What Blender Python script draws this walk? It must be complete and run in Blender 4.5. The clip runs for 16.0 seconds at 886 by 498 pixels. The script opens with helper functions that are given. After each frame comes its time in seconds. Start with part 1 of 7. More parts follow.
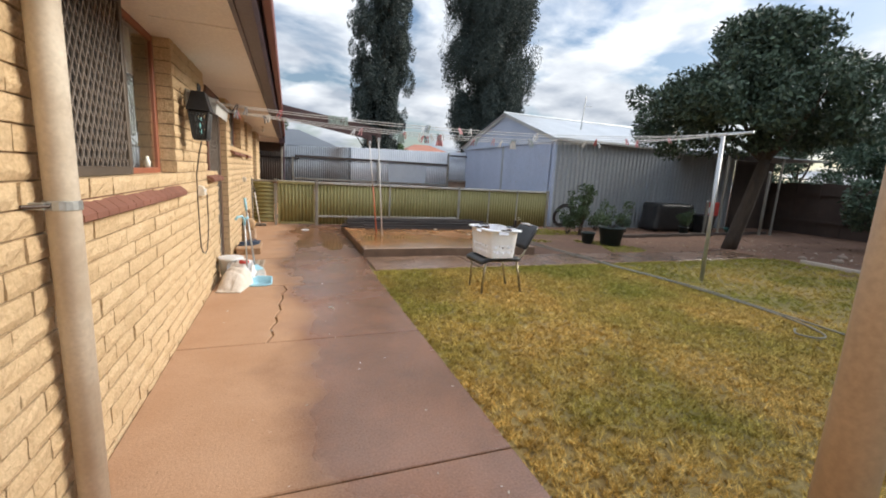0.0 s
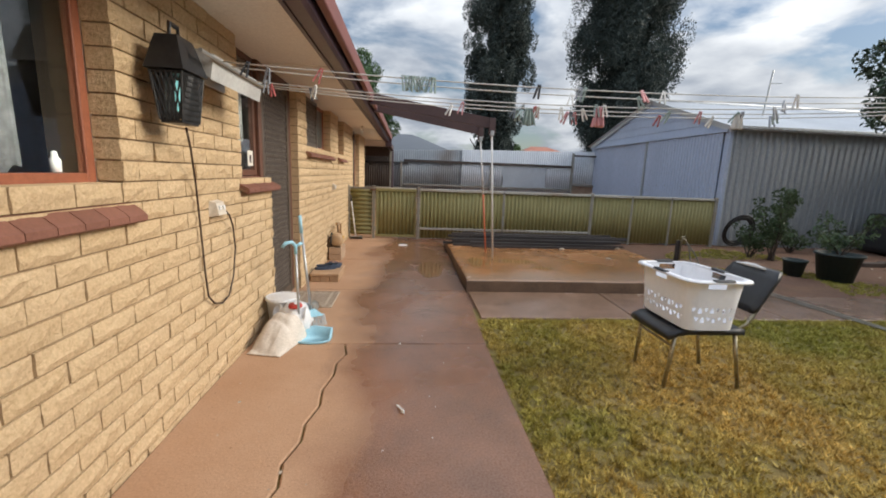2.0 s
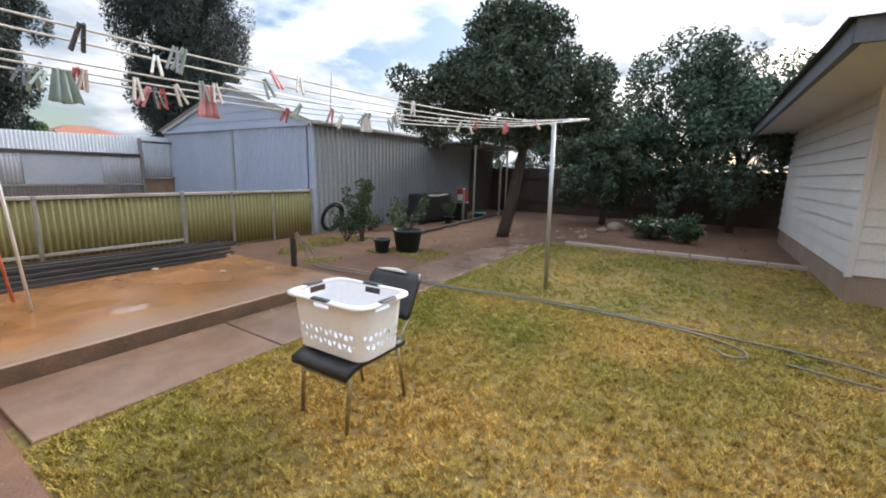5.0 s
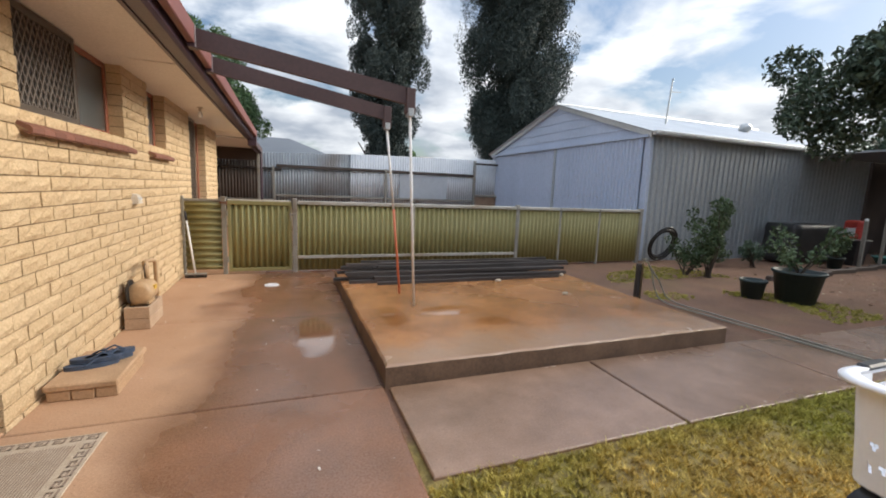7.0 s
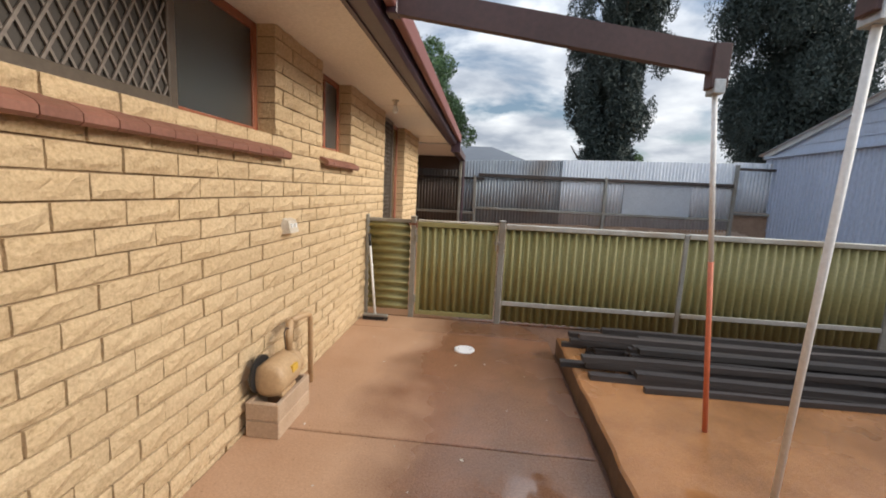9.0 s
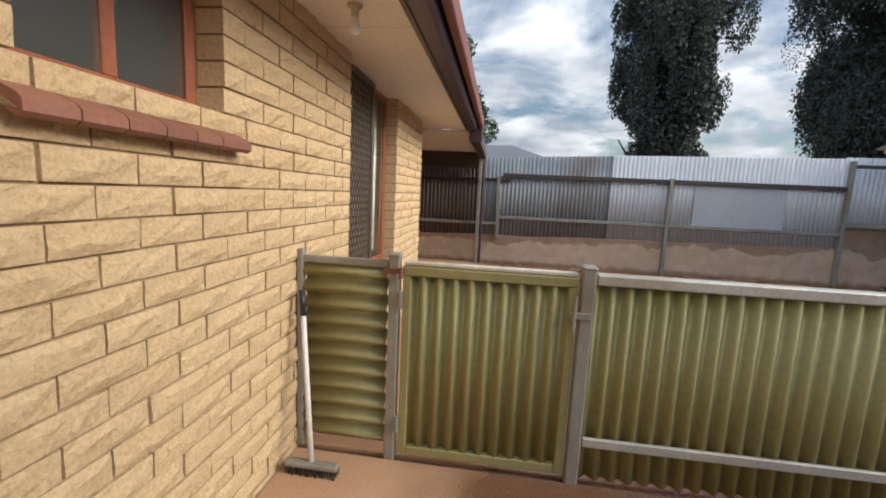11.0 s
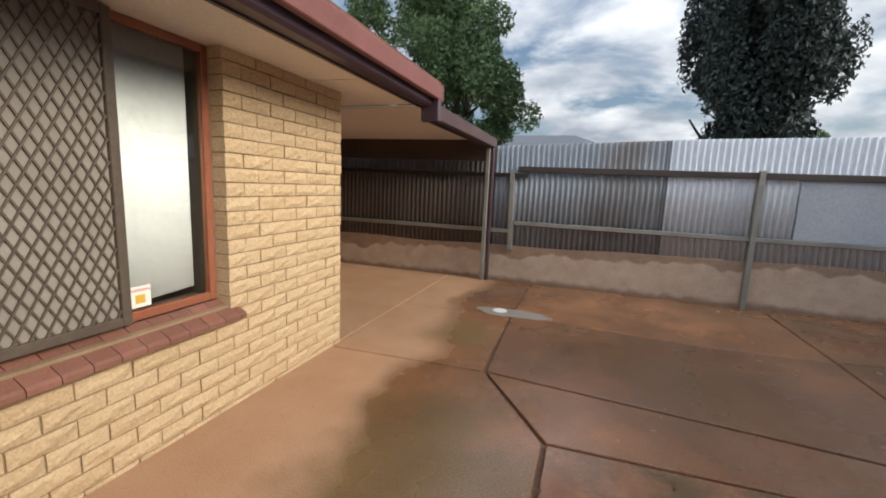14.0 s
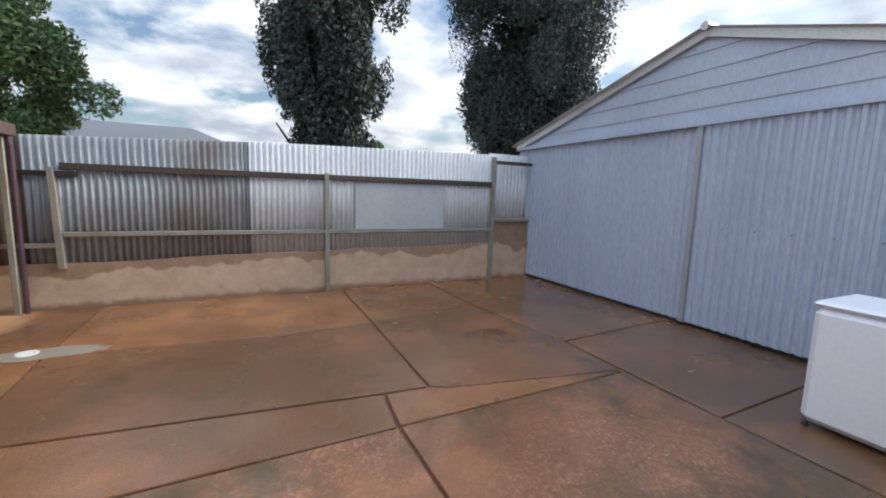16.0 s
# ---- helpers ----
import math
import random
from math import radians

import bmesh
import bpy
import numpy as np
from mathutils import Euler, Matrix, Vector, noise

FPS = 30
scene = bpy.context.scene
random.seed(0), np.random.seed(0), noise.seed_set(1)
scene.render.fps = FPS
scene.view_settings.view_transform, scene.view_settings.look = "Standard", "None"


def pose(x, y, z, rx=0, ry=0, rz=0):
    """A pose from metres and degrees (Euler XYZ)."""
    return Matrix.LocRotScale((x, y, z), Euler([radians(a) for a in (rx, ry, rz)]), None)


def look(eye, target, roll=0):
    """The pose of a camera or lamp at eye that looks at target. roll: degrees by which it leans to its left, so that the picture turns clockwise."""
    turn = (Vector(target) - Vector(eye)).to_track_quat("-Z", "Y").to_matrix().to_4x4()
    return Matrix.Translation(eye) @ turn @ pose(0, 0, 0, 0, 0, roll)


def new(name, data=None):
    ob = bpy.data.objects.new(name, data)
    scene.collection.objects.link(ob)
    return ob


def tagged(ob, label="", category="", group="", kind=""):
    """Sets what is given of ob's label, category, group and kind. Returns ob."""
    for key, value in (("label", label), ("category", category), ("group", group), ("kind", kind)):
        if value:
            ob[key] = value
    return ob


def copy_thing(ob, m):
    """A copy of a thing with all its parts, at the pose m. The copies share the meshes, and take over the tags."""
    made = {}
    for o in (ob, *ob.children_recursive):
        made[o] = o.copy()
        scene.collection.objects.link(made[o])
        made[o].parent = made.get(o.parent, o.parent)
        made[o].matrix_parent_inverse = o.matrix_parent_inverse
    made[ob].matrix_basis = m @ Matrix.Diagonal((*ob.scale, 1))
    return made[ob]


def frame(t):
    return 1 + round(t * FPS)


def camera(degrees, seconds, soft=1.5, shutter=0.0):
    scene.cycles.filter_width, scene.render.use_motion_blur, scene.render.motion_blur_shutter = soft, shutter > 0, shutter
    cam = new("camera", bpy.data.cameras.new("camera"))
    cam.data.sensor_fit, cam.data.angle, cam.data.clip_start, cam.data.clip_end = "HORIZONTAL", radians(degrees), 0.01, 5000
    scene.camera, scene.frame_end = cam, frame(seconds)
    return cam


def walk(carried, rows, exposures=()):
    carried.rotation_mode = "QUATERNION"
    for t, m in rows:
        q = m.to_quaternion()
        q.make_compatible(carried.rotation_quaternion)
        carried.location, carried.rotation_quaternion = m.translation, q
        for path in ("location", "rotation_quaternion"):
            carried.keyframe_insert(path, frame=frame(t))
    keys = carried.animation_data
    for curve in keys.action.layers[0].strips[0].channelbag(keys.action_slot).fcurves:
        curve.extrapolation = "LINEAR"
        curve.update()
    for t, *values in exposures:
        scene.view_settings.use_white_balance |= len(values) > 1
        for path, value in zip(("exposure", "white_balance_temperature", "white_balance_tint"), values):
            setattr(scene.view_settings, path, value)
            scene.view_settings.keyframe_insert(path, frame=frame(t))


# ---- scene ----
cam = camera(94.0, 16.0, soft=1.9)
PATH = [
    (0, (0.766, 0.386, 1.311), (1.464, 2.227, 0.959), 3.1),
    (0.5, (0.894, 0.775, 1.293), (1.271, 2.704, 0.924), 3.0),
    (1, (0.971, 1.227, 1.285), (1.198, 3.18, 0.916), 2.7),
    (1.5, (1.055, 1.701, 1.298), (1.228, 3.66, 0.934), 2.5),
    (2, (1.15, 2.167, 1.304), (1.328, 4.127, 0.947), 2.2),
    (2.5, (1.225, 2.604, 1.327), (1.483, 4.556, 0.978), 2.1),
    (3, (1.354, 2.907, 1.35), (1.911, 4.795, 0.997), 2.0),
    (3.5, (1.393, 3.036, 1.354), (2.488, 4.67, 0.993), 1.8),
    (4, (1.362, 2.98, 1.405), (2.921, 4.179, 1.043), 1.4),
    (4.2, (1.328, 2.923, 1.428), (3.01, 3.943, 1.065), 1.3),
    (6.3, (1.406, 3.672, 1.365), (2.831, 5.036, 1.037), 2.2),
    (6.5, (1.388, 3.862, 1.324), (2.619, 5.406, 1.006), 2.2),
    (7, (1.286, 4.278, 1.236), (1.987, 6.13, 0.953), 2.3),
    (7.5, (1.223, 4.717, 1.235), (1.464, 6.683, 0.959), 2.5),
    (8, (1.223, 5.241, 1.259), (1.214, 7.223, 0.989), 2.6),
    (8.2, (1.214, 5.447, 1.271), (1.145, 7.427, 0.999), 2.6),
    (10.3, (1.043, 7.8, 1.327), (0.819, 9.766, 1.033), 2.8),
    (10.5, (1.001, 8.009, 1.315), (0.772, 9.976, 1.032), 2.8),
    (11, (0.962, 8.535, 1.328), (0.705, 10.5, 1.059), 2.7),
    (11.5, (0.951, 9.009, 1.365), (0.652, 10.969, 1.102), 2.5),
    (12, (1.031, 9.438, 1.379), (0.653, 11.385, 1.118), 2.6),
    (12.5, (1.191, 9.79, 1.411), (0.7, 11.71, 1.143), 2.7),
    (13, (1.392, 10.085, 1.423), (0.78, 11.968, 1.142), 2.6),
    (13.5, (1.644, 10.272, 1.428), (0.978, 12.134, 1.132), 2.6),
    (14, (1.989, 10.415, 1.433), (1.358, 12.288, 1.128), 2.5),
    (14.5, (2.31, 10.507, 1.415), (1.891, 12.44, 1.116), 2.0),
    (15, (2.58, 10.531, 1.432), (2.533, 12.509, 1.139), 1.9),
    (15.5, (2.836, 10.439, 1.456), (3.25, 12.377, 1.185), 1.7),
    (15.8, (2.914, 10.353, 1.482), (3.611, 12.211, 1.231), 1.7),
    (16, (2.933, 10.334, 1.524), (3.797, 12.119, 1.26), 1.7),
]
walk(cam, [(t, look(eye, target, roll)) for t, eye, target, roll in PATH], [(0, 0.45), (0.5, 0.32), (1.5, 0.15), (2.5, 0.12), (3.5, 0.4), (4.2, 0.68), (6.5, 0.60), (7, 0.42), (8, 0.32), (11, 0.3), (13.5, 0.25), (14.5, 0.3), (15.5, 0.58), (16, 0.62)])

# ---- world, sun ----
SUN_AZ, SUN_EL = 98.0, 27.0
world = bpy.data.worlds.new("sky")
scene.world = world
world.use_nodes = True
wn, wl = world.node_tree.nodes, world.node_tree.links
wn.clear()
w_out = wn.new("ShaderNodeOutputWorld")
w_bg = wn.new("ShaderNodeBackground")
w_sky = wn.new("ShaderNodeTexSky")
w_sky.sky_type, w_sky.sun_disc = "NISHITA", False
w_sky.sun_elevation, w_sky.sun_rotation = radians(SUN_EL), radians(SUN_AZ)
w_co = wn.new("ShaderNodeTexCoord")
w_sep = wn.new("ShaderNodeSeparateXYZ")
wl.new(w_co.outputs["Generated"], w_sep.inputs[0])
w_up = wn.new("ShaderNodeMath")
w_up.operation = "MAXIMUM"
w_up.inputs[1].default_value = 0.0
wl.new(w_sep.outputs["Z"], w_up.inputs[0])
w_add = wn.new("ShaderNodeMath")
w_add.inputs[1].default_value = 0.22
wl.new(w_up.outputs[0], w_add.inputs[0])
w_div = wn.new("ShaderNodeVectorMath")
w_div.operation = "DIVIDE"
wl.new(w_co.outputs["Generated"], w_div.inputs[0])
w_cmb = wn.new("ShaderNodeCombineXYZ")
for i in range(3):
    wl.new(w_add.outputs[0], w_cmb.inputs[i])
wl.new(w_cmb.outputs[0], w_div.inputs[1])
w_n1 = wn.new("ShaderNodeTexNoise")
w_n1.inputs["Scale"].default_value, w_n1.inputs["Detail"].default_value = 1.7, 8
w_n1.inputs["Roughness"].default_value, w_n1.inputs["Distortion"].default_value = 0.55, 0.3
wl.new(w_div.outputs[0], w_n1.inputs["Vector"])
w_r1 = wn.new("ShaderNodeValToRGB")
w_r1.color_ramp.elements[0].position, w_r1.color_ramp.elements[1].position = 0.40, 0.53
wl.new(w_n1.outputs["Fac"], w_r1.inputs[0])
w_n2 = wn.new("ShaderNodeTexNoise")
w_n2.inputs["Scale"].default_value, w_n2.inputs["Detail"].default_value = 2.6, 7
wl.new(w_div.outputs[0], w_n2.inputs["Vector"])
w_r2 = wn.new("ShaderNodeValToRGB")
w_r2.color_ramp.elements[0].position, w_r2.color_ramp.elements[1].position = 0.35, 0.68
w_r2.color_ramp.elements[0].color, w_r2.color_ramp.elements[1].color = (4.0, 4.5, 5.3, 1), (9.2, 9.5, 9.8, 1)
wl.new(w_n2.outputs["Fac"], w_r2.inputs[0])
w_mix = wn.new("ShaderNodeMix")
w_mix.data_type = "RGBA"
wl.new(w_r1.outputs[0], w_mix.inputs["Factor"])
wl.new(w_sky.outputs[0], w_mix.inputs["A"])
wl.new(w_r2.outputs[0], w_mix.inputs["B"])
# an overcast sky is brightest overhead
w_zen = wn.new("ShaderNodeMapRange")
w_zen.inputs["From Min"].default_value, w_zen.inputs["From Max"].default_value = 0.0, 1.0
w_zen.inputs["To Min"].default_value, w_zen.inputs["To Max"].default_value = 0.82, 2.9
w_sq = wn.new("ShaderNodeMath")
w_sq.operation = "POWER"
w_sq.inputs[1].default_value = 1.8
wl.new(w_up.outputs[0], w_sq.inputs[0])
wl.new(w_sq.outputs[0], w_zen.inputs["Value"])
w_mul = wn.new("ShaderNodeVectorMath")
w_mul.operation = "SCALE"
wl.new(w_mix.outputs["Result"], w_mul.inputs[0])
wl.new(w_zen.outputs[0], w_mul.inputs["Scale"])
wl.new(w_mul.outputs[0], w_bg.inputs["Color"])
w_bg.inputs["Strength"].default_value = 0.1
wl.new(w_bg.outputs[0], w_out.inputs[0])

sun = new("sun", bpy.data.lights.new("sun", "SUN"))
sun.data.energy, sun.data.angle, sun.data.color = 3.4, radians(32), (1.0, 0.92, 0.79)
sun_way = Vector((math.sin(radians(SUN_AZ)) * math.cos(radians(SUN_EL)), math.cos(radians(SUN_AZ)) * math.cos(radians(SUN_EL)), math.sin(radians(SUN_EL))))
sun.matrix_world = look(sun_way * 30, (0, 0, 0))


# ---- materials ----
def nodes_of(name, rough=0.7, metal=0.0):
    m = bpy.data.materials.new(name)
    m.use_nodes = True
    t = m.node_tree
    b = t.nodes["Principled BSDF"]
    b.inputs["Roughness"].default_value, b.inputs["Metallic"].default_value = rough, metal
    return m, t, b


def noise_node(t, scale, detail=4, where=None, stretch=None, rough=0.55):
    n = t.nodes.new("ShaderNodeTexNoise")
    n.inputs["Scale"].default_value, n.inputs["Detail"].default_value, n.inputs["Roughness"].default_value = scale, detail, rough
    if where is None:
        where = t.nodes.new("ShaderNodeNewGeometry").outputs["Position"]
    if stretch:
        mp = t.nodes.new("ShaderNodeMapping")
        mp.inputs["Scale"].default_value = stretch
        t.links.new(where, mp.inputs["Vector"])
        where = mp.outputs["Vector"]
    t.links.new(where, n.inputs["Vector"])
    return n.outputs["Fac"]


def ramp(t, fac, stops):
    r = t.nodes.new("ShaderNodeValToRGB")
    while len(r.color_ramp.elements) < len(stops):
        r.color_ramp.elements.new(0.5)
    for e, (p, c) in zip(r.color_ramp.elements, stops):
        e.position = p
        e.color = (*c, 1) if isinstance(c, tuple) else (c, c, c, 1)
    t.links.new(fac, r.inputs[0])
    return r.outputs[0]


def blend(t, fac, a, b, mode="MIX"):
    n = t.nodes.new("ShaderNodeMix")
    n.data_type, n.blend_type = "RGBA", mode
    for key, v in (("Factor", fac), ("A", a), ("B", b)):
        if isinstance(v, (int, float)):
            n.inputs[key].default_value = v
        elif isinstance(v, tuple):
            n.inputs[key].default_value = (*v, 1)
        else:
            t.links.new(v, n.inputs[key])
    return n.outputs["Result"]


def calc(t, op, a, b=0.0):
    n = t.nodes.new("ShaderNodeMath")
    n.operation = op
    for i, v in enumerate((a, b)):
        if isinstance(v, (int, float)):
            n.inputs[i].default_value = v
        else:
            t.links.new(v, n.inputs[i])
    return n.outputs[0]


def bumped(t, b, height, strength=0.3, dist=0.01):
    n = t.nodes.new("ShaderNodeBump")
    n.inputs["Strength"].default_value, n.inputs["Distance"].default_value = strength, dist
    t.links.new(height, n.inputs["Height"])
    t.links.new(n.outputs[0], b.inputs["Normal"])


def surface(name, dark, light, scale=6.0, fine=60.0, rough=0.75, metal=0.0, bump=0.2, stretch=None, grime=None, vary=0.0, spec=0.5):
    """A worn surface: two scales of noise in colour, fine relief, some dirt."""
    m, t, b = nodes_of(name, rough, metal)
    big = noise_node(t, scale, 5, stretch=stretch)
    col = ramp(t, big, [(0.3, dark), (0.7, light)])
    small = noise_node(t, fine, 3, stretch=stretch)
    col = blend(t, 0.35, col, ramp(t, small, [(0.3, tuple(c * 0.6 for c in dark)), (0.7, light)]))
    if grime:
        g = noise_node(t, scale * 0.45, 6)
        col = blend(t, ramp(t, g, [(0.52, 0.0), (0.72, 0.75)]), col, grime)
    if vary:
        info = t.nodes.new("ShaderNodeObjectInfo")
        col = blend(t, 1.0, col, ramp(t, info.outputs["Random"], [(0.0, 1 - vary), (1.0, 1 + vary)]), "MULTIPLY")
    t.links.new(col, b.inputs["Base Color"])
    rr = calc(t, "ADD", calc(t, "MULTIPLY", small, 0.25), rough - 0.12)
    t.links.new(rr, b.inputs["Roughness"])
    b.inputs["Specular IOR Level"].default_value = spec
    if bump:
        bumped(t, b, small, bump, 0.004)
    return m


def plain(name, col, rough=0.5, metal=0.0):
    m, t, b = nodes_of(name, rough, metal)
    n = noise_node(t, 30, 3)
    t.links.new(ramp(t, n, [(0.2, tuple(c * 0.95 for c in col)), (0.8, tuple(min(1, c * 1.03) for c in col))]), b.inputs["Base Color"])
    return m


def brick_material(name, by_island):
    m, t, b = nodes_of(name, 0.88)
    if by_island:
        rnd = t.nodes.new("ShaderNodeNewGeometry").outputs["Random Per Island"]
    else:
        rnd = t.nodes.new("ShaderNodeObjectInfo").outputs["Random"]
    base = ramp(t, rnd, [(0.0, (0.56, 0.40, 0.225)), (0.35, (0.63, 0.46, 0.27)), (0.7, (0.66, 0.49, 0.295)), (1.0, (0.70, 0.53, 0.33))])
    big = noise_node(t, 2.2, 5)
    base = blend(t, ramp(t, big, [(0.45, 0.0), (0.75, 0.35)]), base, (0.52, 0.36, 0.20))
    fine = noise_node(t, 70, 7, rough=0.75)
    base = blend(t, 0.58, base, ramp(t, fine, [(0.32, (0.39, 0.255, 0.13)), (0.6, (0.74, 0.56, 0.35))]))
    chips = ramp(t, noise_node(t, 30, 4, rough=0.6), [(0.64, 0.0), (0.70, 0.6)])
    base = blend(t, chips, base, (0.40, 0.26, 0.14))
    t.links.new(base, b.inputs["Base Color"])
    mid = noise_node(t, 26, 7, rough=0.7)
    bumped(t, b, calc(t, "ADD", mid, calc(t, "MULTIPLY", fine, 0.55)), 0.85, 0.015)
    return m


def concrete_material(name, dry, wet, dry_edge, agg=False, pools=(), moss=0.0, grey_below=None, sheens=(), mossy=(), soaked=()):
    """Concrete, dry under the eaves along the house and wet beyond, with standing puddles (x, y, rx, ry)."""
    m, t, b = nodes_of(name)
    geo = t.nodes.new("ShaderNodeNewGeometry")
    sep = t.nodes.new("ShaderNodeSeparateXYZ")
    t.links.new(geo.outputs["Position"], sep.inputs[0])
    drift = noise_node(t, 0.9, 4)
    edge = calc(t, "ADD", sep.outputs["X"], calc(t, "MULTIPLY", calc(t, "SUBTRACT", drift, 0.5), 1.3))
    wetness = ramp(t, calc(t, "MULTIPLY", edge, 0.5), [(dry_edge * 0.5 - 0.07, 0.0), (dry_edge * 0.5 + 0.09, 1.0)])
    stain = noise_node(t, 1.7, 7, rough=0.62)
    fine = noise_node(t, 90, 5, rough=0.65)
    dry_c = blend(t, ramp(t, stain, [(0.35, 0.0), (0.7, 0.8)]), dry, tuple(c * s for c, s in zip(dry, (0.82, 0.74, 0.66))))
    wet_c = blend(t, ramp(t, stain, [(0.38, 0.0), (0.66, 1.0)]), wet, tuple(c * s for c, s in zip(wet, (0.50, 0.46, 0.38))))
    if moss:
        green = calc(t, "MULTIPLY", ramp(t, noise_node(t, 0.62, 6), [(0.50, 0.0), (0.64, moss)]), wetness)
        for px, py, rx, ry in mossy:
            u = calc(t, "POWER", calc(t, "MULTIPLY", calc(t, "SUBTRACT", sep.outputs["X"], px), 1 / rx), 2.0)
            v2 = calc(t, "POWER", calc(t, "MULTIPLY", calc(t, "SUBTRACT", sep.outputs["Y"], py), 1 / ry), 2.0)
            spot = calc(t, "ADD", calc(t, "SUBTRACT", 1.0, calc(t, "ADD", u, v2)), calc(t, "MULTIPLY", calc(t, "SUBTRACT", stain, 0.5), 2.2))
            green = calc(t, "MAXIMUM", green, ramp(t, spot, [(0.0, 0.0), (0.7, 0.9)]))
        wet_c = blend(t, green, wet_c, (0.105, 0.075, 0.022))
        damp = ramp(t, noise_node(t, 0.55, 5), [(0.40, (0.52, 0.48, 0.42)), (0.56, (1.12, 1.10, 1.08))])
        wet_c = blend(t, 1.0, wet_c, damp, "MULTIPLY")
    if grey_below is not None:
        low = calc(t, "ADD", sep.outputs["Y"], calc(t, "MULTIPLY", calc(t, "SUBTRACT", noise_node(t, 2.6, 6), 0.5), 0.9))
        wet_c = blend(t, ramp(t, calc(t, "MULTIPLY", low, 0.1), [(grey_below * 0.1 - 0.02, 0.8), (grey_below * 0.1 + 0.02, 0.0)]), wet_c, (0.27, 0.20, 0.145))
    rnd = t.nodes.new("ShaderNodeObjectInfo").outputs["Random"]
    wet_c = blend(t, 1.0, wet_c, ramp(t, rnd, [(0.0, (0.74, 0.72, 0.70)), (1.0, (1.30, 1.28, 1.26))]), "MULTIPLY")
    for px, py, rx, ry in soaked:
        u = calc(t, "POWER", calc(t, "MULTIPLY", calc(t, "SUBTRACT", sep.outputs["X"], px), 1 / rx), 2.0)
        v2 = calc(t, "POWER", calc(t, "MULTIPLY", calc(t, "SUBTRACT", sep.outputs["Y"], py), 1 / ry), 2.0)
        spot = calc(t, "ADD", calc(t, "SUBTRACT", 1.0, calc(t, "ADD", u, v2)), calc(t, "MULTIPLY", calc(t, "SUBTRACT", stain, 0.5), 1.6))
        wet_c = blend(t, ramp(t, spot, [(0.0, 0.0), (0.6, 1.0)]), wet_c, blend(t, 1.0, wet_c, (0.46, 0.50, 0.58), "MULTIPLY"))
    col = blend(t, wetness, dry_c, wet_c)
    col = blend(t, 0.25, col, ramp(t, fine, [(0.3, tuple(c * 0.55 for c in wet)), (0.7, tuple(min(1, c * 1.05) for c in dry))]))
    specks = ramp(t, noise_node(t, 38, 3, rough=0.7), [(0.66, 0.0), (0.72, 0.55)])
    col = blend(t, specks, col, tuple(c * 0.4 for c in wet))
    if agg:
        v = t.nodes.new("ShaderNodeTexVoronoi")
        v.inputs["Scale"].default_value = 55
        t.links.new(geo.outputs["Position"], v.inputs["Vector"])
        stones = ramp(t, v.outputs["Color"], [(0.2, (0.17, 0.075, 0.038)), (0.6, (0.29, 0.145, 0.075)), (0.9, (0.50, 0.36, 0.24))])
        col = blend(t, ramp(t, noise_node(t, 0.8, 5), [(0.35, 0.05), (0.62, 0.36)]), col, stones)
        col = blend(t, ramp(t, noise_node(t, 0.95, 7, rough=0.62), [(0.43, 0.0), (0.58, 0.9)]), col, (0.075, 0.052, 0.024))
    # standing water
    ragged = calc(t, "MULTIPLY", calc(t, "SUBTRACT", noise_node(t, 4.5, 6, rough=0.6), 0.5), 1.7)
    pool = None
    for px, py, rx, ry in pools:
        u = calc(t, "POWER", calc(t, "MULTIPLY", calc(t, "SUBTRACT", sep.outputs["X"], px), 1 / rx), 2.0)
        v2 = calc(t, "POWER", calc(t, "MULTIPLY", calc(t, "SUBTRACT", sep.outputs["Y"], py), 1 / ry), 2.0)
        one = calc(t, "SUBTRACT", 1.0, calc(t, "ADD", u, v2))
        pool = one if pool is None else calc(t, "MAXIMUM", pool, one)
    film = ramp(t, noise_node(t, 1.05, 4), [(0.38, 0.0), (0.56, 1.0)])
    if pool is None:
        puddle = calc(t, "MULTIPLY", film, 0.0)
    else:
        puddle = ramp(t, calc(t, "ADD", pool, ragged), [(-0.25, 0.0), (0.45, 1.0)])
    puddle = calc(t, "MULTIPLY", puddle, wetness)
    col = blend(t, puddle, col, blend(t, 1.0, col, (0.92, 0.90, 0.88), "MULTIPLY"))
    t.links.new(col, b.inputs["Base Color"])
    gleam = None
    for px, py, rx, ry in sheens:
        u = calc(t, "POWER", calc(t, "MULTIPLY", calc(t, "SUBTRACT", sep.outputs["X"], px), 1 / rx), 2.0)
        v2 = calc(t, "POWER", calc(t, "MULTIPLY", calc(t, "SUBTRACT", sep.outputs["Y"], py), 1 / ry), 2.0)
        one = calc(t, "SUBTRACT", 1.0, calc(t, "ADD", u, v2))
        gleam = one if gleam is None else calc(t, "MAXIMUM", gleam, one)
    if gleam is not None:
        film = calc(t, "MAXIMUM", film, ramp(t, calc(t, "ADD", gleam, calc(t, "MULTIPLY", ragged, 0.5)), [(0.0, 0.0), (0.8, 1.0)]))
    wet_r = blend(t, film, (0.36, 0.36, 0.36), (0.10, 0.10, 0.10))
    rr = blend(t, wetness, (0.88, 0.88, 0.88), wet_r)
    rr = blend(t, puddle, rr, (0.015, 0.015, 0.015))
    t.links.new(rr, b.inputs["Roughness"])
    t.links.new(blend(t, puddle, blend(t, wetness, (0.15, 0.15, 0.15), blend(t, film, (0.38, 0.38, 0.38), (0.80, 0.80, 0.80))), (1.0, 1.0, 1.0)), b.inputs["Specular IOR Level"])
    n = t.nodes.new("ShaderNodeBump")
    n.inputs["Distance"].default_value = 0.005
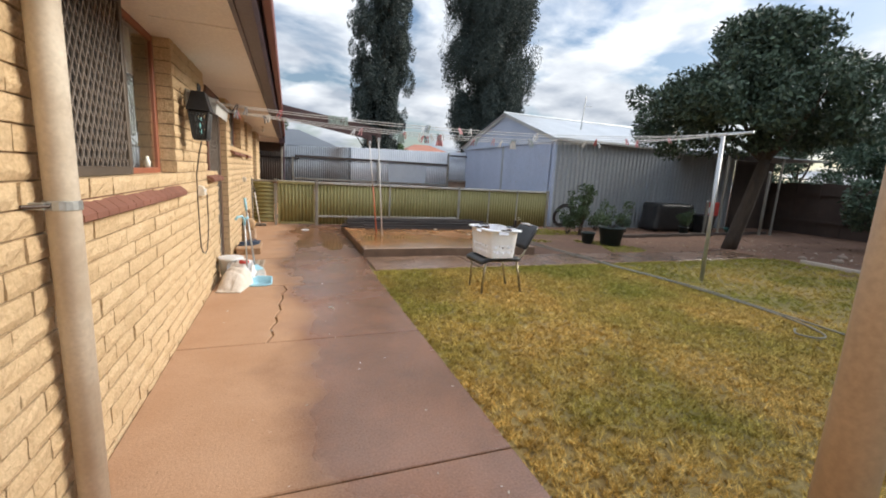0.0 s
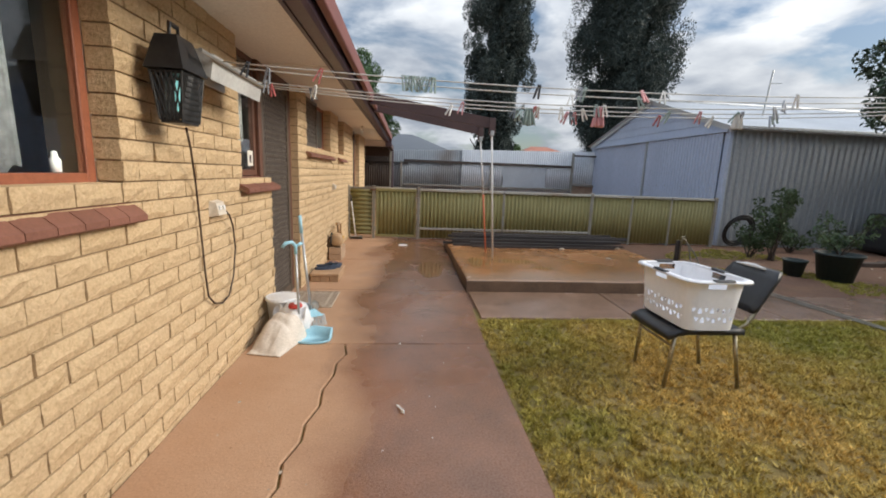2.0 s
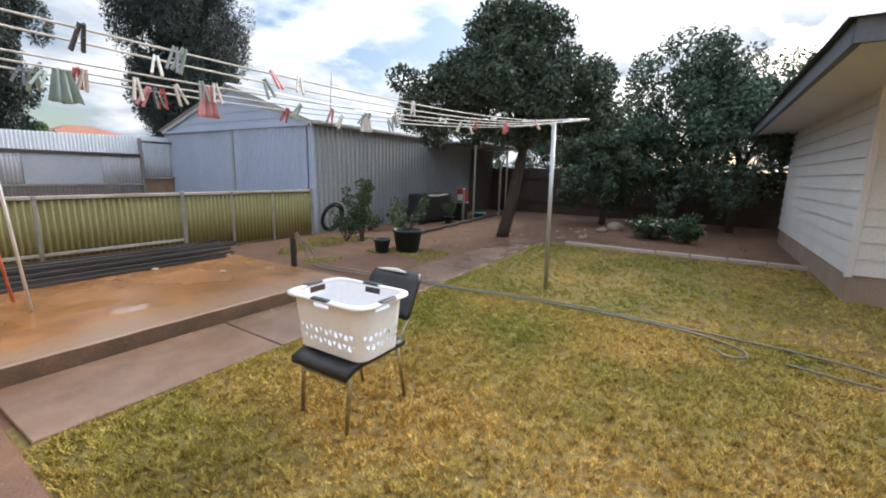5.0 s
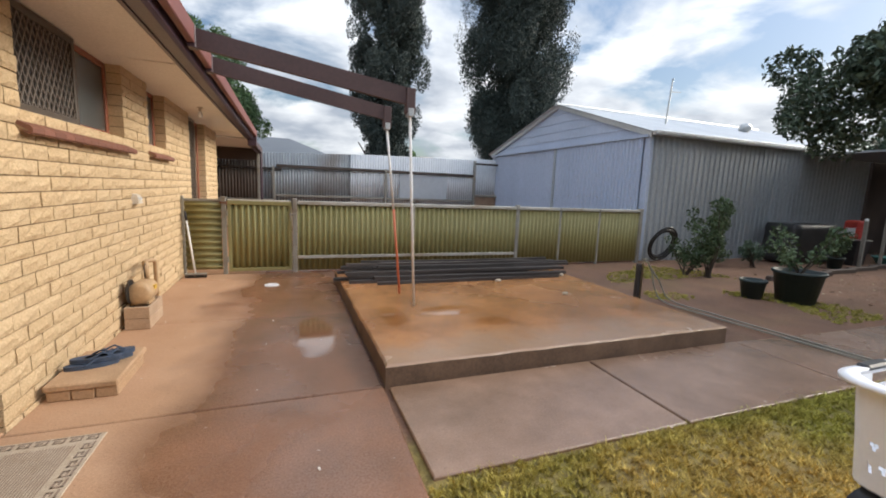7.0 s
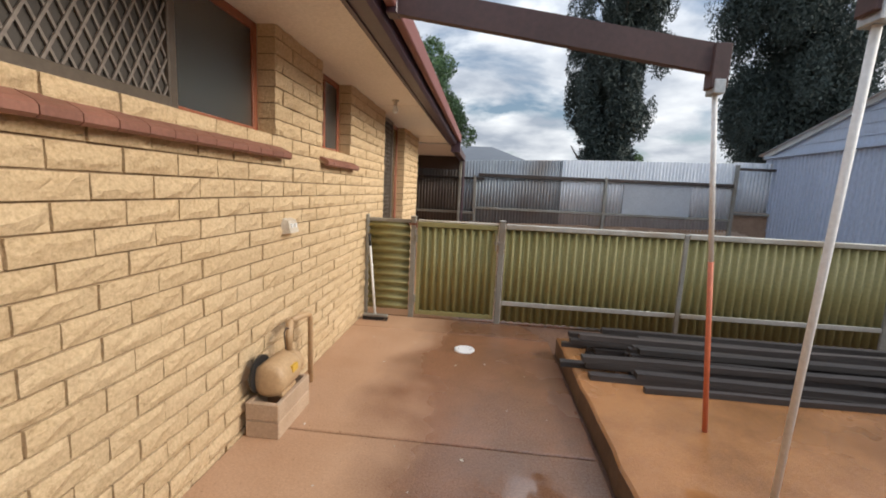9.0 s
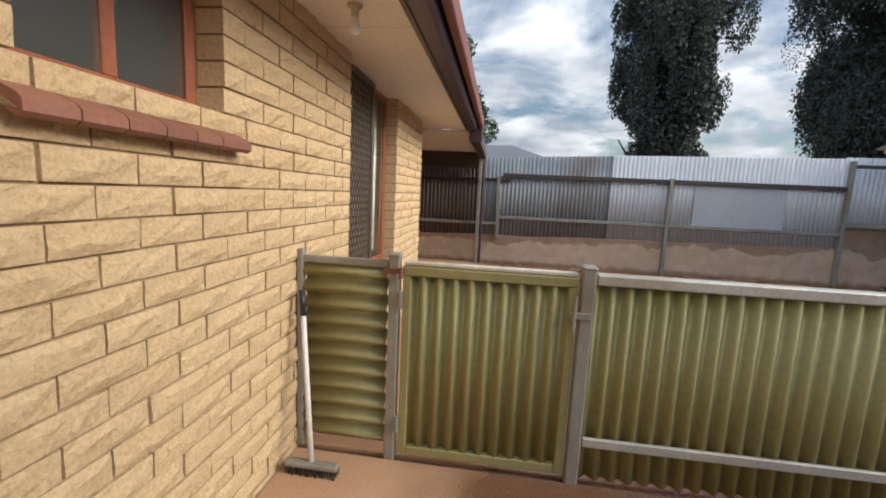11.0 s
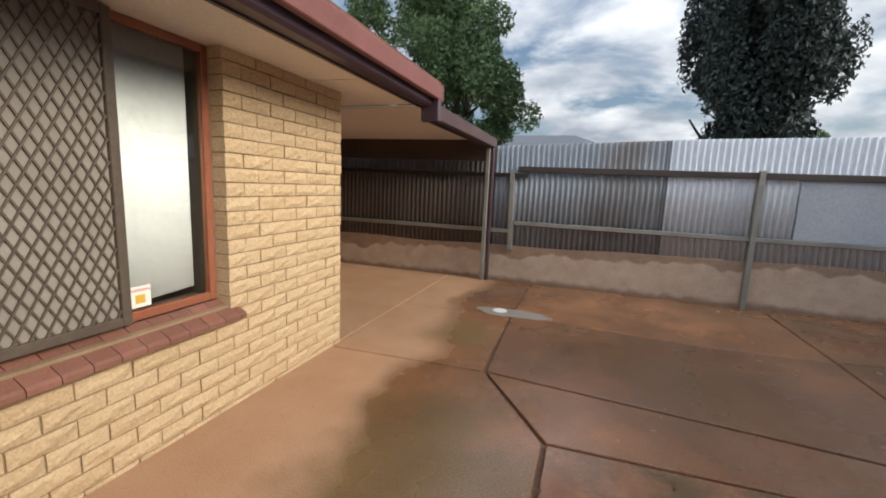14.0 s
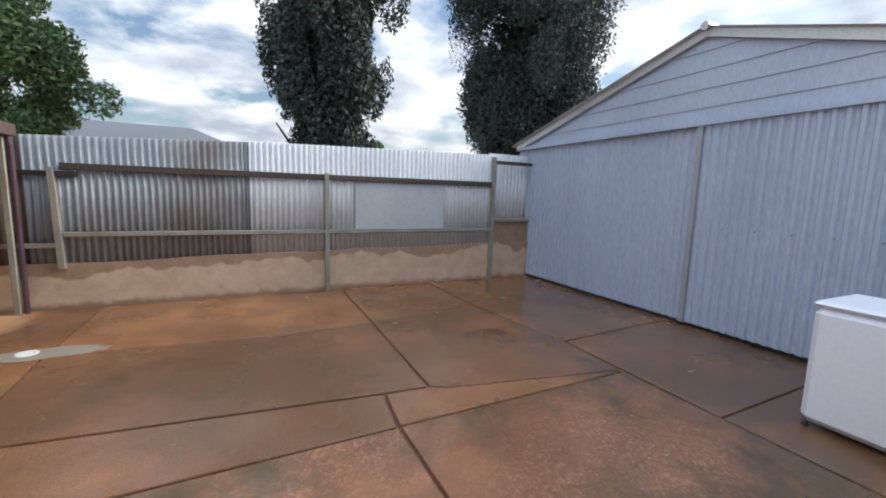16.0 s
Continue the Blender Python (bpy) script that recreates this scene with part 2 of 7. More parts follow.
    t.links.new(calc(t, "MULTIPLY", calc(t, "SUBTRACT", 1.0, calc(t, "MULTIPLY", puddle, 0.985)), 0.45), n.inputs["Strength"])
    t.links.new(calc(t, "ADD", fine, noise_node(t, 14, 5)), n.inputs["Height"])
    t.links.new(n.outputs[0], b.inputs["Normal"])
    return m


def render_wall_material():
    """Cement render, pale below, with a damp brown stain creeping down from the top in waves."""
    m, t, b = nodes_of("stained_render", 0.9)
    geo = t.nodes.new("ShaderNodeNewGeometry")
    sep = t.nodes.new("ShaderNodeSeparateXYZ")
    t.links.new(geo.outputs["Position"], sep.inputs[0])
    wave = calc(t, "MULTIPLY", calc(t, "SUBTRACT", noise_node(t, 1.5, 3, stretch=(1, 0, 0.25)), 0.5), 0.55)
    line = calc(t, "ADD", calc(t, "SUBTRACT", sep.outputs["Z"], calc(t, "MULTIPLY", sep.outputs["X"], 0.02)), wave)
    damp = ramp(t, line, [(0.40, 0.0), (0.425, 1.0)])
    pale = ramp(t, noise_node(t, 5, 6, rough=0.6), [(0.3, (0.46, 0.33, 0.235)), (0.7, (0.64, 0.50, 0.38))])
    dark = ramp(t, noise_node(t, 6, 6, rough=0.6), [(0.3, (0.22, 0.135, 0.085)), (0.7, (0.36, 0.24, 0.165))])
    foot = ramp(t, calc(t, "ADD", sep.outputs["Z"], calc(t, "MULTIPLY", noise_node(t, 7, 5), 0.16)), [(0.10, 1.0), (0.16, 0.0)])
    col = blend(t, damp, pale, dark)
    col = blend(t, foot, col, (0.25, 0.15, 0.095))
    fine = noise_node(t, 70, 5, rough=0.65)
    col = blend(t, 0.25, col, ramp(t, fine, [(0.3, (0.22, 0.15, 0.10)), (0.7, (0.60, 0.46, 0.35))]))
    t.links.new(col, b.inputs["Base Color"])
    bumped(t, b, calc(t, "ADD", fine, noise_node(t, 12, 5)), 0.4, 0.008)
    return m


def grass_colour(t):
    sp = t.nodes.new("ShaderNodeSeparateXYZ")
    t.links.new(t.nodes.new("ShaderNodeNewGeometry").outputs["Position"], sp.inputs[0])
    where = calc(t, "ADD", noise_node(t, 0.75, 5), calc(t, "ADD", calc(t, "MULTIPLY", sp.outputs["X"], 0.022), calc(t, "MULTIPLY", sp.outputs["Y"], 0.03)))
    small = noise_node(t, 7, 4)
    dry = ramp(t, small, [(0.3, (0.47, 0.315, 0.088)), (0.7, (0.70, 0.53, 0.19))])
    green = ramp(t, small, [(0.3, (0.20, 0.20, 0.035)), (0.7, (0.38, 0.36, 0.085))])
    col = blend(t, ramp(t, where, [(0.58, 0.0), (0.86, 1.0)]), dry, green)
    clump = ramp(t, noise_node(t, 24, 5, rough=0.65), [(0.36, (0.60, 0.55, 0.47)), (0.52, (1.0, 0.98, 0.95)), (0.68, (1.28, 1.24, 1.15))])
    return blend(t, 1.0, col, clump, "MULTIPLY")


def ground_material():
    """Lawn in the yard, bare red-brown earth elsewhere."""
    m, t, b = nodes_of("ground_earth_and_lawn", 0.95)
    geo = t.nodes.new("ShaderNodeNewGeometry")
    sep = t.nodes.new("ShaderNodeSeparateXYZ")
    t.links.new(geo.outputs["Position"], sep.inputs[0])
    wob = calc(t, "MULTIPLY", calc(t, "SUBTRACT", noise_node(t, 1.4, 5), 0.5), 0.5)
    far = ramp(t, calc(t, "MULTIPLY", calc(t, "ADD", sep.outputs["X"], wob), 0.05), [(0.482, 1.0), (0.484, 0.0)])
    side = ramp(t, calc(t, "MULTIPLY", calc(t, "ADD", sep.outputs["Y"], wob), 0.05), [(0.300, 1.0), (0.306, 0.0)])
    lawn = calc(t, "MULTIPLY", far, side)
    weeds = calc(t, "MULTIPLY", ramp(t, calc(t, "MULTIPLY", sep.outputs["X"], 0.05), [(0.405, 1.0), (0.42, 0.0)]), ramp(t, noise_node(t, 1.1, 5), [(0.50, 0.0), (0.70, 0.22)]))
    weeds = calc(t, "MULTIPLY", weeds, ramp(t, calc(t, "MULTIPLY", calc(t, "ADD", sep.outputs["X"], wob), 0.05), [(0.25, 0.0), (0.262, 1.0)]))
    lawn = calc(t, "MAXIMUM", lawn, weeds)
    earth = ramp(t, noise_node(t, 2.0, 6), [(0.3, (0.115, 0.054, 0.032)), (0.7, (0.22, 0.105, 0.058))])
    earth = blend(t, 0.4, earth, ramp(t, noise_node(t, 45, 5), [(0.3, (0.07, 0.04, 0.03)), (0.75, (0.26, 0.17, 0.11))]))
    t.links.new(blend(t, lawn, earth, blend(t, 0.62, grass_colour(t), (0.105, 0.070, 0.030))), b.inputs["Base Color"])
    bumped(t, b, calc(t, "ADD", noise_node(t, 40, 6), noise_node(t, 6, 4)), 0.7, 0.03)
    return m


def blade_material():
    m, t, b = nodes_of("grass_blades", 0.7)
    rnd = t.nodes.new("ShaderNodeNewGeometry").outputs["Random Per Island"]
    col = blend(t, 1.0, grass_colour(t), ramp(t, rnd, [(0.0, 0.75), (1.0, 1.45)]), "MULTIPLY")
    t.links.new(col, b.inputs["Base Color"])
    b.inputs["Specular IOR Level"].default_value = 0.2
    return m


def leaf_material(name, dark, light, gloss=0.6):
    m, t, b = nodes_of(name, gloss)
    rnd = t.nodes.new("ShaderNodeNewGeometry").outputs["Random Per Island"]
    col = ramp(t, rnd, [(0.0, dark), (0.75, light), (1.0, tuple(c * 1.4 for c in light))])
    col = blend(t, ramp(t, noise_node(t, 1.3, 4), [(0.35, 0.0), (0.7, 0.6)]), col, tuple(c * 0.7 for c in dark))
    t.links.new(col, b.inputs["Base Color"])
    b.inputs["Specular IOR Level"].default_value = 0.25
    return m


def glass_material(name, tint=(0.9, 0.95, 0.95), rough=0.0):
    m, t, b = nodes_of(name, rough)
    b.inputs["Base Color"].default_value = (*tint, 1)
    b.inputs["Transmission Weight"].default_value = 1.0
    b.inputs["IOR"].default_value = 1.45
    return m


M_BRICK, M_BRICKS = brick_material("rock_face_brick", False), brick_material("rock_face_brickwork", True)
M_MORTAR = surface("mortar", (0.25, 0.165, 0.095), (0.36, 0.255, 0.155), 5, 120, 0.95, bump=0.5)
M_PATH = concrete_material("path_concrete", (0.54, 0.345, 0.22), (0.195, 0.083, 0.042), 0.72, pools=((1.48, 7.72, 0.19, 0.50),), sheens=((1.42, 5.9, 0.35, 0.55), (1.35, 9.0, 0.4, 0.5)))
M_YARD = concrete_material("yard_concrete", (0.50, 0.31, 0.19), (0.240, 0.101, 0.043), 0.72, pools=((5.3, 14.0, 0.30, 0.36),), moss=0.45, sheens=((6.2, 14.6, 1.2, 1.0),), mossy=((1.25, 12.1, 0.75, 1.15), (0.9, 14.3, 0.6, 0.5)), soaked=((6.9, 13.2, 1.5, 3.2),))
M_BRANCH = concrete_material("side_path_concrete", (0.42, 0.29, 0.21), (0.265, 0.165, 0.112), -3, sheens=((3.2, 6.2, 2.2, 0.5),))
M_SLAB = concrete_material("slab_concrete", (0.42, 0.22, 0.10), (0.400, 0.182, 0.068), -3, pools=((2.68, 7.74, 0.36, 0.17), (2.13, 7.66, 0.13, 0.34), (2.95, 7.35, 0.20, 0.12)), grey_below=7.05, sheens=((3.3, 7.1, 1.9, 0.55), (2.6, 7.8, 0.9, 0.7)))
M_AGG = concrete_material("exposed_aggregate", (0.40, 0.21, 0.13), (0.26, 0.108, 0.052), -3, agg=True)
# slab sides, darker and rougher than the top
M_SLABEDGE = surface("dark_slab_edge", (0.085, 0.052, 0.034), (0.20, 0.125, 0.08), 4, 50, 0.7, bump=0.6)
M_GROUND, M_BLADE = ground_material(), blade_material()
M_SOFFIT = surface("soffit_paint", (0.84, 0.77, 0.69), (0.90, 0.84, 0.77), 1.5, 70, 0.7, bump=0.05)
M_GUTTER = surface("gutter_paint", (0.055, 0.032, 0.048), (0.085, 0.05, 0.07), 3, 60, 0.38, bump=0.03)
M_FASCIA = surface("fascia_paint", (0.17, 0.065, 0.060), (0.24, 0.095, 0.085), 2.5, 60, 0.55, bump=0.08)
M_ROOF = surface("roof_tile", (0.13, 0.055, 0.045), (0.22, 0.10, 0.08), 2, 40, 0.8, bump=0.3)
M_OLIVE = surface("olive_steel", (0.27, 0.245, 0.095), (0.34, 0.31, 0.135), 1.3, 40, 0.55, bump=0.05, grime=(0.235, 0.20, 0.085), vary=0.05)
M_CAP = surface("weathered_cap_steel", (0.42, 0.41, 0.37), (0.60, 0.58, 0.52), 4, 60, 0.5, 0.3, bump=0.08, grime=(0.30, 0.22, 0.13))
M_POST = surface("grey_painted_steel", (0.25, 0.245, 0.22), (0.36, 0.35, 0.31), 4, 60, 0.5, 0.2, bump=0.06, grime=(0.20, 0.15, 0.10))
M_TIN = surface("weathered_tin", (0.25, 0.28, 0.31), (0.38, 0.41, 0.44), 1.4, 40, 0.5, 0.3, bump=0.05, stretch=(1, 1, 0.25), grime=(0.18, 0.15, 0.13))
# rusty tin, its colour darkened for the carport's shade
M_TINSHADED = surface("shaded_rusty_tin", (0.11, 0.095, 0.085), (0.20, 0.175, 0.158), 1.4, 40, 0.6, 0.2, bump=0.05, stretch=(1, 1, 0.25), grime=(0.10, 0.065, 0.045))
M_TINFLAT = surface("flat_pale_steel", (0.44, 0.48, 0.53), (0.56, 0.60, 0.64), 1.6, 40, 0.5, 0.15, bump=0.04)
M_TINNEW = surface("pale_tin", (0.55, 0.59, 0.64), (0.70, 0.73, 0.77), 1.6, 40, 0.5, 0.15, bump=0.04, stretch=(1, 1, 0.25))
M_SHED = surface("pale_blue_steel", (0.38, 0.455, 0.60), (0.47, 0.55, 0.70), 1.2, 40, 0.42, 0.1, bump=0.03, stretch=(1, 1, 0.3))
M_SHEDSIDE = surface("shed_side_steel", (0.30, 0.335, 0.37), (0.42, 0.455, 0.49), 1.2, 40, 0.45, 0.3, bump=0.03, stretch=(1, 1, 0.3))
M_ZINC = surface("zinc_roof", (0.55, 0.57, 0.58), (0.68, 0.70, 0.71), 1.3, 40, 0.4, 0.5, bump=0.04)
M_RETAIN = render_wall_material()
M_TIMBER = surface("old_dark_timber", (0.016, 0.012, 0.010), (0.060, 0.046, 0.040), 3, 50, 0.62, bump=0.4, stretch=(0.3, 4, 4), vary=0.6)
M_BEAM = surface("brown_painted_beam", (0.060, 0.034, 0.036), (0.098, 0.058, 0.058), 3, 40, 0.6, bump=0.15)
M_SILL = surface("terracotta_sill_tile", (0.20, 0.085, 0.058), (0.27, 0.12, 0.085), 5, 80, 0.6, bump=0.15, vary=0.12)
M_FRAME = surface("red_brown_timber", (0.25, 0.082, 0.044), (0.36, 0.125, 0.066), 6, 60, 0.5, bump=0.12, stretch=(4, 1, 1))
# darker copy of the frame timber, with the reveal's shadow in its colour
M_SHADEFRAME = surface("shaded_red_brown_timber", (0.115, 0.050, 0.032), (0.17, 0.076, 0.049), 6, 60, 0.55, bump=0.12, stretch=(4, 1, 1))
M_DARKFRAME = surface("brown_aluminium", (0.100, 0.077, 0.059), (0.138, 0.108, 0.083), 4, 50, 0.45, 0.2, bump=0.03)
M_GRILLE = surface("grey_brown_grille", (0.21, 0.175, 0.15), (0.30, 0.255, 0.22), 8, 60, 0.45, 0.3, bump=0.05)
M_FLYWIRE = surface("dark_flywire", (0.055, 0.047, 0.041), (0.088, 0.076, 0.067), 5, 300, 0.7, bump=0.3)
M_PALEWIRE = surface("pale_curtain_through_mesh", (0.24, 0.21, 0.18), (0.34, 0.30, 0.26), 3, 300, 0.8, bump=0.3)
M_GLASS, M_FROST = glass_material("window_glass"), glass_material("frosted_glass", (0.75, 0.80, 0.78), 0.45)
M_ROOM = surface("room_plaster", (0.50, 0.46, 0.41), (0.58, 0.54, 0.48), 1, 30, 0.9, bump=0)
M_LACE = surface("lace_curtain", (0.10, 0.105, 0.11), (0.34, 0.35, 0.36), 22, 90, 0.9, bump=0.4)
M_BLIND = surface("white_blind", (0.50, 0.50, 0.485), (0.57, 0.57, 0.55), 2, 40, 0.85, bump=0.05)
M_PVC = surface("cream_pipe_paint", (0.60, 0.53, 0.44), (0.72, 0.65, 0.55), 5, 60, 0.45, bump=0.05, grime=(0.42, 0.33, 0.24))
M_POSTPAINT = surface("cream_brown_post", (0.42, 0.32, 0.22), (0.52, 0.41, 0.29), 4, 60, 0.5, bump=0.05)
M_WHITE = surface("white_plastic", (0.78, 0.79, 0.80), (0.86, 0.87, 0.88), 6, 70, 0.4, bump=0.02)
M_ENAMEL = plain("white_enamel", (0.80, 0.84, 0.93), 0.34)
M_BASKET = plain("basket_plastic", (0.84, 0.85, 0.88), 0.42)
M_BLACK = surface("black_plastic", (0.012, 0.012, 0.013), (0.03, 0.03, 0.032), 8, 60, 0.42, bump=0.08)
M_VINYL = surface("black_vinyl", (0.014, 0.015, 0.018), (0.032, 0.034, 0.038), 8, 90, 0.42, bump=0.2)
M_BRASS = surface("tarnished_chrome", (0.34, 0.30, 0.20), (0.50, 0.45, 0.33), 12, 60, 0.3, 0.9, bump=0.05)
M_GALV = surface("galvanised_pipe", (0.42, 0.44, 0.45), (0.56, 0.58, 0.59), 6, 60, 0.4, 0.7, bump=0.05)
M_BLUE = surface("pale_blue_plastic", (0.30, 0.60, 0.76), (0.40, 0.70, 0.84), 6, 60, 0.4, bump=0.03)
M_RED = surface("red_plastic", (0.50, 0.05, 0.04), (0.62, 0.08, 0.06), 6, 60, 0.45, bump=0.03)
M_ORANGE = surface("orange_red_paint", (0.55, 0.13, 0.06), (0.66, 0.19, 0.09), 6, 60, 0.5, bump=0.05)
M_WHITEPAINT = surface("white_paint", (0.70, 0.70, 0.69), (0.80, 0.80, 0.79), 2, 50, 0.55, bump=0.06)
M_BOARD = surface("white_weatherboard", (0.66, 0.65, 0.66), (0.76, 0.75, 0.76), 1.5, 50, 0.6, bump=0.08)
M_PLINTH = surface("brown_plinth", (0.28, 0.21, 0.16), (0.38, 0.30, 0.24), 2, 50, 0.85, bump=0.2)
M_BLOCK = surface("tan_concrete_block", (0.42, 0.29, 0.19), (0.54, 0.39, 0.27), 6, 90, 0.9, bump=0.4, vary=0.08)
M_PAVER = surface("sandstone_paver", (0.40, 0.25, 0.14), (0.54, 0.36, 0.22), 5, 80, 0.85, bump=0.4)
M_TAN = surface("tan_painted_metal", (0.46, 0.30, 0.16), (0.56, 0.38, 0.22), 6, 60, 0.5, bump=0.08)
M_BAG = surface("grey_white_sacking", (0.60, 0.53, 0.45), (0.77, 0.70, 0.62), 7, 80, 0.75, bump=0.3)
M_BARK = surface("dark_bark", (0.035, 0.027, 0.022), (0.09, 0.07, 0.055), 6, 40, 0.95, bump=0.8, stretch=(3, 3, 0.6))
M_CYPRESS = leaf_material("cypress_foliage", (0.042, 0.060, 0.056), (0.064, 0.086, 0.080))
M_BROADLEAF = leaf_material("dark_broad_leaves", (0.036, 0.060, 0.044), (0.092, 0.135, 0.090))
M_FRESH = leaf_material("green_leaves", (0.07, 0.135, 0.058), (0.19, 0.29, 0.13))
M_HEDGE = leaf_material("grey_green_leaves", (0.045, 0.078, 0.055), (0.11, 0.165, 0.11))
M_SHRUB = leaf_material("shrub_leaves", (0.035, 0.065, 0.03), (0.10, 0.145, 0.07))
M_RUST = surface("rusty_steel", (0.12, 0.045, 0.025), (0.24, 0.10, 0.055), 14, 80, 0.85, bump=0.4)
M_CREAM = surface("peeling_cream_paint", (0.55, 0.52, 0.44), (0.70, 0.67, 0.59), 9, 70, 0.6, bump=0.25, grime=(0.30, 0.24, 0.12))
M_PETAL = plain("white_petals", (0.78, 0.78, 0.74), 0.7)
M_HOSE = surface("grey_green_hose", (0.17, 0.16, 0.13), (0.28, 0.265, 0.22), 8, 80, 0.5, bump=0.05)
M_WIRE = surface("plastic_line", (0.55, 0.55, 0.53), (0.68, 0.68, 0.66), 10, 60, 0.5, bump=0)
M_CORD = plain("brown_cord", (0.05, 0.028, 0.018), 0.5)
M_POT = surface("dark_green_pot", (0.015, 0.028, 0.028), (0.03, 0.05, 0.05), 6, 60, 0.5, bump=0.05)
M_SOIL = surface("dark_soil", (0.05, 0.032, 0.022), (0.10, 0.065, 0.045), 9, 60, 0.95, bump=0.6)
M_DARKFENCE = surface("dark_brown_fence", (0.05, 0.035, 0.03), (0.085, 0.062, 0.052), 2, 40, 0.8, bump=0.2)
M_STONE = surface("pale_stone", (0.44, 0.35, 0.25), (0.58, 0.48, 0.36), 8, 60, 0.8, bump=0.3)
M_HOOD = surface("pale_grey_enamel", (0.50, 0.50, 0.49), (0.62, 0.62, 0.60), 4, 60, 0.45, bump=0.03)
M_KERB = surface("pale_edging", (0.42, 0.36, 0.30), (0.55, 0.48, 0.41), 4, 60, 0.85, bump=0.3)
M_PAPER = plain("pale_paper", (0.78, 0.75, 0.68), 0.7)
M_YELLOW = plain("yellow_ink", (0.65, 0.40, 0.06), 0.7)
M_INK = plain("red_ink", (0.55, 0.06, 0.05), 0.7)
M_REDROOF = surface("far_red_roof", (0.30, 0.12, 0.08), (0.42, 0.18, 0.12), 1, 20, 0.8, bump=0.1)
M_GREYROOF = surface("far_grey_roof", (0.085, 0.10, 0.125), (0.13, 0.15, 0.175), 0.6, 20, 0.6, bump=0.1)
M_FARWALL = surface("far_wall", (0.35, 0.30, 0.26), (0.45, 0.40, 0.35), 0.6, 20, 0.8, bump=0.1)
M_NAVY = surface("navy_rubber", (0.03, 0.05, 0.09), (0.06, 0.09, 0.15), 8, 60, 0.6, bump=0.1)
M_TEAL = plain("teal_glass", (0.10, 0.35, 0.33), 0.3)
PEGS = [plain("peg_" + n, c, 0.5) for n, c in (("grey_green", (0.32, 0.42, 0.40)), ("grey", (0.30, 0.33, 0.38)), ("red", (0.50, 0.12, 0.12)), ("white", (0.68, 0.68, 0.66)), ("dark", (0.06, 0.07, 0.09)), ("pink", (0.62, 0.30, 0.32)))]


# ---- builders ----
class Shape:
    """Vertices and faces of one mesh."""

    def __init__(self):
        self.v, self.f, self.smooth = [], [], False

    def add(self, verts, faces):
        n = len(self.v)
        self.v += [tuple(p) for p in verts]
        self.f += [tuple(i + n for i in f) for f in faces]
        return self

    def box(self, x0, x1, y0, y1, z0, z1, c=0.0):
        if c <= 0:
            p = [(x, y, z) for x in (x0, x1) for y in (y0, y1) for z in (z0, z1)]
            return self.add(p, [(0, 1, 3, 2), (4, 6, 7, 5), (0, 4, 5, 1), (2, 3, 7, 6), (0, 2, 6, 4), (1, 5, 7, 3)])
        lo, hi = (x0, y0, z0), (x1, y1, z1)
        ids, p = {}, []
        for sx in (0, 1):
            for sy in (0, 1):
                for sz in (0, 1):
                    s = (sx, sy, sz)
                    for a in range(3):
                        q = [(hi[k] - (0 if k == a else c)) if s[k] else (lo[k] + (0 if k == a else c)) for k in range(3)]
                        ids[s, a] = len(p)
                        p.append(q)
        f = []
        for a in range(3):
            b, d = (a + 1) % 3, (a + 2) % 3
            for sa in (0, 1):
                quad = []
                for sb, sd in ((0, 0), (1, 0), (1, 1), (0, 1)):
                    s = [0, 0, 0]
                    s[a], s[b], s[d] = sa, sb, sd
                    quad.append(ids[tuple(s), a])
                f.append(tuple(quad if sa else quad[::-1]))
            for sb in (0, 1):
                for sd in (0, 1):
                    s0, s1 = [0, 0, 0], [0, 0, 0]
                    s0[b] = s1[b] = sb
                    s0[d] = s1[d] = sd
                    s1[a] = 1
                    s0, s1 = tuple(s0), tuple(s1)
                    q = (ids[s0, b], ids[s1, b], ids[s1, d], ids[s0, d])
                    f.append(q if sb == sd else q[::-1])
        for s in [(i, j, k) for i in (0, 1) for j in (0, 1) for k in (0, 1)]:
            q = (ids[s, 0], ids[s, 1], ids[s, 2])
            f.append(q if sum(s) % 2 else q[::-1])
        return self.add(p, f)

    def tube(self, pts, r, seg=8, caps=True):
        """A round bar along points; r is one radius or one for each point."""
        pts = [Vector(p) for p in pts]
        rs = r if isinstance(r, (list, tuple)) else [r] * len(pts)
        side = None
        rings = []
        for i, p in enumerate(pts):
            d = (pts[min(i + 1, len(pts) - 1)] - pts[max(i - 1, 0)]).normalized()
            ref = side if side else (Vector((0, 0, 1)) if abs(d.z) < 0.9 else Vector((1, 0, 0)))
            a = (ref - d * ref.dot(d)).normalized()
            side = a
            b = d.cross(a)
            rings.append([p + (a * math.cos(k * math.tau / seg) + b * math.sin(k * math.tau / seg)) * rs[i] for k in range(seg)])
        f = []
        for i in range(len(pts) - 1):
            for k in range(seg):
                f.append((i * seg + k, i * seg + (k + 1) % seg, (i + 1) * seg + (k + 1) % seg, (i + 1) * seg + k))
        if caps:
            f += [tuple(range(seg))[::-1], tuple(range((len(pts) - 1) * seg, len(pts) * seg))]
        return self.add([q for ring in rings for q in ring], f)

    def lathe(self, centre, profile, seg=20, axis="z"):
        """Rings (radius, height) turned round an axis through the centre."""
        c = Vector(centre)
        p, f = [], []
        for r, hgt in profile:
            for k in range(seg):
                u, v = r * math.cos(k * math.tau / seg), r * math.sin(k * math.tau / seg)
                p.append(c + (Vector((u, v, hgt)) if axis == "z" else Vector((hgt, u, v)) if axis == "x" else Vector((u, hgt, v))))
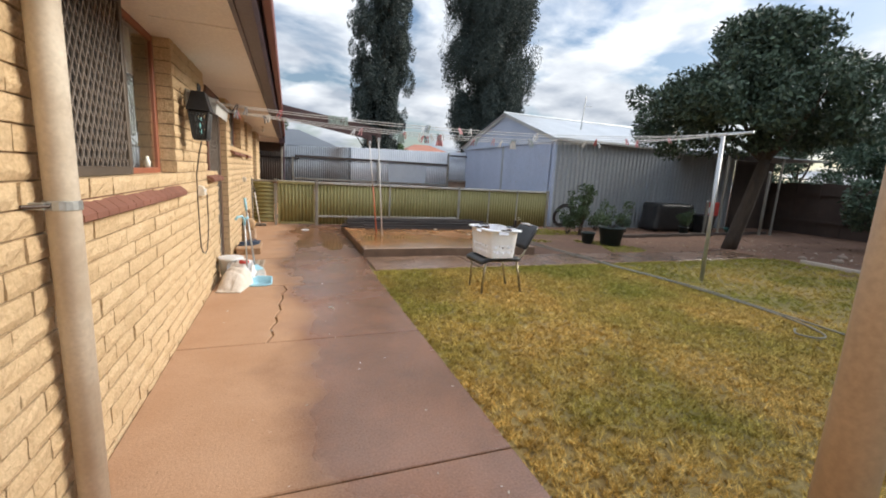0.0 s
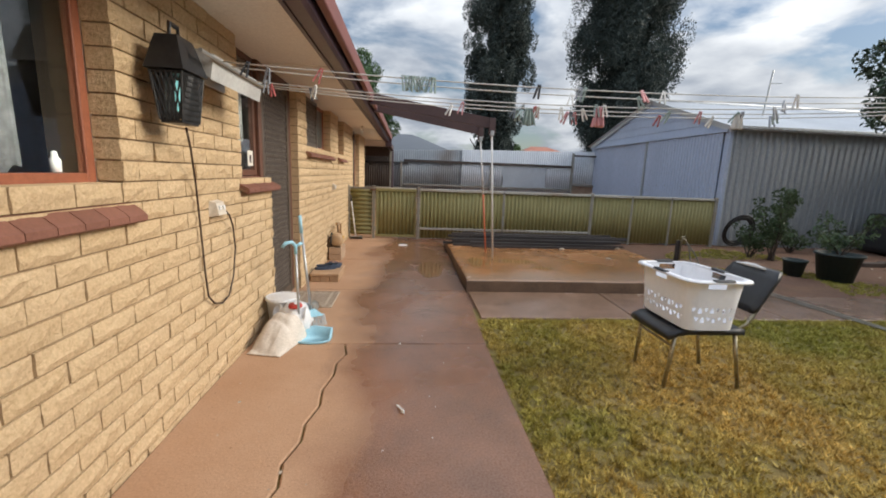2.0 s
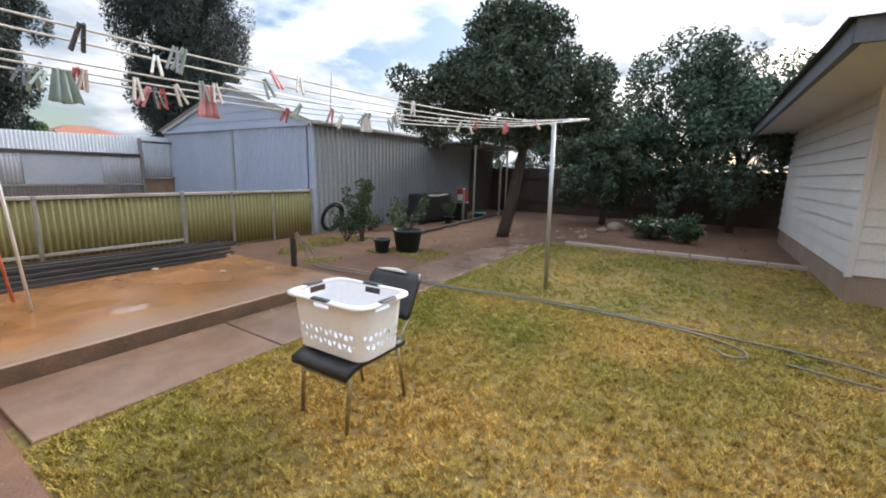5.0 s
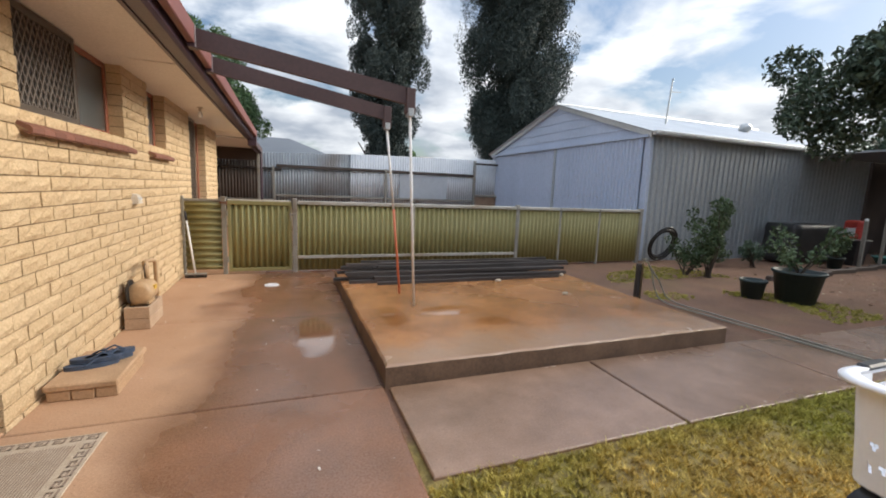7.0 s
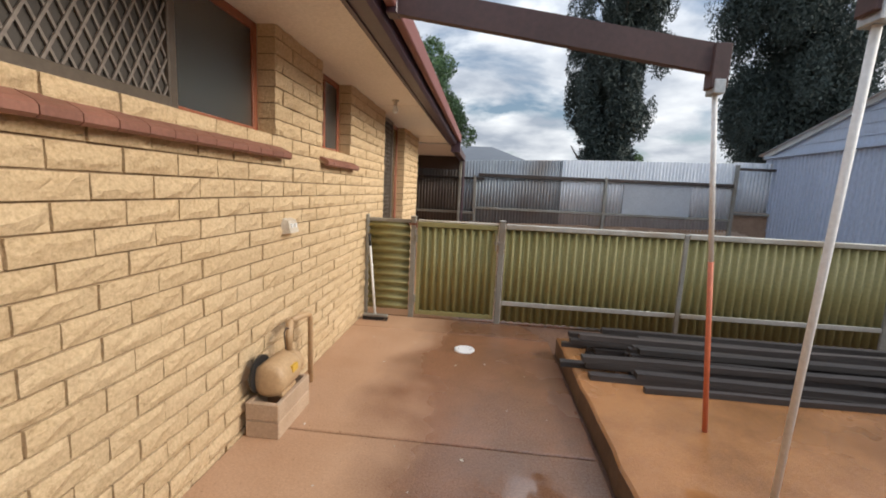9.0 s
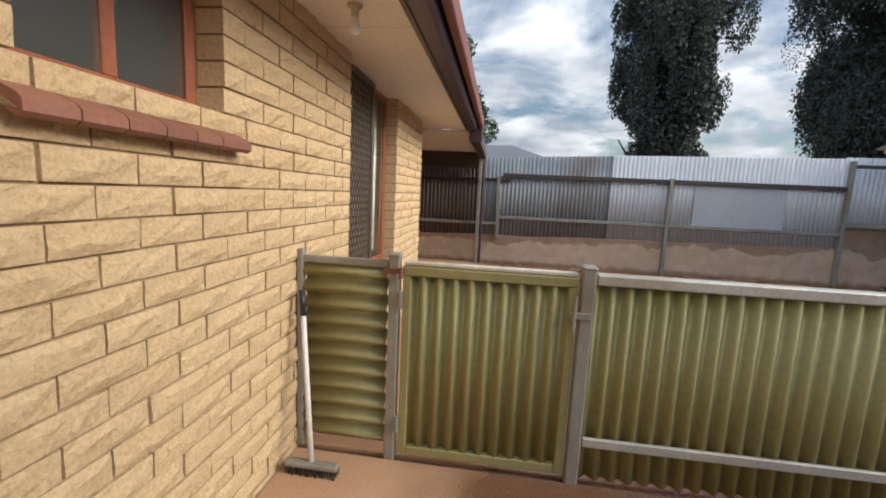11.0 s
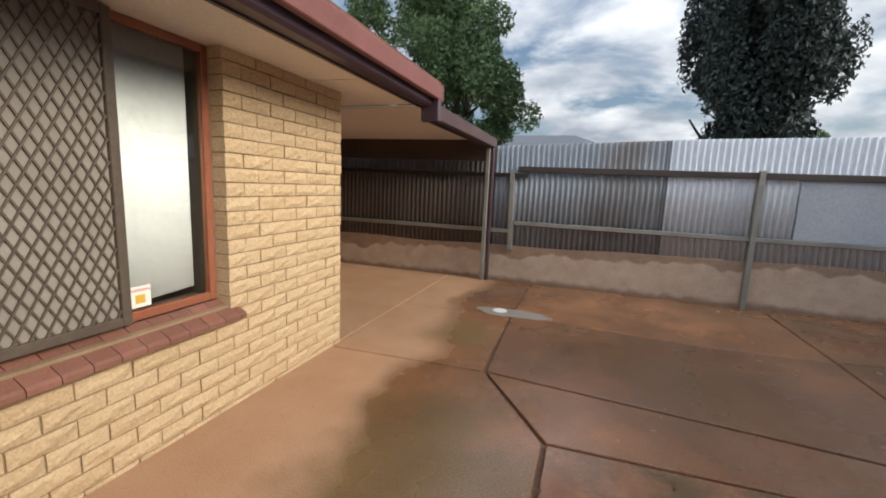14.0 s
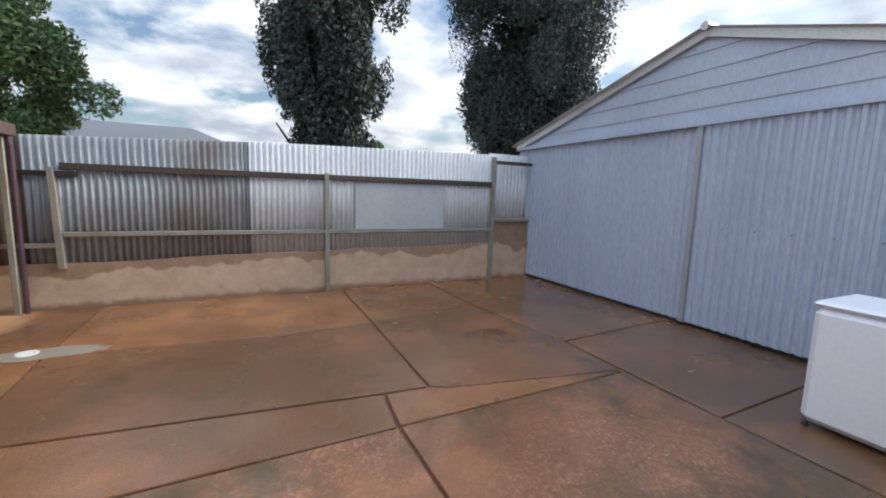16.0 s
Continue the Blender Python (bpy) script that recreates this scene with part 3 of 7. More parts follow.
        for i in range(len(profile) - 1):
            for k in range(seg):
                f.append((i * seg + k, i * seg + (k + 1) % seg, (i + 1) * seg + (k + 1) % seg, (i + 1) * seg + k))
        f += [tuple(range(seg))[::-1], tuple(range((len(profile) - 1) * seg, len(profile) * seg))]
        return self.add(p, f)

    def prism(self, poly, z0, z1):
        """A flat slab over a polygon of (x, y)."""
        n = len(poly)
        p = [(x, y, z0) for x, y in poly] + [(x, y, z1) for x, y in poly]
        f = [tuple(range(n))[::-1], tuple(range(n, 2 * n))]
        f += [(i, (i + 1) % n, n + (i + 1) % n, n + i) for i in range(n)]
        return self.add(p, f)

    def rows(self, grid, thick=None):
        """A sheet over a grid of points; thick: the vector to its back."""
        nr, nc = len(grid), len(grid[0])
        p = [Vector(q) for row in grid for q in row]
        f = [(r * nc + c, r * nc + c + 1, (r + 1) * nc + c + 1, (r + 1) * nc + c) for r in range(nr - 1) for c in range(nc - 1)]
        if thick is not None:
            n = len(p)
            p += [q + Vector(thick) for q in p]
            f += [tuple(i + n for i in q[::-1]) for q in f]
            rim = list(range(nc)) + [r * nc + nc - 1 for r in range(1, nr)] + [(nr - 1) * nc + c for c in range(nc - 2, -1, -1)] + [r * nc for r in range(nr - 2, 0, -1)]
            f += [(rim[i], rim[i - 1], rim[i - 1] + n, rim[i] + n) for i in range(len(rim))]
        return self.add(p, f)


def mesh_from(name, shape, material, smooth=False):
    me = bpy.data.meshes.new(name)
    me.from_pydata([tuple(p) for p in shape.v], [], shape.f)
    me.materials.append(material)
    if smooth or shape.smooth:
        me.polygons.foreach_set("use_smooth", [True] * len(me.polygons))
    me.update()
    return me


def root_of(ob):
    while ob.parent:
        ob = ob.parent
    return ob


def part(name, shape, material, parent, label="", smooth=False):
    """One mesh under a thing or part. The shape is in world places (or local ones, for a thing at the origin)."""
    base = root_of(parent).location
    if base.length > 0:
        shape.v = [tuple(Vector(p) - base) for p in shape.v]
    ob = new(name, mesh_from(name, shape, material, smooth))
    ob.parent = parent
    return tagged(ob, label) if label else ob


def thing(name, at, label, category, group="", kind=""):
    ob = new(name)
    ob.empty_display_size = 0.1
    ob.location = at
    return tagged(ob, label, category, group, kind)


def solid(name, shape, material, label, category, group="", kind="", smooth=False):
    return tagged(new(name, mesh_from(name, shape, material, smooth)), label, category, group, kind)


def corrugated(a, b, z0a, z1a, z0b=None, z1b=None, pitch=0.078, amp=0.015, seg=6, flat=False):
    """A standing corrugated sheet from plan point a to b; the heights may differ at the two ends."""
    a, b = Vector((*a, 0)), Vector((*b, 0))
    z0b, z1b = (z0a if z0b is None else z0b), (z1a if z1b is None else z1b)
    d = b - a
    n = max(2, round(d.length / pitch)) * seg
    out = Vector((d.y, -d.x, 0)).normalized()
    low, high = [], []
    for i in range(n + 1):
        s = i / n
        ph = (i % seg) / seg
        if flat:
            off = amp if ph < 0.34 else -amp
        else:
            off = amp * math.cos(ph * math.tau)
        q = a + d * s + out * off
        low.append((q.x, q.y, z0a + (z0b - z0a) * s))
        high.append((q.x, q.y, z1a + (z1b - z1a) * s))
    sh = Shape().rows([low, high], thick=-out * 0.002)
    sh.smooth = not flat
    return sh


def foliage(name, blobs, count, size, material, parent, seed, label="", upright=0.0):
    """A crown of many small leaves over several lobes (x, y, z, rx, ry, rz), denser towards their outside."""
    rng = np.random.default_rng(seed)
    bl = np.array(blobs, float)
    weight = (bl[:, 3] * bl[:, 4] * bl[:, 5]) ** 0.66
    pick = rng.choice(len(bl), count, p=weight / weight.sum())
    d = rng.normal(size=(count, 3))
    d /= np.linalg.norm(d, axis=1)[:, None]
    rad = rng.uniform(0.25, 1.0, count) ** 0.45 * rng.normal(1.0, 0.07, count)
    c = bl[pick, :3] + d * rad[:, None] * bl[pick, 3:]
    u = rng.normal(size=(count, 3))
    u[:, 2] += upright
    u /= np.linalg.norm(u, axis=1)[:, None]
    w = np.cross(u, rng.normal(size=(count, 3)))
    w /= np.linalg.norm(w, axis=1)[:, None]
    s = size * rng.uniform(0.55, 1.3, count)[:, None]
    base = np.array(root_of(parent).location)
    quad = np.stack([c - u * s, c - w * s * 0.42, c + u * s, c + w * s * 0.42], 1).reshape(-1, 3) - base
    me = bpy.data.meshes.new(name)
    me.vertices.add(count * 4)
    me.vertices.foreach_set("co", quad.ravel())
    me.loops.add(count * 4)
    me.loops.foreach_set("vertex_index", np.arange(count * 4))
    me.polygons.add(count)
    me.polygons.foreach_set("loop_start", np.arange(0, count * 4, 4))
    me.materials.append(material)
    me.update(calc_edges=True)
    ob = new(name, me)
    ob.parent = parent
    return tagged(ob, label) if label else ob


# ---- ground and concrete ----
solid("ground", Shape().add([(-300, -300, -0.02), (300, -300, -0.02), (300, 300, -0.02), (-300, 300, -0.02)], [(0, 1, 2, 3)]), M_GROUND, "patchy dry lawn and bare red-brown earth", "ground", kind="structure")

G = 0.006
CRACK = [(0.60, 3.575), (0.64, 3.72), (0.615, 3.86), (0.66, 4.02), (0.645, 4.16), (0.685, 4.33), (0.665, 4.52), (0.70, 4.70), (0.69, 4.88), (0.735, 5.02), (0.70, 5.195)]


def inset(poly, g=G):
    cx, cy = sum(p[0] for p in poly) / len(poly), sum(p[1] for p in poly) / len(poly)
    return [(x + math.copysign(min(g, abs(cx - x)), cx - x), y + math.copysign(min(g, abs(cy - y)), cy - y)) for x, y in poly]


def paving(name, label, slabs, material, top=0.0, deep=0.1, gap=G):
    """Concrete slabs, each one a piece with open joints and a worn arris."""
    owner = thing(name, (0, 0, 0), label, "pavement", kind="structure")
    for poly in slabs:
        q = inset(poly, gap)
        r = inset(q, gap)
        n = len(q)
        sh = Shape().add([(x, y, top - deep) for x, y in q] + [(x, y, top - 0.006) for x, y in q] + [(x, y, top) for x, y in r],
                         [tuple(range(2 * n, 3 * n))] + [(k * n + i, k * n + (i + 1) % n, (k + 1) * n + (i + 1) % n, (k + 1) * n + i) for k in (0, 1) for i in range(n)])
        part("slab", sh, material, owner)
    return owner


XR = 1.80
paving("pavement_path", "red-brown concrete path slabs, wet with a dry strip along the house", [
    [(0, -3.0), (XR, -3.0), (XR, -1.2), (0, -1.2)], [(0, -1.2), (XR, -1.2), (XR, 0.4), (0, 0.4)],
    [(0, 0.4), (XR, 0.4), (XR, 1.98), (0, 1.98)], [(0, 1.98), (XR, 1.98), (XR, 3.575), (0, 3.575)],
    [(0, 3.575)] + CRACK + [(0, 5.195)], CRACK[::-1] + [(XR, 3.575), (XR, 5.195)][::1],
    [(0, 5.195), (XR, 5.195), (XR + 0.02, 5.80), (1.84, 6.68), (0, 6.68)],
    [(0, 6.68), (1.835, 6.68), (1.835, 8.31), (0, 8.31)], [(0, 8.31), (1.835, 8.31), (1.835, 9.98), (0, 10.02)],
    [(0, 10.02), (1.835, 9.98), (1.60, 10.40), (0, 10.40)],
    [(-0.12, 5.83), (0.0, 5.83), (0.0, 6.73), (-0.12, 6.73)],
], M_PATH)
paving("pavement_side_path", "pale wet concrete path slabs across the lawn", [
    [(1.86, 5.80), (3.38, 5.80), (3.40, 6.675), (1.86, 6.675)], [(3.39, 5.80), (4.98, 5.79), (5.0, 6.675), (3.41, 6.675)],
    [(4.99, 5.79), (6.80, 5.82), (6.78, 6.60), (5.01, 6.66)], [(6.82, 5.82), (8.85, 5.85), (8.80, 6.58), (6.80, 6.60)],
    [(8.88, 5.86), (9.9, 5.95), (9.85, 6.60), (8.83, 6.58)],
], M_BRANCH)
paving("pavement_back_yard", "wet brown concrete slabs of the back yard", [
    [(0, 10.43), (1.86, 10.43), (1.88, 12.67), (1.36, 13.43), (0, 13.38)], [(0, 13.39), (1.33, 13.44), (1.30, 14.93), (0.12, 14.87), (0, 14.87)],
    [(0, 14.88), (0.12, 14.88), (1.30, 14.94), (1.31, 16.70), (0, 16.70)], [(1.37, 13.45), (4.21, 13.185), (4.25, 14.92), (3.11, 14.86), (1.31, 14.98)],
    [(1.31, 14.99), (3.11, 14.87), (4.25, 14.935), (4.27, 16.70), (1.32, 16.70)], [(1.38, 13.43), (1.893, 12.68), (3.80, 12.735), (3.85, 13.19)],
    [(3.82, 12.74), (5.95, 12.80), (4.35, 13.10), (4.22, 13.17), (3.865, 13.185)], [(4.23, 13.18), (4.36, 13.115), (5.95, 12.83), (5.98, 13.59), (5.77, 15.2), (4.26, 14.93)],
    [(4.265, 14.945), (5.76, 15.22), (5.76, 16.75), (4.28, 16.70)], [(5.995, 13.60), (7.85, 13.75), (7.85, 16.9), (5.78, 16.75), (5.785, 15.2)],
    [(5.97, 11.95), (7.85, 12.0), (7.85, 13.73), (5.995, 13.58)], [(5.97, 10.43), (7.85, 10.53), (7.85, 11.99), (5.97, 11.94)],
    [(-6.5, 13.56), (-0.01, 13.42), (-0.01, 16.70), (-6.5, 16.70)],
], M_YARD, gap=0.004)
paving("pavement_aggregate", "mossy exposed-aggregate concrete slabs", [
    [(1.88, 10.43), (3.81, 10.43), (3.81, 12.03), (3.80, 12.72), (1.90, 12.66)], [(3.825, 10.43), (5.95, 10.43), (5.95, 12.785), (3.82, 12.725), (3.825, 12.03)],
], M_AGG, gap=0.004)
slab = thing("concrete_slab", (1.85, 6.69, 0), "raised wet orange-brown concrete slab with a rough edge", "slab", kind="structure")
rng_s = random.Random(4)
edge = []
for (xa, ya), (xb, yb) in zip([(1.85, 6.69), (4.94, 6.70), (4.94, 9.74), (1.85, 9.74)], [(4.94, 6.70), (4.94, 9.74), (1.85, 9.74), (1.85, 6.69)]):
    for i in range(24):
        s = i / 24
        edge.append((xa + (xb - xa) * s + rng_s.uniform(-0.006, 0.006), ya + (yb - ya) * s + rng_s.uniform(-0.006, 0.006)))
n = len(edge)
top_in = inset(edge, 0.015)
part("slab_body", Shape().add([(x, y, -0.05) for x, y in edge] + [(x, y, 0.12) for x, y in edge] + [(x, y, 0.131) for x, y in top_in],
     [tuple(range(2 * n, 3 * n))] + [(n + i, n + (i + 1) % n, 2 * n + (i + 1) % n, 2 * n + i) for i in range(n)]), M_SLAB, slab)
part("slab_edge", Shape().add([(x, y, -0.05) for x, y in edge] + [(x, y, 0.12) for x, y in edge], [(i, (i + 1) % n, n + (i + 1) % n, n + i) for i in range(n)]), M_SLABEDGE, slab, "rough dark concrete edge")

# ---- house ----
TOP = 2.15
Y0, Y1 = -3.0, 13.51
OPEN = [(2.38, 3.98, 1.19, TOP + 1), (5.20, 5.82, 1.20, TOP + 1), (5.82, 6.73, -1, TOP + 1), (7.12, 8.60, 1.53, TOP + 1), (9.27, 9.90, 1.53, TOP + 1), (11.12, 12.31, 0.655, TOP + 1)]


def free_runs(z):
    """Stretches of wall at a height, between the openings."""
    runs, y = [], Y0
    for a, b, lo, hi in OPEN:
        if lo < z < hi:
            if a - y > 0.01:
                runs.append((y, a))
            y = b
    runs.append((y, Y1))
    return runs


mort = Shape()
levels = sorted({0.0, TOP} | {lo for _, _, lo, _ in OPEN if 0 < lo < TOP})
for z0, z1 in zip(levels, levels[1:]):
    for a, b in free_runs((z0 + z1) / 2):
        mort.box(-0.105, -0.012, a + 0.008, b - 0.008, z0 - (0.05 if z0 == 0 else 0), z1)
wall_e = solid("wall_east", mort, M_MORTAR, "tan rock-faced brick wall of the house", "wall", kind="structure")
inner = Shape()
for z0, z1 in zip(levels, levels[1:]):
    for a, b in free_runs((z0 + z1) / 2):
        inner.box(-0.23, -0.108, a, b, z0, z1)
solid("wall_inner_leaf", inner, M_ROOM, "plain inner leaf of the house wall", "wall", kind="structure")
room = Shape()
room.box(-4.0, -3.9, Y0, Y1 - 0.1, 0, 2.3).box(-4.0, -0.23, Y0, Y1 - 0.1, -0.06, -0.01).box(-4.0, -0.1, Y0, Y1 - 0.1, 2.16, 2.22).box(-4.0, -0.11, Y0 - 0.1, Y0, 0, 2.3)
for yy in (4.6, 6.95, 9.0, 10.5):
    room.box(-3.9, -0.23, yy, yy + 0.1, 0, 2.16)
solid("wall_rooms", room, M_ROOM, "dim plastered rooms behind the windows", "room", kind="structure")
solid("wall_north", Shape().box(-10.99, -0.012, Y1 - 0.1, Y1 - 0.012, 0, TOP), M_MORTAR, "tan brick end wall of the house", "wall", kind="structure")
solid("ceiling_soffit", Shape().box(-0.35, 0.512, Y0 - 0.3, 14.02, TOP, TOP + 0.012).box(-6, -0.35, 13.42, 14.02, TOP, TOP + 0.012), M_SOFFIT, "cream-painted flat eave soffit", "soffit", kind="structure")
strips = Shape()
for yy in (1.1, 3.5, 5.9, 8.3, 10.7, 13.1):
    strips.box(0.0, 0.51, yy, yy + 0.035, TOP - 0.006, TOP + 0.001)
solid("trim_soffit_strip", strips, M_SOFFIT, "cream cover strips on the soffit joints", "trim", kind="structure")
eave = thing("gutter", (0.52, Y0, TOP), "dark plum gutter along the house eave", "gutter", kind="structure")
prof = [(0.515, TOP - 0.025), (0.60, TOP - 0.025), (0.622, TOP - 0.008), (0.628, TOP + 0.075), (0.64, TOP + 0.08), (0.64, TOP + 0.09), (0.515, TOP + 0.09)]


def extrude_y(profile, ya, yb):
    k = len(profile)
    sh = Shape().add([(x, ya, z) for x, z in profile] + [(x, yb, z) for x, z in profile], [(i, (i + 1) % k, k + (i + 1) % k, k + i) for i in range(k)])
    return sh.add([(x, ya, z) for x, z in profile], [tuple(range(k))]).add([(x, yb, z) for x, z in profile], [tuple(range(k))[::-1]])


part("gutter_trough", extrude_y(prof, Y0 - 0.3, 13.98), M_GUTTER, eave)
part("fascia_board", Shape().box(0.490, 0.5145, Y0 - 0.3, 14.04, TOP - 0.035, TOP + 0.14), M_GUTTER, eave)
roof = thing("roof", (0, Y0, TOP), "red-brown house roof with a metal edge", "roof", kind="structure")
rk = Shape()
rk.rows([[(0.685, Y0 - 0.4, TOP + 0.09), (-5.5, Y0 - 0.4, TOP + 2.35)], [(0.685, 14.08, TOP + 0.09), (-5.5, 14.08, TOP + 2.35)]], thick=(0, 0, 0.05))
rk.rows([[(-11.8, Y0 - 0.4, TOP + 0.10), (-5.5, Y0 - 0.4, TOP + 2.35)], [(-11.8, 14.08, TOP + 0.10), (-5.5, 14.08, TOP + 2.35)]], thick=(0, 0, 0.05))
part("roof_deck", rk, M_ROOF, roof)
for yy in (Y0 - 0.05, 13.50):
    part("gable", Shape().add([(0.46, yy, TOP + 0.013), (-11.5, yy, TOP + 0.013), (-5.5, yy, TOP + 2.30), (0.46, yy + 0.04, TOP + 0.013), (-11.5, yy + 0.04, TOP + 0.013), (-5.5, yy + 0.04, TOP + 2.30)], [(0, 2, 1), (3, 4, 5), (0, 1, 4, 3), (1, 2, 5, 4), (2, 0, 3, 5)]), M_BOARD, roof)
solid("wall_south", Shape().box(-11.1, -0.112, Y0 - 0.22, Y0 - 0.11, 0, TOP), M_MORTAR, "tan brick end wall of the house", "wall", kind="structure")
solid("wall_west", Shape().box(-11.1, -11.0, Y0 - 0.10, Y1, 0, TOP), M_MORTAR, "tan brick far wall of the house", "wall", kind="structure")
re = Shape()
re.box(0.643, 0.693, Y0 - 0.4, 14.09, TOP + 0.03, TOP + 0.158, 0.006)
part("roof_edge", re, M_FASCIA, roof, "red-brown metal roof edge")
rb = Shape()
rb.rows([[(0.695, 14.085, TOP + 0.02), (-5.5, 14.085, TOP + 2.27)], [(0.695, 14.085, TOP + 0.165), (-5.5, 14.085, TOP + 2.43)]], thick=(0, -0.03, 0))
part("barge_board", rb, M_FASCIA, roof)
tl = Shape()
for i in range(14):
    s = 0.35 * i
    xa, za = 0.675 - s, TOP + 0.135 + s * 0.358
    tl.rows([[(xa, Y0 - 0.4, za + 0.03), (xa - 0.35, Y0 - 0.4, za + 0.125)], [(xa, 14.08, za + 0.03), (xa - 0.35, 14.08, za + 0.125)]], thick=(0, 0, 0.02))
part("roof_tiles", tl, M_ROOF, roof)

# bricks
BR = 0.232


def brick_mesh(seed):
    r = random.Random(seed)
    nx, nz = 5, 3
    p, f = [], []
    for j in range(nz + 1):
        for i in range(nx + 1):
            rim = i in (0, nx) or j in (0, nz)
            p.append((r.uniform(-0.003, 0.001) if rim else r.uniform(0.0, 0.0125), BR * i / nx + (0 if i in (0, nx) else r.uniform(-0.014, 0.014)), 0.0785 * j / nz + (0 if j in (0, nz) else r.uniform(-0.006, 0.006))))
    for j in range(nz):
        for i in range(nx):
            a = j * (nx + 1) + i
            f.append((a, a + 1, a + nx + 2, a + nx + 1))
    m0 = len(p)
    p += [(-0.105, 0, 0), (-0.105, BR, 0), (-0.105, BR, 0.0785), (-0.105, 0, 0.0785)]
    bot = list(range(nx + 1))
    topr = [nz * (nx + 1) + i for i in range(nx + 1)]
    lef = [j * (nx + 1) for j in range(nz + 1)]
    rig = [j * (nx + 1) + nx for j in range(nz + 1)]
    f += [tuple(bot[::-1] + [m0, m0 + 1]), tuple(topr + [m0 + 2, m0 + 3]), tuple(lef + [m0 + 3, m0]), tuple(rig[::-1] + [m0 + 1, m0 + 2])]
    sh = Shape()
    sh.v, sh.f = p, f
    return sh


brick_shapes = [brick_mesh(i) for i in range(9)]
brick_data = [mesh_from("brick", s, M_BRICK) for s in brick_shapes]
rng_b = random.Random(11)
courses = []
PITCH = 0.2425
for i in range(-1, 25):
    z = 0.086 * i + 0.023
    shift = 0.083 if i % 2 else 0.083 + PITCH / 2
    for a, b in free_runs(z + 0.04):
        k = math.floor((a - shift) / PITCH)
        if (k + 1) * PITCH + shift - a < 0.06:
            k += 1
        y = a
        while y < b - 0.005:
            nxt = (k + 1) * PITCH + shift
            e = min(nxt - 0.008, b)
            if b - e < 0.045:
                e = b
            if e - y > 0.02:
                courses.append((y, e, z))
            y, k = nxt, k + 1
            if e == b:
                break
rest, done = Shape(), 0
BRICK_TODO = []
for y, e, z in courses:
    d = rng_b.randrange(9)
    x = rng_b.uniform(-0.004, 0.003)
    if 8.62 < y < 11.3 and done < 300:
        BRICK_TODO.append((d, x, y, e, z))
        done += 1
    else:
        s = (e - y) / BR
        rest.add([(px + x, y + py * s, z + pz) for px, py, pz in brick_shapes[d].v], brick_shapes[d].f)
tagged(part("brickwork", rest, M_BRICKS, wall_e), kind="stuff")


# ---- windows and doors ----
def grille(shape, x, y0, y1, z0, z1, dy=0.055, dz=0.10, w=0.0035):
    """Diamond bars over a rectangle in a plane of constant x."""
    k = dz / dy
    for sgn in (1, -1):
        span = (z1 - z0) / k
        c = y0 - span
        while c < y1 + span:
            pts = []
            ya, yb = (c, c + span) if sgn > 0 else (c + span, c)
            lo, hi = 0.0, 1.0
            dyv = yb - ya
            for lim, sg in ((y0, 1), (y1, -1)):
                if abs(dyv) > 1e-9:
                    q = (lim - ya) / dyv
                    if (dyv > 0) == (sg > 0):
                        lo = max(lo, q)
                    else:
                        hi = min(hi, q)
            if hi - lo > 0.004:
                p0, p1 = (ya + dyv * lo, z0 + (z1 - z0) * lo), (ya + dyv * hi, z0 + (z1 - z0) * hi)
                nrm = Vector((0, -(p1[1] - p0[1]), p1[0] - p0[0])).normalized() * w
                xs = x + (0.002 if sgn > 0 else -0.002)
                a, b = Vector((xs, *p0)), Vector((xs, *p1))
                q = [a - nrm, a + nrm, b + nrm, b - nrm]
                off = Vector((0.003, 0, 0))
                shape.add([v + off for v in q] + [v - off for v in q], [(3, 2, 1, 0), (4, 5, 6, 7), (0, 4, 7, 3), (1, 2, 6, 5)])
            c += dy
    return shape


def rect_frame(x0, x1, y0, y1, z0, z1, w, c=0.004):
    sh = Shape()
    sh.box(x0, x1, y0, y0 + w, z0, z1, c).box(x0, x1, y1 - w, y1, z0, z1, c)
    sh.box(x0, x1, y0 + w, y1 - w, z0, z0 + w, c).box(x0, x1, y0 + w, y1 - w, z1 - w, z1, c)
    return sh


def sill(owner, y0, y1, z, fall=0.070, out=0.066, tile=0.115):
    """Sloping sill tiles, one piece each, with pale joints."""
    part("sill_bed", Shape().add([(-0.10, y0, z - 0.09), (0.0, y0, z - 0.09), (out - 0.012, y0, z - fall - 0.030), (-0.10, y0, z - 0.006), (-0.10, y1, z - 0.09), (0.0, y1, z - 0.09), (out - 0.012, y1, z - fall - 0.030), (-0.10, y1, z - 0.006)],
         [(0, 1, 2, 3), (7, 6, 5, 4), (0, 4, 5, 1), (1, 5, 6, 2), (2, 6, 7, 3), (3, 7, 4, 0)]), M_MORTAR, owner)
    y = y0
    while y < y1 - 0.02:
        e = min(y + tile, y1)
        if y1 - e < 0.04:
            e = y1
        a, b = y + 0.002, e - 0.002
        tp = [(-0.10, z), (out - 0.012, z - fall), (out, z - fall - 0.012), (out, z - fall - 0.035), (out - 0.015, z - fall - 0.045), (-0.10, z - 0.035)]
        part("sill_tile", extrude_y(tp, a, b), M_SILL, owner)
        y = e


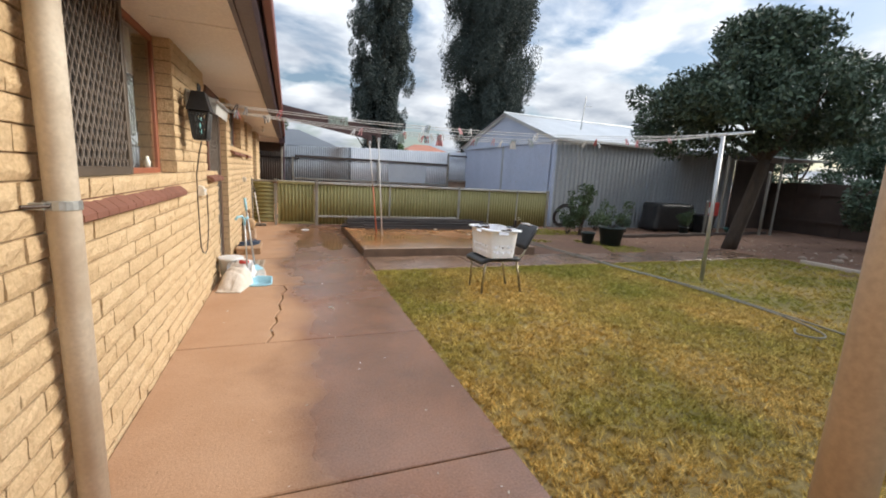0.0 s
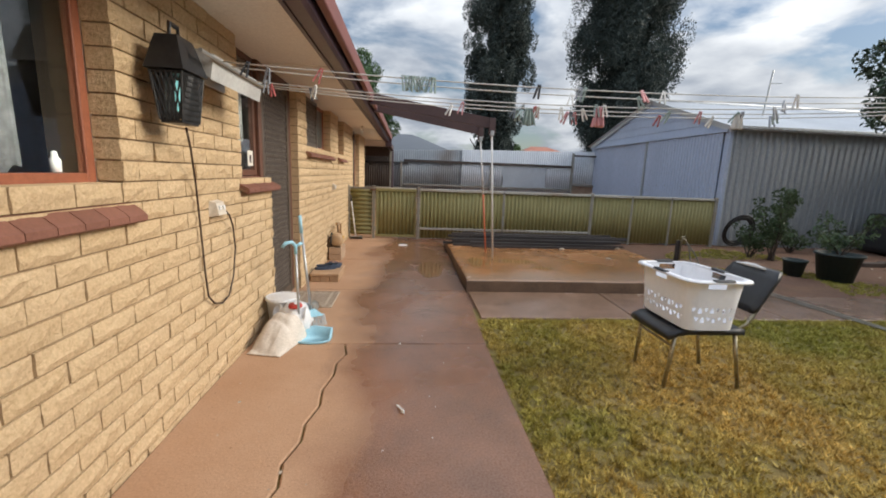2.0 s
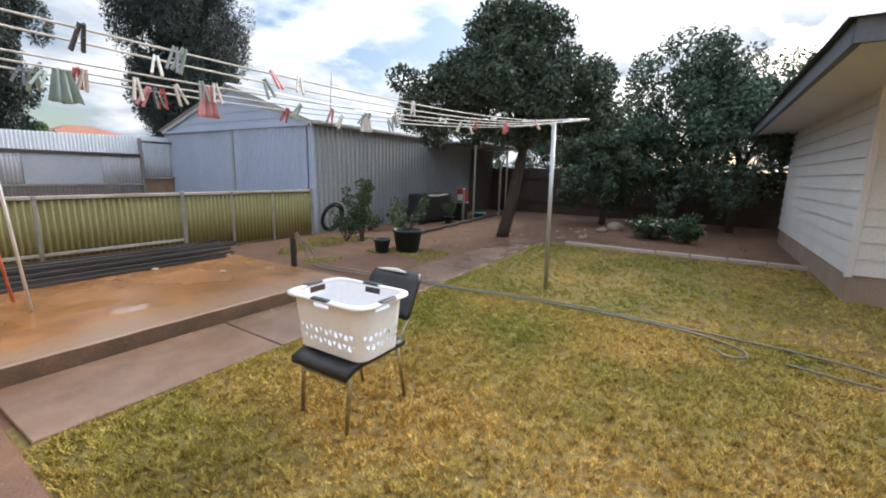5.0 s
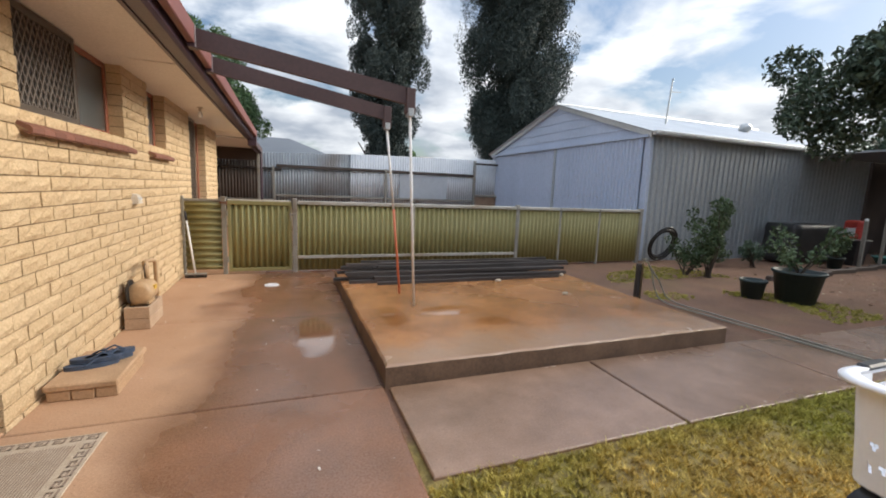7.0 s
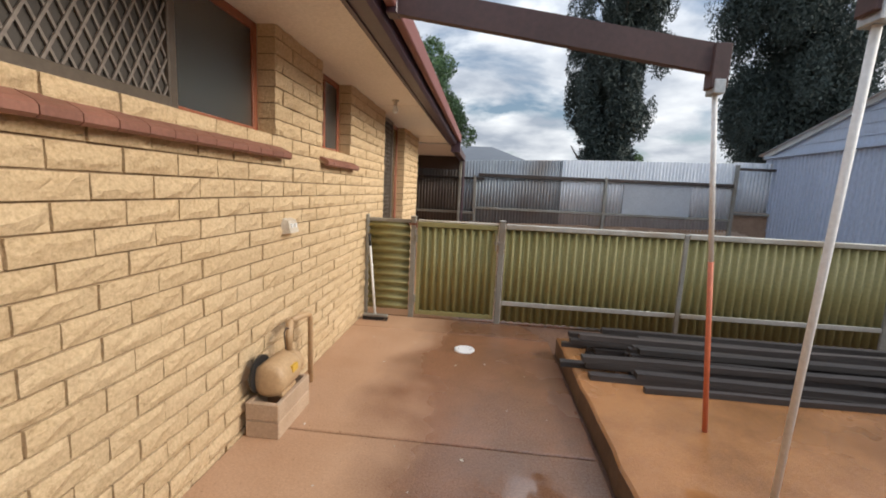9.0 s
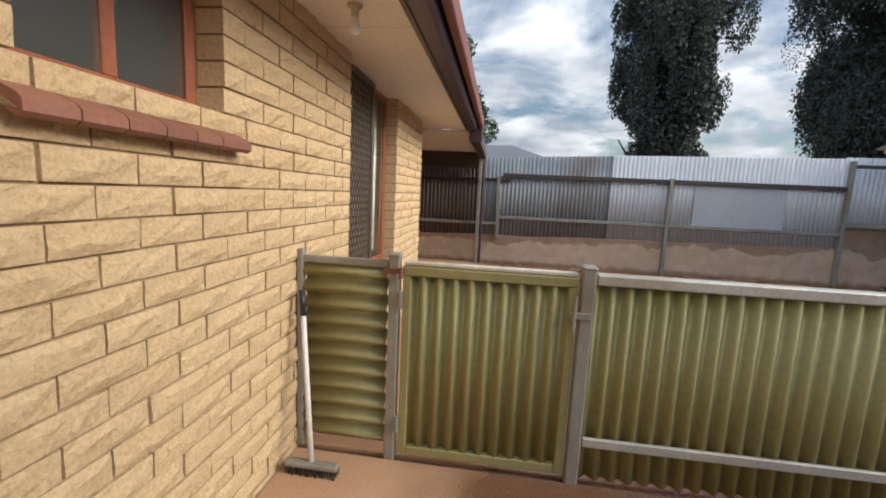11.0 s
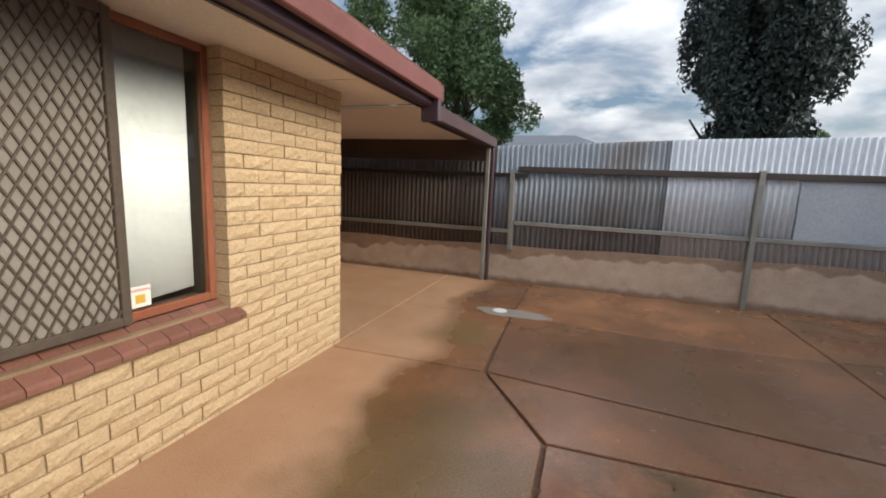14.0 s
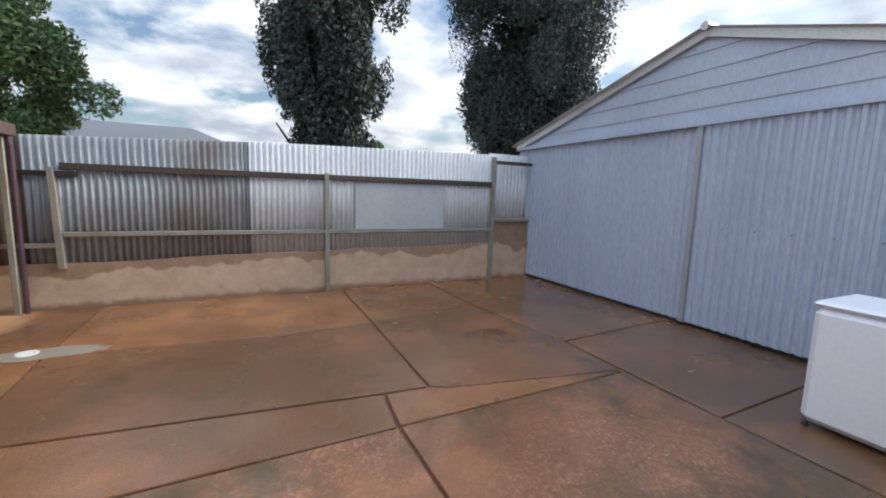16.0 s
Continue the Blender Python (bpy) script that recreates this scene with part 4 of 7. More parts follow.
def window(name, label, y0, y1, z0, mid=None, timber=M_FRAME, screen=None, glass=M_GLASS, tall=TOP, wire=M_FLYWIRE, bars=M_GRILLE):
    w = thing(name, (-0.08, (y0 + y1) / 2, z0), label, "window", kind="structure")
    fr = part("window_frame", rect_frame(-0.115, -0.075, y0, y1, z0, tall, 0.045), timber, w, "red-brown painted timber frame")
    part("reveal_lining", rect_frame(-0.235, -0.117, y0 + 0.002, y1 - 0.002, z0 + 0.002, tall - 0.002, 0.022, 0.0), M_DARKFRAME, w)
    if mid:
        part("mullion", Shape().box(-0.11, -0.078, mid - 0.022, mid + 0.022, z0 + 0.045, tall - 0.045, 0.004), M_FRAME, w)
    cuts = [y0 + 0.045, mid, y1 - 0.045] if mid else [y0 + 0.045, y1 - 0.045]
    for a, b in zip(cuts, cuts[1:]):
        p = part("pane", Shape().box(-0.090, -0.086, a, b, z0 + 0.045, tall - 0.045), glass, w)
        p.visible_shadow = False
    if screen:
        a, b = screen
        s = part("security_screen", rect_frame(-0.050, -0.018, a, b, z0 + 0.012, tall - 0.01, 0.045), M_DARKFRAME, w, "brown security screen frame")
        part("diamond_grille", grille(Shape(), -0.030, a + 0.045, b - 0.045, z0 + 0.057, tall - 0.055, w=0.0042), bars, s, "diamond-mesh grille")
        part("flywire", Shape().box(-0.042, -0.040, a + 0.045, b - 0.045, z0 + 0.057, tall - 0.055), wire, s)
    return w


def curtain(name, label, y0, y1, z0, z1, x, material, waves, amp, seed=1, hem=None):
    r = random.Random(seed)
    nn = 60
    ph = [r.uniform(0, 6) for _ in range(3)]
    low, high = [], []
    for i in range(nn + 1):
        s = i / nn
        off = amp * (math.sin(s * waves * math.tau + ph[0]) + 0.5 * math.sin(s * waves * 2.3 * math.tau + ph[1]))
        lift = hem(s) if hem else 0
        low.append((x + off, y0 + (y1 - y0) * s, z0 + lift))
        high.append((x + off * 0.5, y0 + (y1 - y0) * s, z1))
    return solid(name, Shape().rows([low, high], thick=(-0.003, 0, 0)), material, label, "curtain", smooth=True)


w1 = window("window_1", "wide timber window with a brown diamond-mesh security screen", 2.38, 3.98, 1.21, 3.16, screen=(2.40, 3.21))
sill(w1, 2.30, 4.03, 1.205, fall=0.105, out=0.048)
curtain("lace_curtain", "white lace curtain drawn aside behind the kitchen window", 3.18, 3.72, 1.26, 2.12, -0.18, M_LACE, 5, 0.016, 3, lambda s: 0.30 * (1 - s) ** 2 + 0.02 * math.sin(s * 40))
w2 = window("window_2", "narrow timber sidelight window beside the door", 5.20, 5.80, 1.235, timber=M_SHADEFRAME)
sill(w2, 5.14, 5.86, 1.23)
curtain("sidelight_blind", "pale slatted blind behind the sidelight window", 5.26, 5.75, 1.5, 2.1, -0.19, M_BLIND, 0.5, 0.004, 5)
w3 = window("window_3", "high timber window with a brown diamond-mesh security screen", 7.12, 8.60, 1.555, 7.86, screen=(7.14, 7.92), glass=M_FROST)
sill(w3, 7.06, 8.66, 1.55)
w4 = window("window_4", "small high timber window with frosted panes", 9.27, 9.90, 1.555, 9.58, glass=M_FROST)
sill(w4, 9.22, 9.95, 1.55)
w5 = window("window_5", "large timber window with a diamond-mesh screen over one half", 11.12, 12.31, 0.685, 11.74, screen=(11.14, 11.77), wire=M_PALEWIRE, bars=M_DARKFRAME)
sill(w5, 11.06, 12.37, 0.68)
curtain("white_blind", "plain white fabric blind hanging in the large window", 11.76, 12.21, 0.75, 2.12, -0.165, M_BLIND, 0.6, 0.010, 7, lambda s: 0.03 * s)
for w, y, z in ((w1, 3.29, 1.255), (w5, 11.80, 0.73)):
    st = part("warning_sticker", Shape().box(-0.0855, -0.0835, y, y + 0.11, z + 0.02, z + 0.13), M_PAPER, w, "pale warning sticker inside the glass")
    part("sticker_picture", Shape().box(-0.0833, -0.0830, y + 0.03, y + 0.08, z + 0.04, z + 0.085), M_YELLOW, st)
    cu = bpy.data.curves.new("sticker_text", "FONT")
    cu.body, cu.size, cu.align_x, cu.extrude = "WARNING", 0.022, "CENTER", 0.0003
    cu.materials.append(M_INK)
    tx = new("sticker_text", cu)
    tx.parent = w
    tx.matrix_basis = Matrix.Translation(Vector((-0.0828, y + 0.055, z + 0.102)) - w.location) @ pose(0, 0, 0, 90, 0, 90)
solid("small_bottle", Shape().lathe((-0.15, 3.84, 1.256), [(0.017, 0), (0.018, 0.045), (0.010, 0.058), (0.009, 0.075), (0.002, 0.078)]), M_WHITE, "small white plastic bottle on the kitchen window ledge", "bottle", smooth=True)
part("note_paper", Shape().box(-0.0855, -0.0835, 5.63, 5.74, 1.31, 1.43), M_PAPER, w2, "small white note behind the glass")
part("note_mark", Shape().box(-0.0833, -0.083, 5.665, 5.705, 1.335, 1.395), M_CORD, w2)

# the frames stand well back in their brick reveals
for w in (w1, w2, w3, w4, w5):
    w.location.x -= 0.03
    for piece in w.children:
        if piece.name.startswith("sill"):
            piece.location.x += 0.03

# back door
door = thing("door_1", (-0.08, 6.27, 0), "brown security screen door with diamond-mesh grille, shut", "door", kind="structure")
part("door_frame", Shape().box(-0.115, -0.045, 5.80, 5.865, 0, TOP, 0.004).box(-0.115, -0.045, 6.665, 6.73, 0, TOP, 0.004).box(-0.115, -0.045, 5.865, 6.665, 2.07, TOP, 0.004), M_SHADEFRAME, door, "red-brown timber door frame, darkened for shade")
leafd = part("door_leaf", rect_frame(-0.075, -0.045, 5.868, 6.662, 0.03, 2.068, 0.055), M_DARKFRAME, door)
part("diamond_grille", grille(Shape(), -0.058, 5.923, 6.607, 0.085, 2.013), M_GRILLE, leafd, "grey diamond-mesh grille")
part("flywire", Shape().box(-0.070, -0.068, 5.923, 6.607, 0.085, 2.013), M_FLYWIRE, leafd)
part("door_handle", Shape().box(-0.045, -0.035, 5.885, 5.915, 0.98, 1.12, 0.003).tube([(-0.035, 5.90, 1.07), (-0.01, 5.90, 1.07), (-0.01, 5.98, 1.065)], 0.008), M_BLACK, leafd, "black lever handle")
part("inner_door", Shape().box(-0.17, -0.13, 5.82, 6.71, 0, 2.1), M_ROOM, door)
part("threshold", Shape().box(-0.12, -0.04, 5.84, 6.72, 0, 0.028, 0.004), M_DARKFRAME, door)
door.location.x -= 0.03

# downpipe
dp = thing("downpipe", (0.065, 2.11, 0), "cream round downpipe strapped to the brick wall", "pipe")
part("pipe", Shape().tube([(0.065, 2.11, 0.0), (0.065, 2.11, 1.95), (0.09, 2.11, 2.03), (0.42, 2.11, 2.08), (0.54, 2.11, 2.13)], 0.046, 16), M_PVC, dp, smooth=True)
part("strap", Shape().lathe((0.065, 2.11, 1.13), [(0.048, 0), (0.051, 0.002), (0.051, 0.03), (0.048, 0.032)], 18).box(-0.012, 0.04, 2.045, 2.065, 1.135, 1.157), M_GALV, dp, "rusty wire strap")
part("strap_bolt", Shape().tube([(0.0, 2.01, 1.146), (0.05, 2.06, 1.146)], 0.006), M_CORD, dp)

# verandah post near the start
vp = thing("verandah_post", (1.955, 0.842, 0), "cream-brown round steel verandah post", "post")
part("shaft", Shape().tube([(1.955, 0.842, -0.02), (1.955, 0.842, 2.4)], 0.055, 18), M_POSTPAINT, vp, smooth=True)
part("base_plate", Shape().box(1.875, 2.035, 0.762, 0.922, -0.02, -0.004, 0.003), M_GALV, vp)

# ---- carport ----
cp = thing("carport", (0.6, 14.1, 0), "dark low carport roof on a slim steel post", "carport", kind="structure")
part("roof_sheet", Shape().box(-6.2, 0.562, 14.06, 16.70, 2.13, 2.15), M_SOFFIT, cp, "pale underside of the carport roof")
part("carport_gutter", Shape().box(0.565, 0.655, 14.06, 16.72, 2.02, 2.155, 0.008), M_BEAM, cp, "dark red-brown carport gutter")
part("carport_fascia", Shape().box(0.532, 0.562, 14.06, 16.70, 2.005, 2.129), M_GUTTER, cp)
part("gutter_return", Shape().box(0.52, 0.69, 13.985, 14.055, 1.995, TOP + 0.04, 0.006), M_GUTTER, cp)
part("post", Shape().box(0.525, 0.585, 16.58, 16.64, 0, 2.02, 0.006), M_POST, cp)
part("post_pipe", Shape().tube([(0.625, 16.63, 0.0), (0.625, 16.63, 1.9), (0.615, 16.63, 2.03)], 0.028, 10), M_GUTTER, cp)
# added board; its dark colour stands for the shade above the fence
part("shade_board", Shape().box(-6.2, 0.52, 16.60, 16.66, 1.82, 2.129, 0.004), M_DARKFENCE, cp, "added dark board for the shade at the carport's back")
lt = thing("ceiling_light", (-1.6, 15.0, 2.1), "slim white fluorescent tube lamp under the carport", "lamp")
part("lamp_body", Shape().box(-1.9, -1.3, 14.97, 15.03, 2.085, 2.128, 0.005), M_WHITE, lt)
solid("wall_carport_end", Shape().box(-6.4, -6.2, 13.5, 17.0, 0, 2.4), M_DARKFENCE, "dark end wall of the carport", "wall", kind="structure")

# ---- tin fence on a retaining wall ----
FY = 16.72
rw = Shape()
rows_f, rows_t, rows_b = [], [], []
for i in range(41):
    xa = -6.2 + i * 0.3525
    za = 0.535 + 0.020 * max(0, xa) + 0.012 * math.sin(xa * 3)
    rows_f.append((xa, FY + 0.02, -0.1))
    rows_t.append((xa, FY + 0.035, za))
    rows_b.append((xa, FY + 0.3, za))
rw.rows([rows_f, rows_t, rows_b])
solid("wall_retaining", rw, M_RETAIN, "pale cement-rendered retaining wall with damp brown stains", "wall", kind="structure")
solid("wall_pier", Shape().box(7.02, 7.84, FY + 0.055, FY + 0.3, -0.05, 1.12, 0.02), M_RETAIN, "brown stained render pier at the end of the retaining wall", "wall", kind="structure")
tin = thing("fence_tin", (0, FY, 0), "corrugated iron fence, old grey and newer pale sheets", "fence", kind="structure")
xs = -6.2
while xs < 3.0:
    e = min(xs + 0.762, 3.02)
    h0, h1 = 2.03 + 0.042 * max(0, xs), 2.03 + 0.042 * max(0, e)
    # sheets under the carport take the tin with shade in its colour
    part("sheet", corrugated((xs, FY + 0.05 + 0.004 * (int(xs * 10) % 2)), (e, FY + 0.05), 0.50, h0, 0.50, h1), M_TINSHADED if e < 0.75 else M_TIN, tin, "weathered grey corrugated sheet")
    xs = e
while xs < 6.95:
    e = min(xs + 0.762, 6.97)
    h0, h1 = 2.165 + 0.02 * (xs - 3), 2.165 + 0.02 * (e - 3)
    part("sheet", corrugated((xs, FY + 0.045 + 0.004 * (int(xs * 10) % 2)), (e, FY + 0.045), 0.60, h0, 0.62, h1), M_TINNEW, tin, "paler newer corrugated sheet")
    xs = e
part("sheet", corrugated((6.97, FY + 0.16), (7.86, FY + 0.16), 0.70, 2.28), M_TINNEW, tin, "paler newer corrugated sheet")
part("flat_sheet", Shape().box(4.50, 6.04, FY + 0.022, FY + 0.026, 0.945, 1.675), M_TINFLAT, tin, "smooth pale steel sheet patched on the fence")
for xx, z0, z1, lean in ((-2.6, 0.4, 1.68, 0), (0.95, 0.50, 1.70, 0.03), (4.06, 0.0, 1.78, 0), (6.98, 0.0, 2.2, 0)):
    part("post", Shape().add([(xx - 0.03, FY - 0.05, z0), (xx + 0.03, FY - 0.05, z0), (xx + 0.03, FY + 0.03, z0), (xx - 0.03, FY + 0.03, z0), (xx - 0.03 - lean, FY - 0.05, z1), (xx + 0.03 - lean, FY - 0.05, z1), (xx + 0.03 - lean, FY + 0.03, z1), (xx - 0.03 - lean, FY + 0.03, z1)], [(0, 1, 5, 4), (1, 2, 6, 5), (2, 3, 7, 6), (3, 0, 4, 7), (4, 5, 6, 7)]), M_POST, tin, "grey steel fence post")
for xa, xb, z in ((-6.2, 1.15, 1.60), (1.0, 6.98, 1.68), (-6.2, 0.93, 0.75), (0.98, 6.98, 0.88), (6.98, 7.86, 2.08), (6.98, 7.86, 1.05)):
    part("rail", Shape().box(xa, xb, FY - 0.02, FY + 0.03, z, z + 0.06 + (0.02 if xa == 1.0 else 0), 0.006), M_TIMBER if z > 1.2 else M_POST, tin, "dark fence rail")

# ---- shed ----
SX, SY0, SY1, SE, SA, SAY = 7.85, 10.55, 17.12, 2.50, 3.48, 13.58
SXB = 15.2
shed = thing("shed", (SX, SY0, 0), "pale blue-grey corrugated steel shed with sliding doors", "shed", kind="structure")
fr = Shape()
fr.add([(SX + 0.03, SY0, 0), (SX + 0.03, SY1, 0), (SX + 0.03, SY1, SE), (SX + 0.03, SAY, SA), (SX + 0.03, SY0, SE)], [(0, 4, 3, 2, 1)])
part("front_wall", fr, M_SHED, shed)
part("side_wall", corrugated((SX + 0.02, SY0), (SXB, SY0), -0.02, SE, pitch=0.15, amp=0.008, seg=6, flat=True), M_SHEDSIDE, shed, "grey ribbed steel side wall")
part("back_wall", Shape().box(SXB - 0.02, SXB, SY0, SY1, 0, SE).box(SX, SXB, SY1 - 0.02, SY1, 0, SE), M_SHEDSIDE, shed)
nb = 5
for i in range(nb):
    z0 = 2.40 + (SA - 2.40) * i / nb
    z1 = 2.40 + (SA - 2.40) * (i + 1) / nb
    def half(z):
        return (SY0 - 0.05, SY1 + 0.05) if z <= SE else (SAY - (SAY - SY0) * (SA - z) / (SA - SE), SAY + (SY1 - SAY) * (SA - z) / (SA - SE))
    a0, b0 = half(z0)
    a1, b1 = half(z1 - 0.002)
    part("gable_board", Shape().add([(SX - 0.012, a0, z0), (SX - 0.012, b0, z0), (SX + 0.0, b1, z1), (SX + 0.0, a1, z1), (SX + 0.03, a0, z0), (SX + 0.03, b0, z0), (SX + 0.03, b1, z1), (SX + 0.03, a1, z1)], [(0, 3, 2, 1), (0, 1, 5, 4), (3, 7, 6, 2), (0, 4, 7, 3), (1, 2, 6, 5)]), M_SHED, shed, "pale blue weatherboard")
part("sliding_door", corrugated((SX - 0.02, SY1 - 0.18), (SX - 0.02, 13.50), 0.05, 2.40, pitch=0.105, amp=0.013, seg=6, flat=True), M_SHED, shed, "pale blue ribbed sliding door")
part("sliding_door", corrugated((SX - 0.05, 13.56), (SX - 0.05, SY0 + 0.12), 0.05, 2.40, pitch=0.105, amp=0.013, seg=6, flat=True), M_SHED, shed, "pale blue ribbed sliding door")
part("door_edge", Shape().box(SX - 0.075, SX - 0.015, 13.50, 13.565, 0.04, 2.42, 0.004), M_SHEDSIDE, shed, "dark steel door edge")
part("door_track", Shape().box(SX - 0.09, SX + 0.02, SY0, SY1, 2.40, 2.45), M_SHED, shed)
# black strip standing for the shade in the gap below the doors
part("floor_gap_shade", Shape().box(SX - 0.01, SX + 0.02, SY0, SY1, 0.0, 0.05), M_BLACK, shed)
part("corner_post", Shape().box(SX - 0.03, SX + 0.05, SY1 - 0.17, SY1, 0, SE - 0.1, 0.005), M_SHED, shed)
part("corner_post", Shape().box(SX - 0.03, SX + 0.05, SY0 - 0.03, SY0 + 0.12, 0, SE - 0.1, 0.005), M_SHED, shed)
for k in range(9):
    part("door_bolt", Shape().lathe((SX - 0.064, 10.85 + k * 0.33, 1.22), [(0.012, 0), (0.010, -0.006)], 8, "x"), M_POST, shed)
for ya, yb in ((SAY, SY0 - 0.18), (SAY, SY1 + 0.18)):
    zb = SA - (SA - SE) * abs(yb - SAY) / ((SAY - SY0) if yb < SAY else (SY1 - SAY))
    g, nn = [], 180
    lowr, highr = [], []
    for i in range(nn + 1):
        x = SX - 0.12 + (SXB - SX + 0.3) * i / nn
        o = 0.009 * math.cos(i * math.pi / 2)
        lowr.append((x, yb, zb + 0.03 + o))
        highr.append((x, ya, SA + 0.03 + o))
    part("roof_slope", Shape().rows([lowr, highr] if yb < ya else [highr, lowr], thick=(0, 0, -0.003)), M_ZINC, shed, "pale zinc roof slope")
part("ridge_cap", Shape().tube([(SX - 0.12, SAY, SA + 0.035), (SXB + 0.2, SAY, SA + 0.035)], 0.05, 8), M_ZINC, shed)
for yb in (SY0 - 0.06, SY1 + 0.06):
    zb = SA - (SA - SE) * abs(yb - SAY) / ((SAY - SY0) if yb < SAY else (SY1 - SAY))
    part("barge", Shape().rows([[(SX - 0.06, yb, zb - 0.09), (SX - 0.06, SAY, SA - 0.07)], [(SX - 0.06, yb, zb + 0.03), (SX - 0.06, SAY, SA + 0.045)]], thick=(0.04, 0, 0)), M_ZINC, shed)
part("eave_gutter", Shape().box(SX - 0.05, SXB, SY0 - 0.16, SY0 - 0.06, SE - 0.07, SE + 0.02, 0.006), M_ZINC, shed)
ant = thing("antenna", (9.75, 12.0, 2.9), "thin grey pole with a short arm on the shed roof", "antenna")
part("mast", Shape().tube([(9.75, 12.0, 2.92), (9.80, 12.0, 3.55), (9.84, 12.0, 4.05)], 0.018, 8), M_GALV, ant)
part("arm", Shape().tube([(9.82, 12.0, 3.75), (10.1, 11.98, 3.76)], 0.012, 6), M_GALV, ant)
wv = thing("roof_vent", (13.4, 12.6, 3.1), "round dark metal roof ventilator", "vent")
part("vent_drum", Shape().lathe((13.4, 12.6, 3.1), [(0.10, 0), (0.10, 0.12), (0.16, 0.14), (0.16, 0.22), (0.12, 0.30), (0.03, 0.33)], 16), M_GALV, wv, smooth=True)

# ---- olive fence and gate ----
PY = 10.42


def fence_panel(owner, xa, xb, low, mid_rail=True):
    part("sheet", corrugated((xa, PY), (xb, PY), low, 0.965, pitch=0.077, amp=0.019, seg=8), M_OLIVE, owner, "olive-green corrugated sheet")
    part("cap_rail", Shape().box(xa, xb, PY - 0.032, PY + 0.032, 0.955, 1.005, 0.006), M_CAP, owner, "weathered grey cap rail")
    if mid_rail:
        part("lower_rail", Shape().box(xa, xb, PY - 0.034, PY - 0.012, 0.19, 0.235, 0.004), M_CAP, owner)


fence = thing("fence_olive", (1.4, PY, 0), "low olive-green corrugated steel fence with grey posts", "fence", kind="structure")
for xa, xb in ((1.41, 3.07), (3.12, 4.90), (4.96, 5.78), (5.82, 6.64), (6.68, 7.61)):
    fence_panel(fence, xa, xb, 0.02, xa < 4.9)
for xx, w in ((1.375, 0.029), (3.095, 0.022), (4.93, 0.032), (5.80, 0.02), (6.66, 0.02), (7.64, 0.035)):
    part("post", Shape().box(xx - w, xx + w, PY - w - 0.01, PY + w, -0.02, 1.03 if w > 0.025 else 1.0, 0.006), M_POST, fence, "grey steel post")
side = thing("fence_infill", (0.25, PY, 0), "narrow olive infill panel with level corrugations", "fence", kind="structure")
g_rows = []
nn = 88
for i in range(nn + 1):
    z = 0.06 + 0.91 * i / nn
    o = 0.020 * math.cos(i * math.tau / 8)
    g_rows.append([(0.04, PY + o, z), (0.46, PY + o, z)])
part("sheet", Shape().rows(g_rows, thick=(0, 0.002, 0)), M_OLIVE, side, smooth=True)
part("cap_rail", Shape().box(0.034, 0.467, PY - 0.013, PY + 0.013, 0.965, 1.0, 0.004), M_POST, side)
part("wall_channel", Shape().box(0.004, 0.036, PY - 0.018, PY + 0.018, 0.0, 1.03, 0.005), M_POST, side)
part("hinge_post", Shape().box(0.468, 0.518, PY - 0.028, PY + 0.028, -0.02, 1.03, 0.005), M_POST, side, "grey gate post with rust")
part("post_cap", Shape().box(0.464, 0.522, PY - 0.032, PY + 0.032, 1.018, 1.036, 0.006), M_POST, side)
part("rusty_hinge_plate", Shape().prism([(0.445, PY - 0.034), (0.518, PY - 0.034), (0.518, PY - 0.029), (0.445, PY - 0.029)], 0.945, 0.968).tube([(0.53, PY - 0.042, 0.925), (0.53, PY - 0.042, 0.975)], 0.010, 8), M_RUST, side, "rusted hinge plate")
gate = thing("gate", (0.53, PY, 0.02), "shut olive-green corrugated steel gate with worn cream top", "gate")
part("sheet", corrugated((0.56, PY), (1.31, PY), 0.06, 0.96, pitch=0.077, amp=0.018, seg=8), M_OLIVE, gate)
part("gate_frame", Shape().box(0.535, 0.575, PY - 0.02, PY + 0.02, 0.03, 0.97, 0.005).box(1.295, 1.335, PY - 0.02, PY + 0.02, 0.03, 0.97, 0.005).box(0.575, 1.295, PY - 0.02, PY + 0.02, 0.03, 0.075, 0.005), M_OLIVE, gate, "olive steel gate frame")
part("top_rail", Shape().box(0.535, 1.335, PY - 0.024, PY + 0.024, 0.935, 0.982, 0.005), M_OLIVE, gate)
part("top_cap", Shape().box(0.540, 1.332, PY - 0.019, PY + 0.019, 0.984, 1.004, 0.005), M_CREAM, gate, "peeling cream top cap")
part("latch", Shape().box(1.30, 1.39, PY - 0.05, PY - 0.03, 0.80, 0.83, 0.003).tube([(1.32, PY - 0.05, 0.74), (1.32, PY - 0.05, 0.90)], 0.008), M_POST, gate, "grey steel drop latch")
for z in (0.16, 0.78):
    part("hinge", Shape().tube([(0.53, PY - 0.04, z), (0.53, PY - 0.04, z + 0.08)], 0.011), M_POST, gate)
part("post_cap", Shape().box(1.341, 1.409, PY - 0.044, PY + 0.034, 1.02, 1.038, 0.008), M_POST, fence)

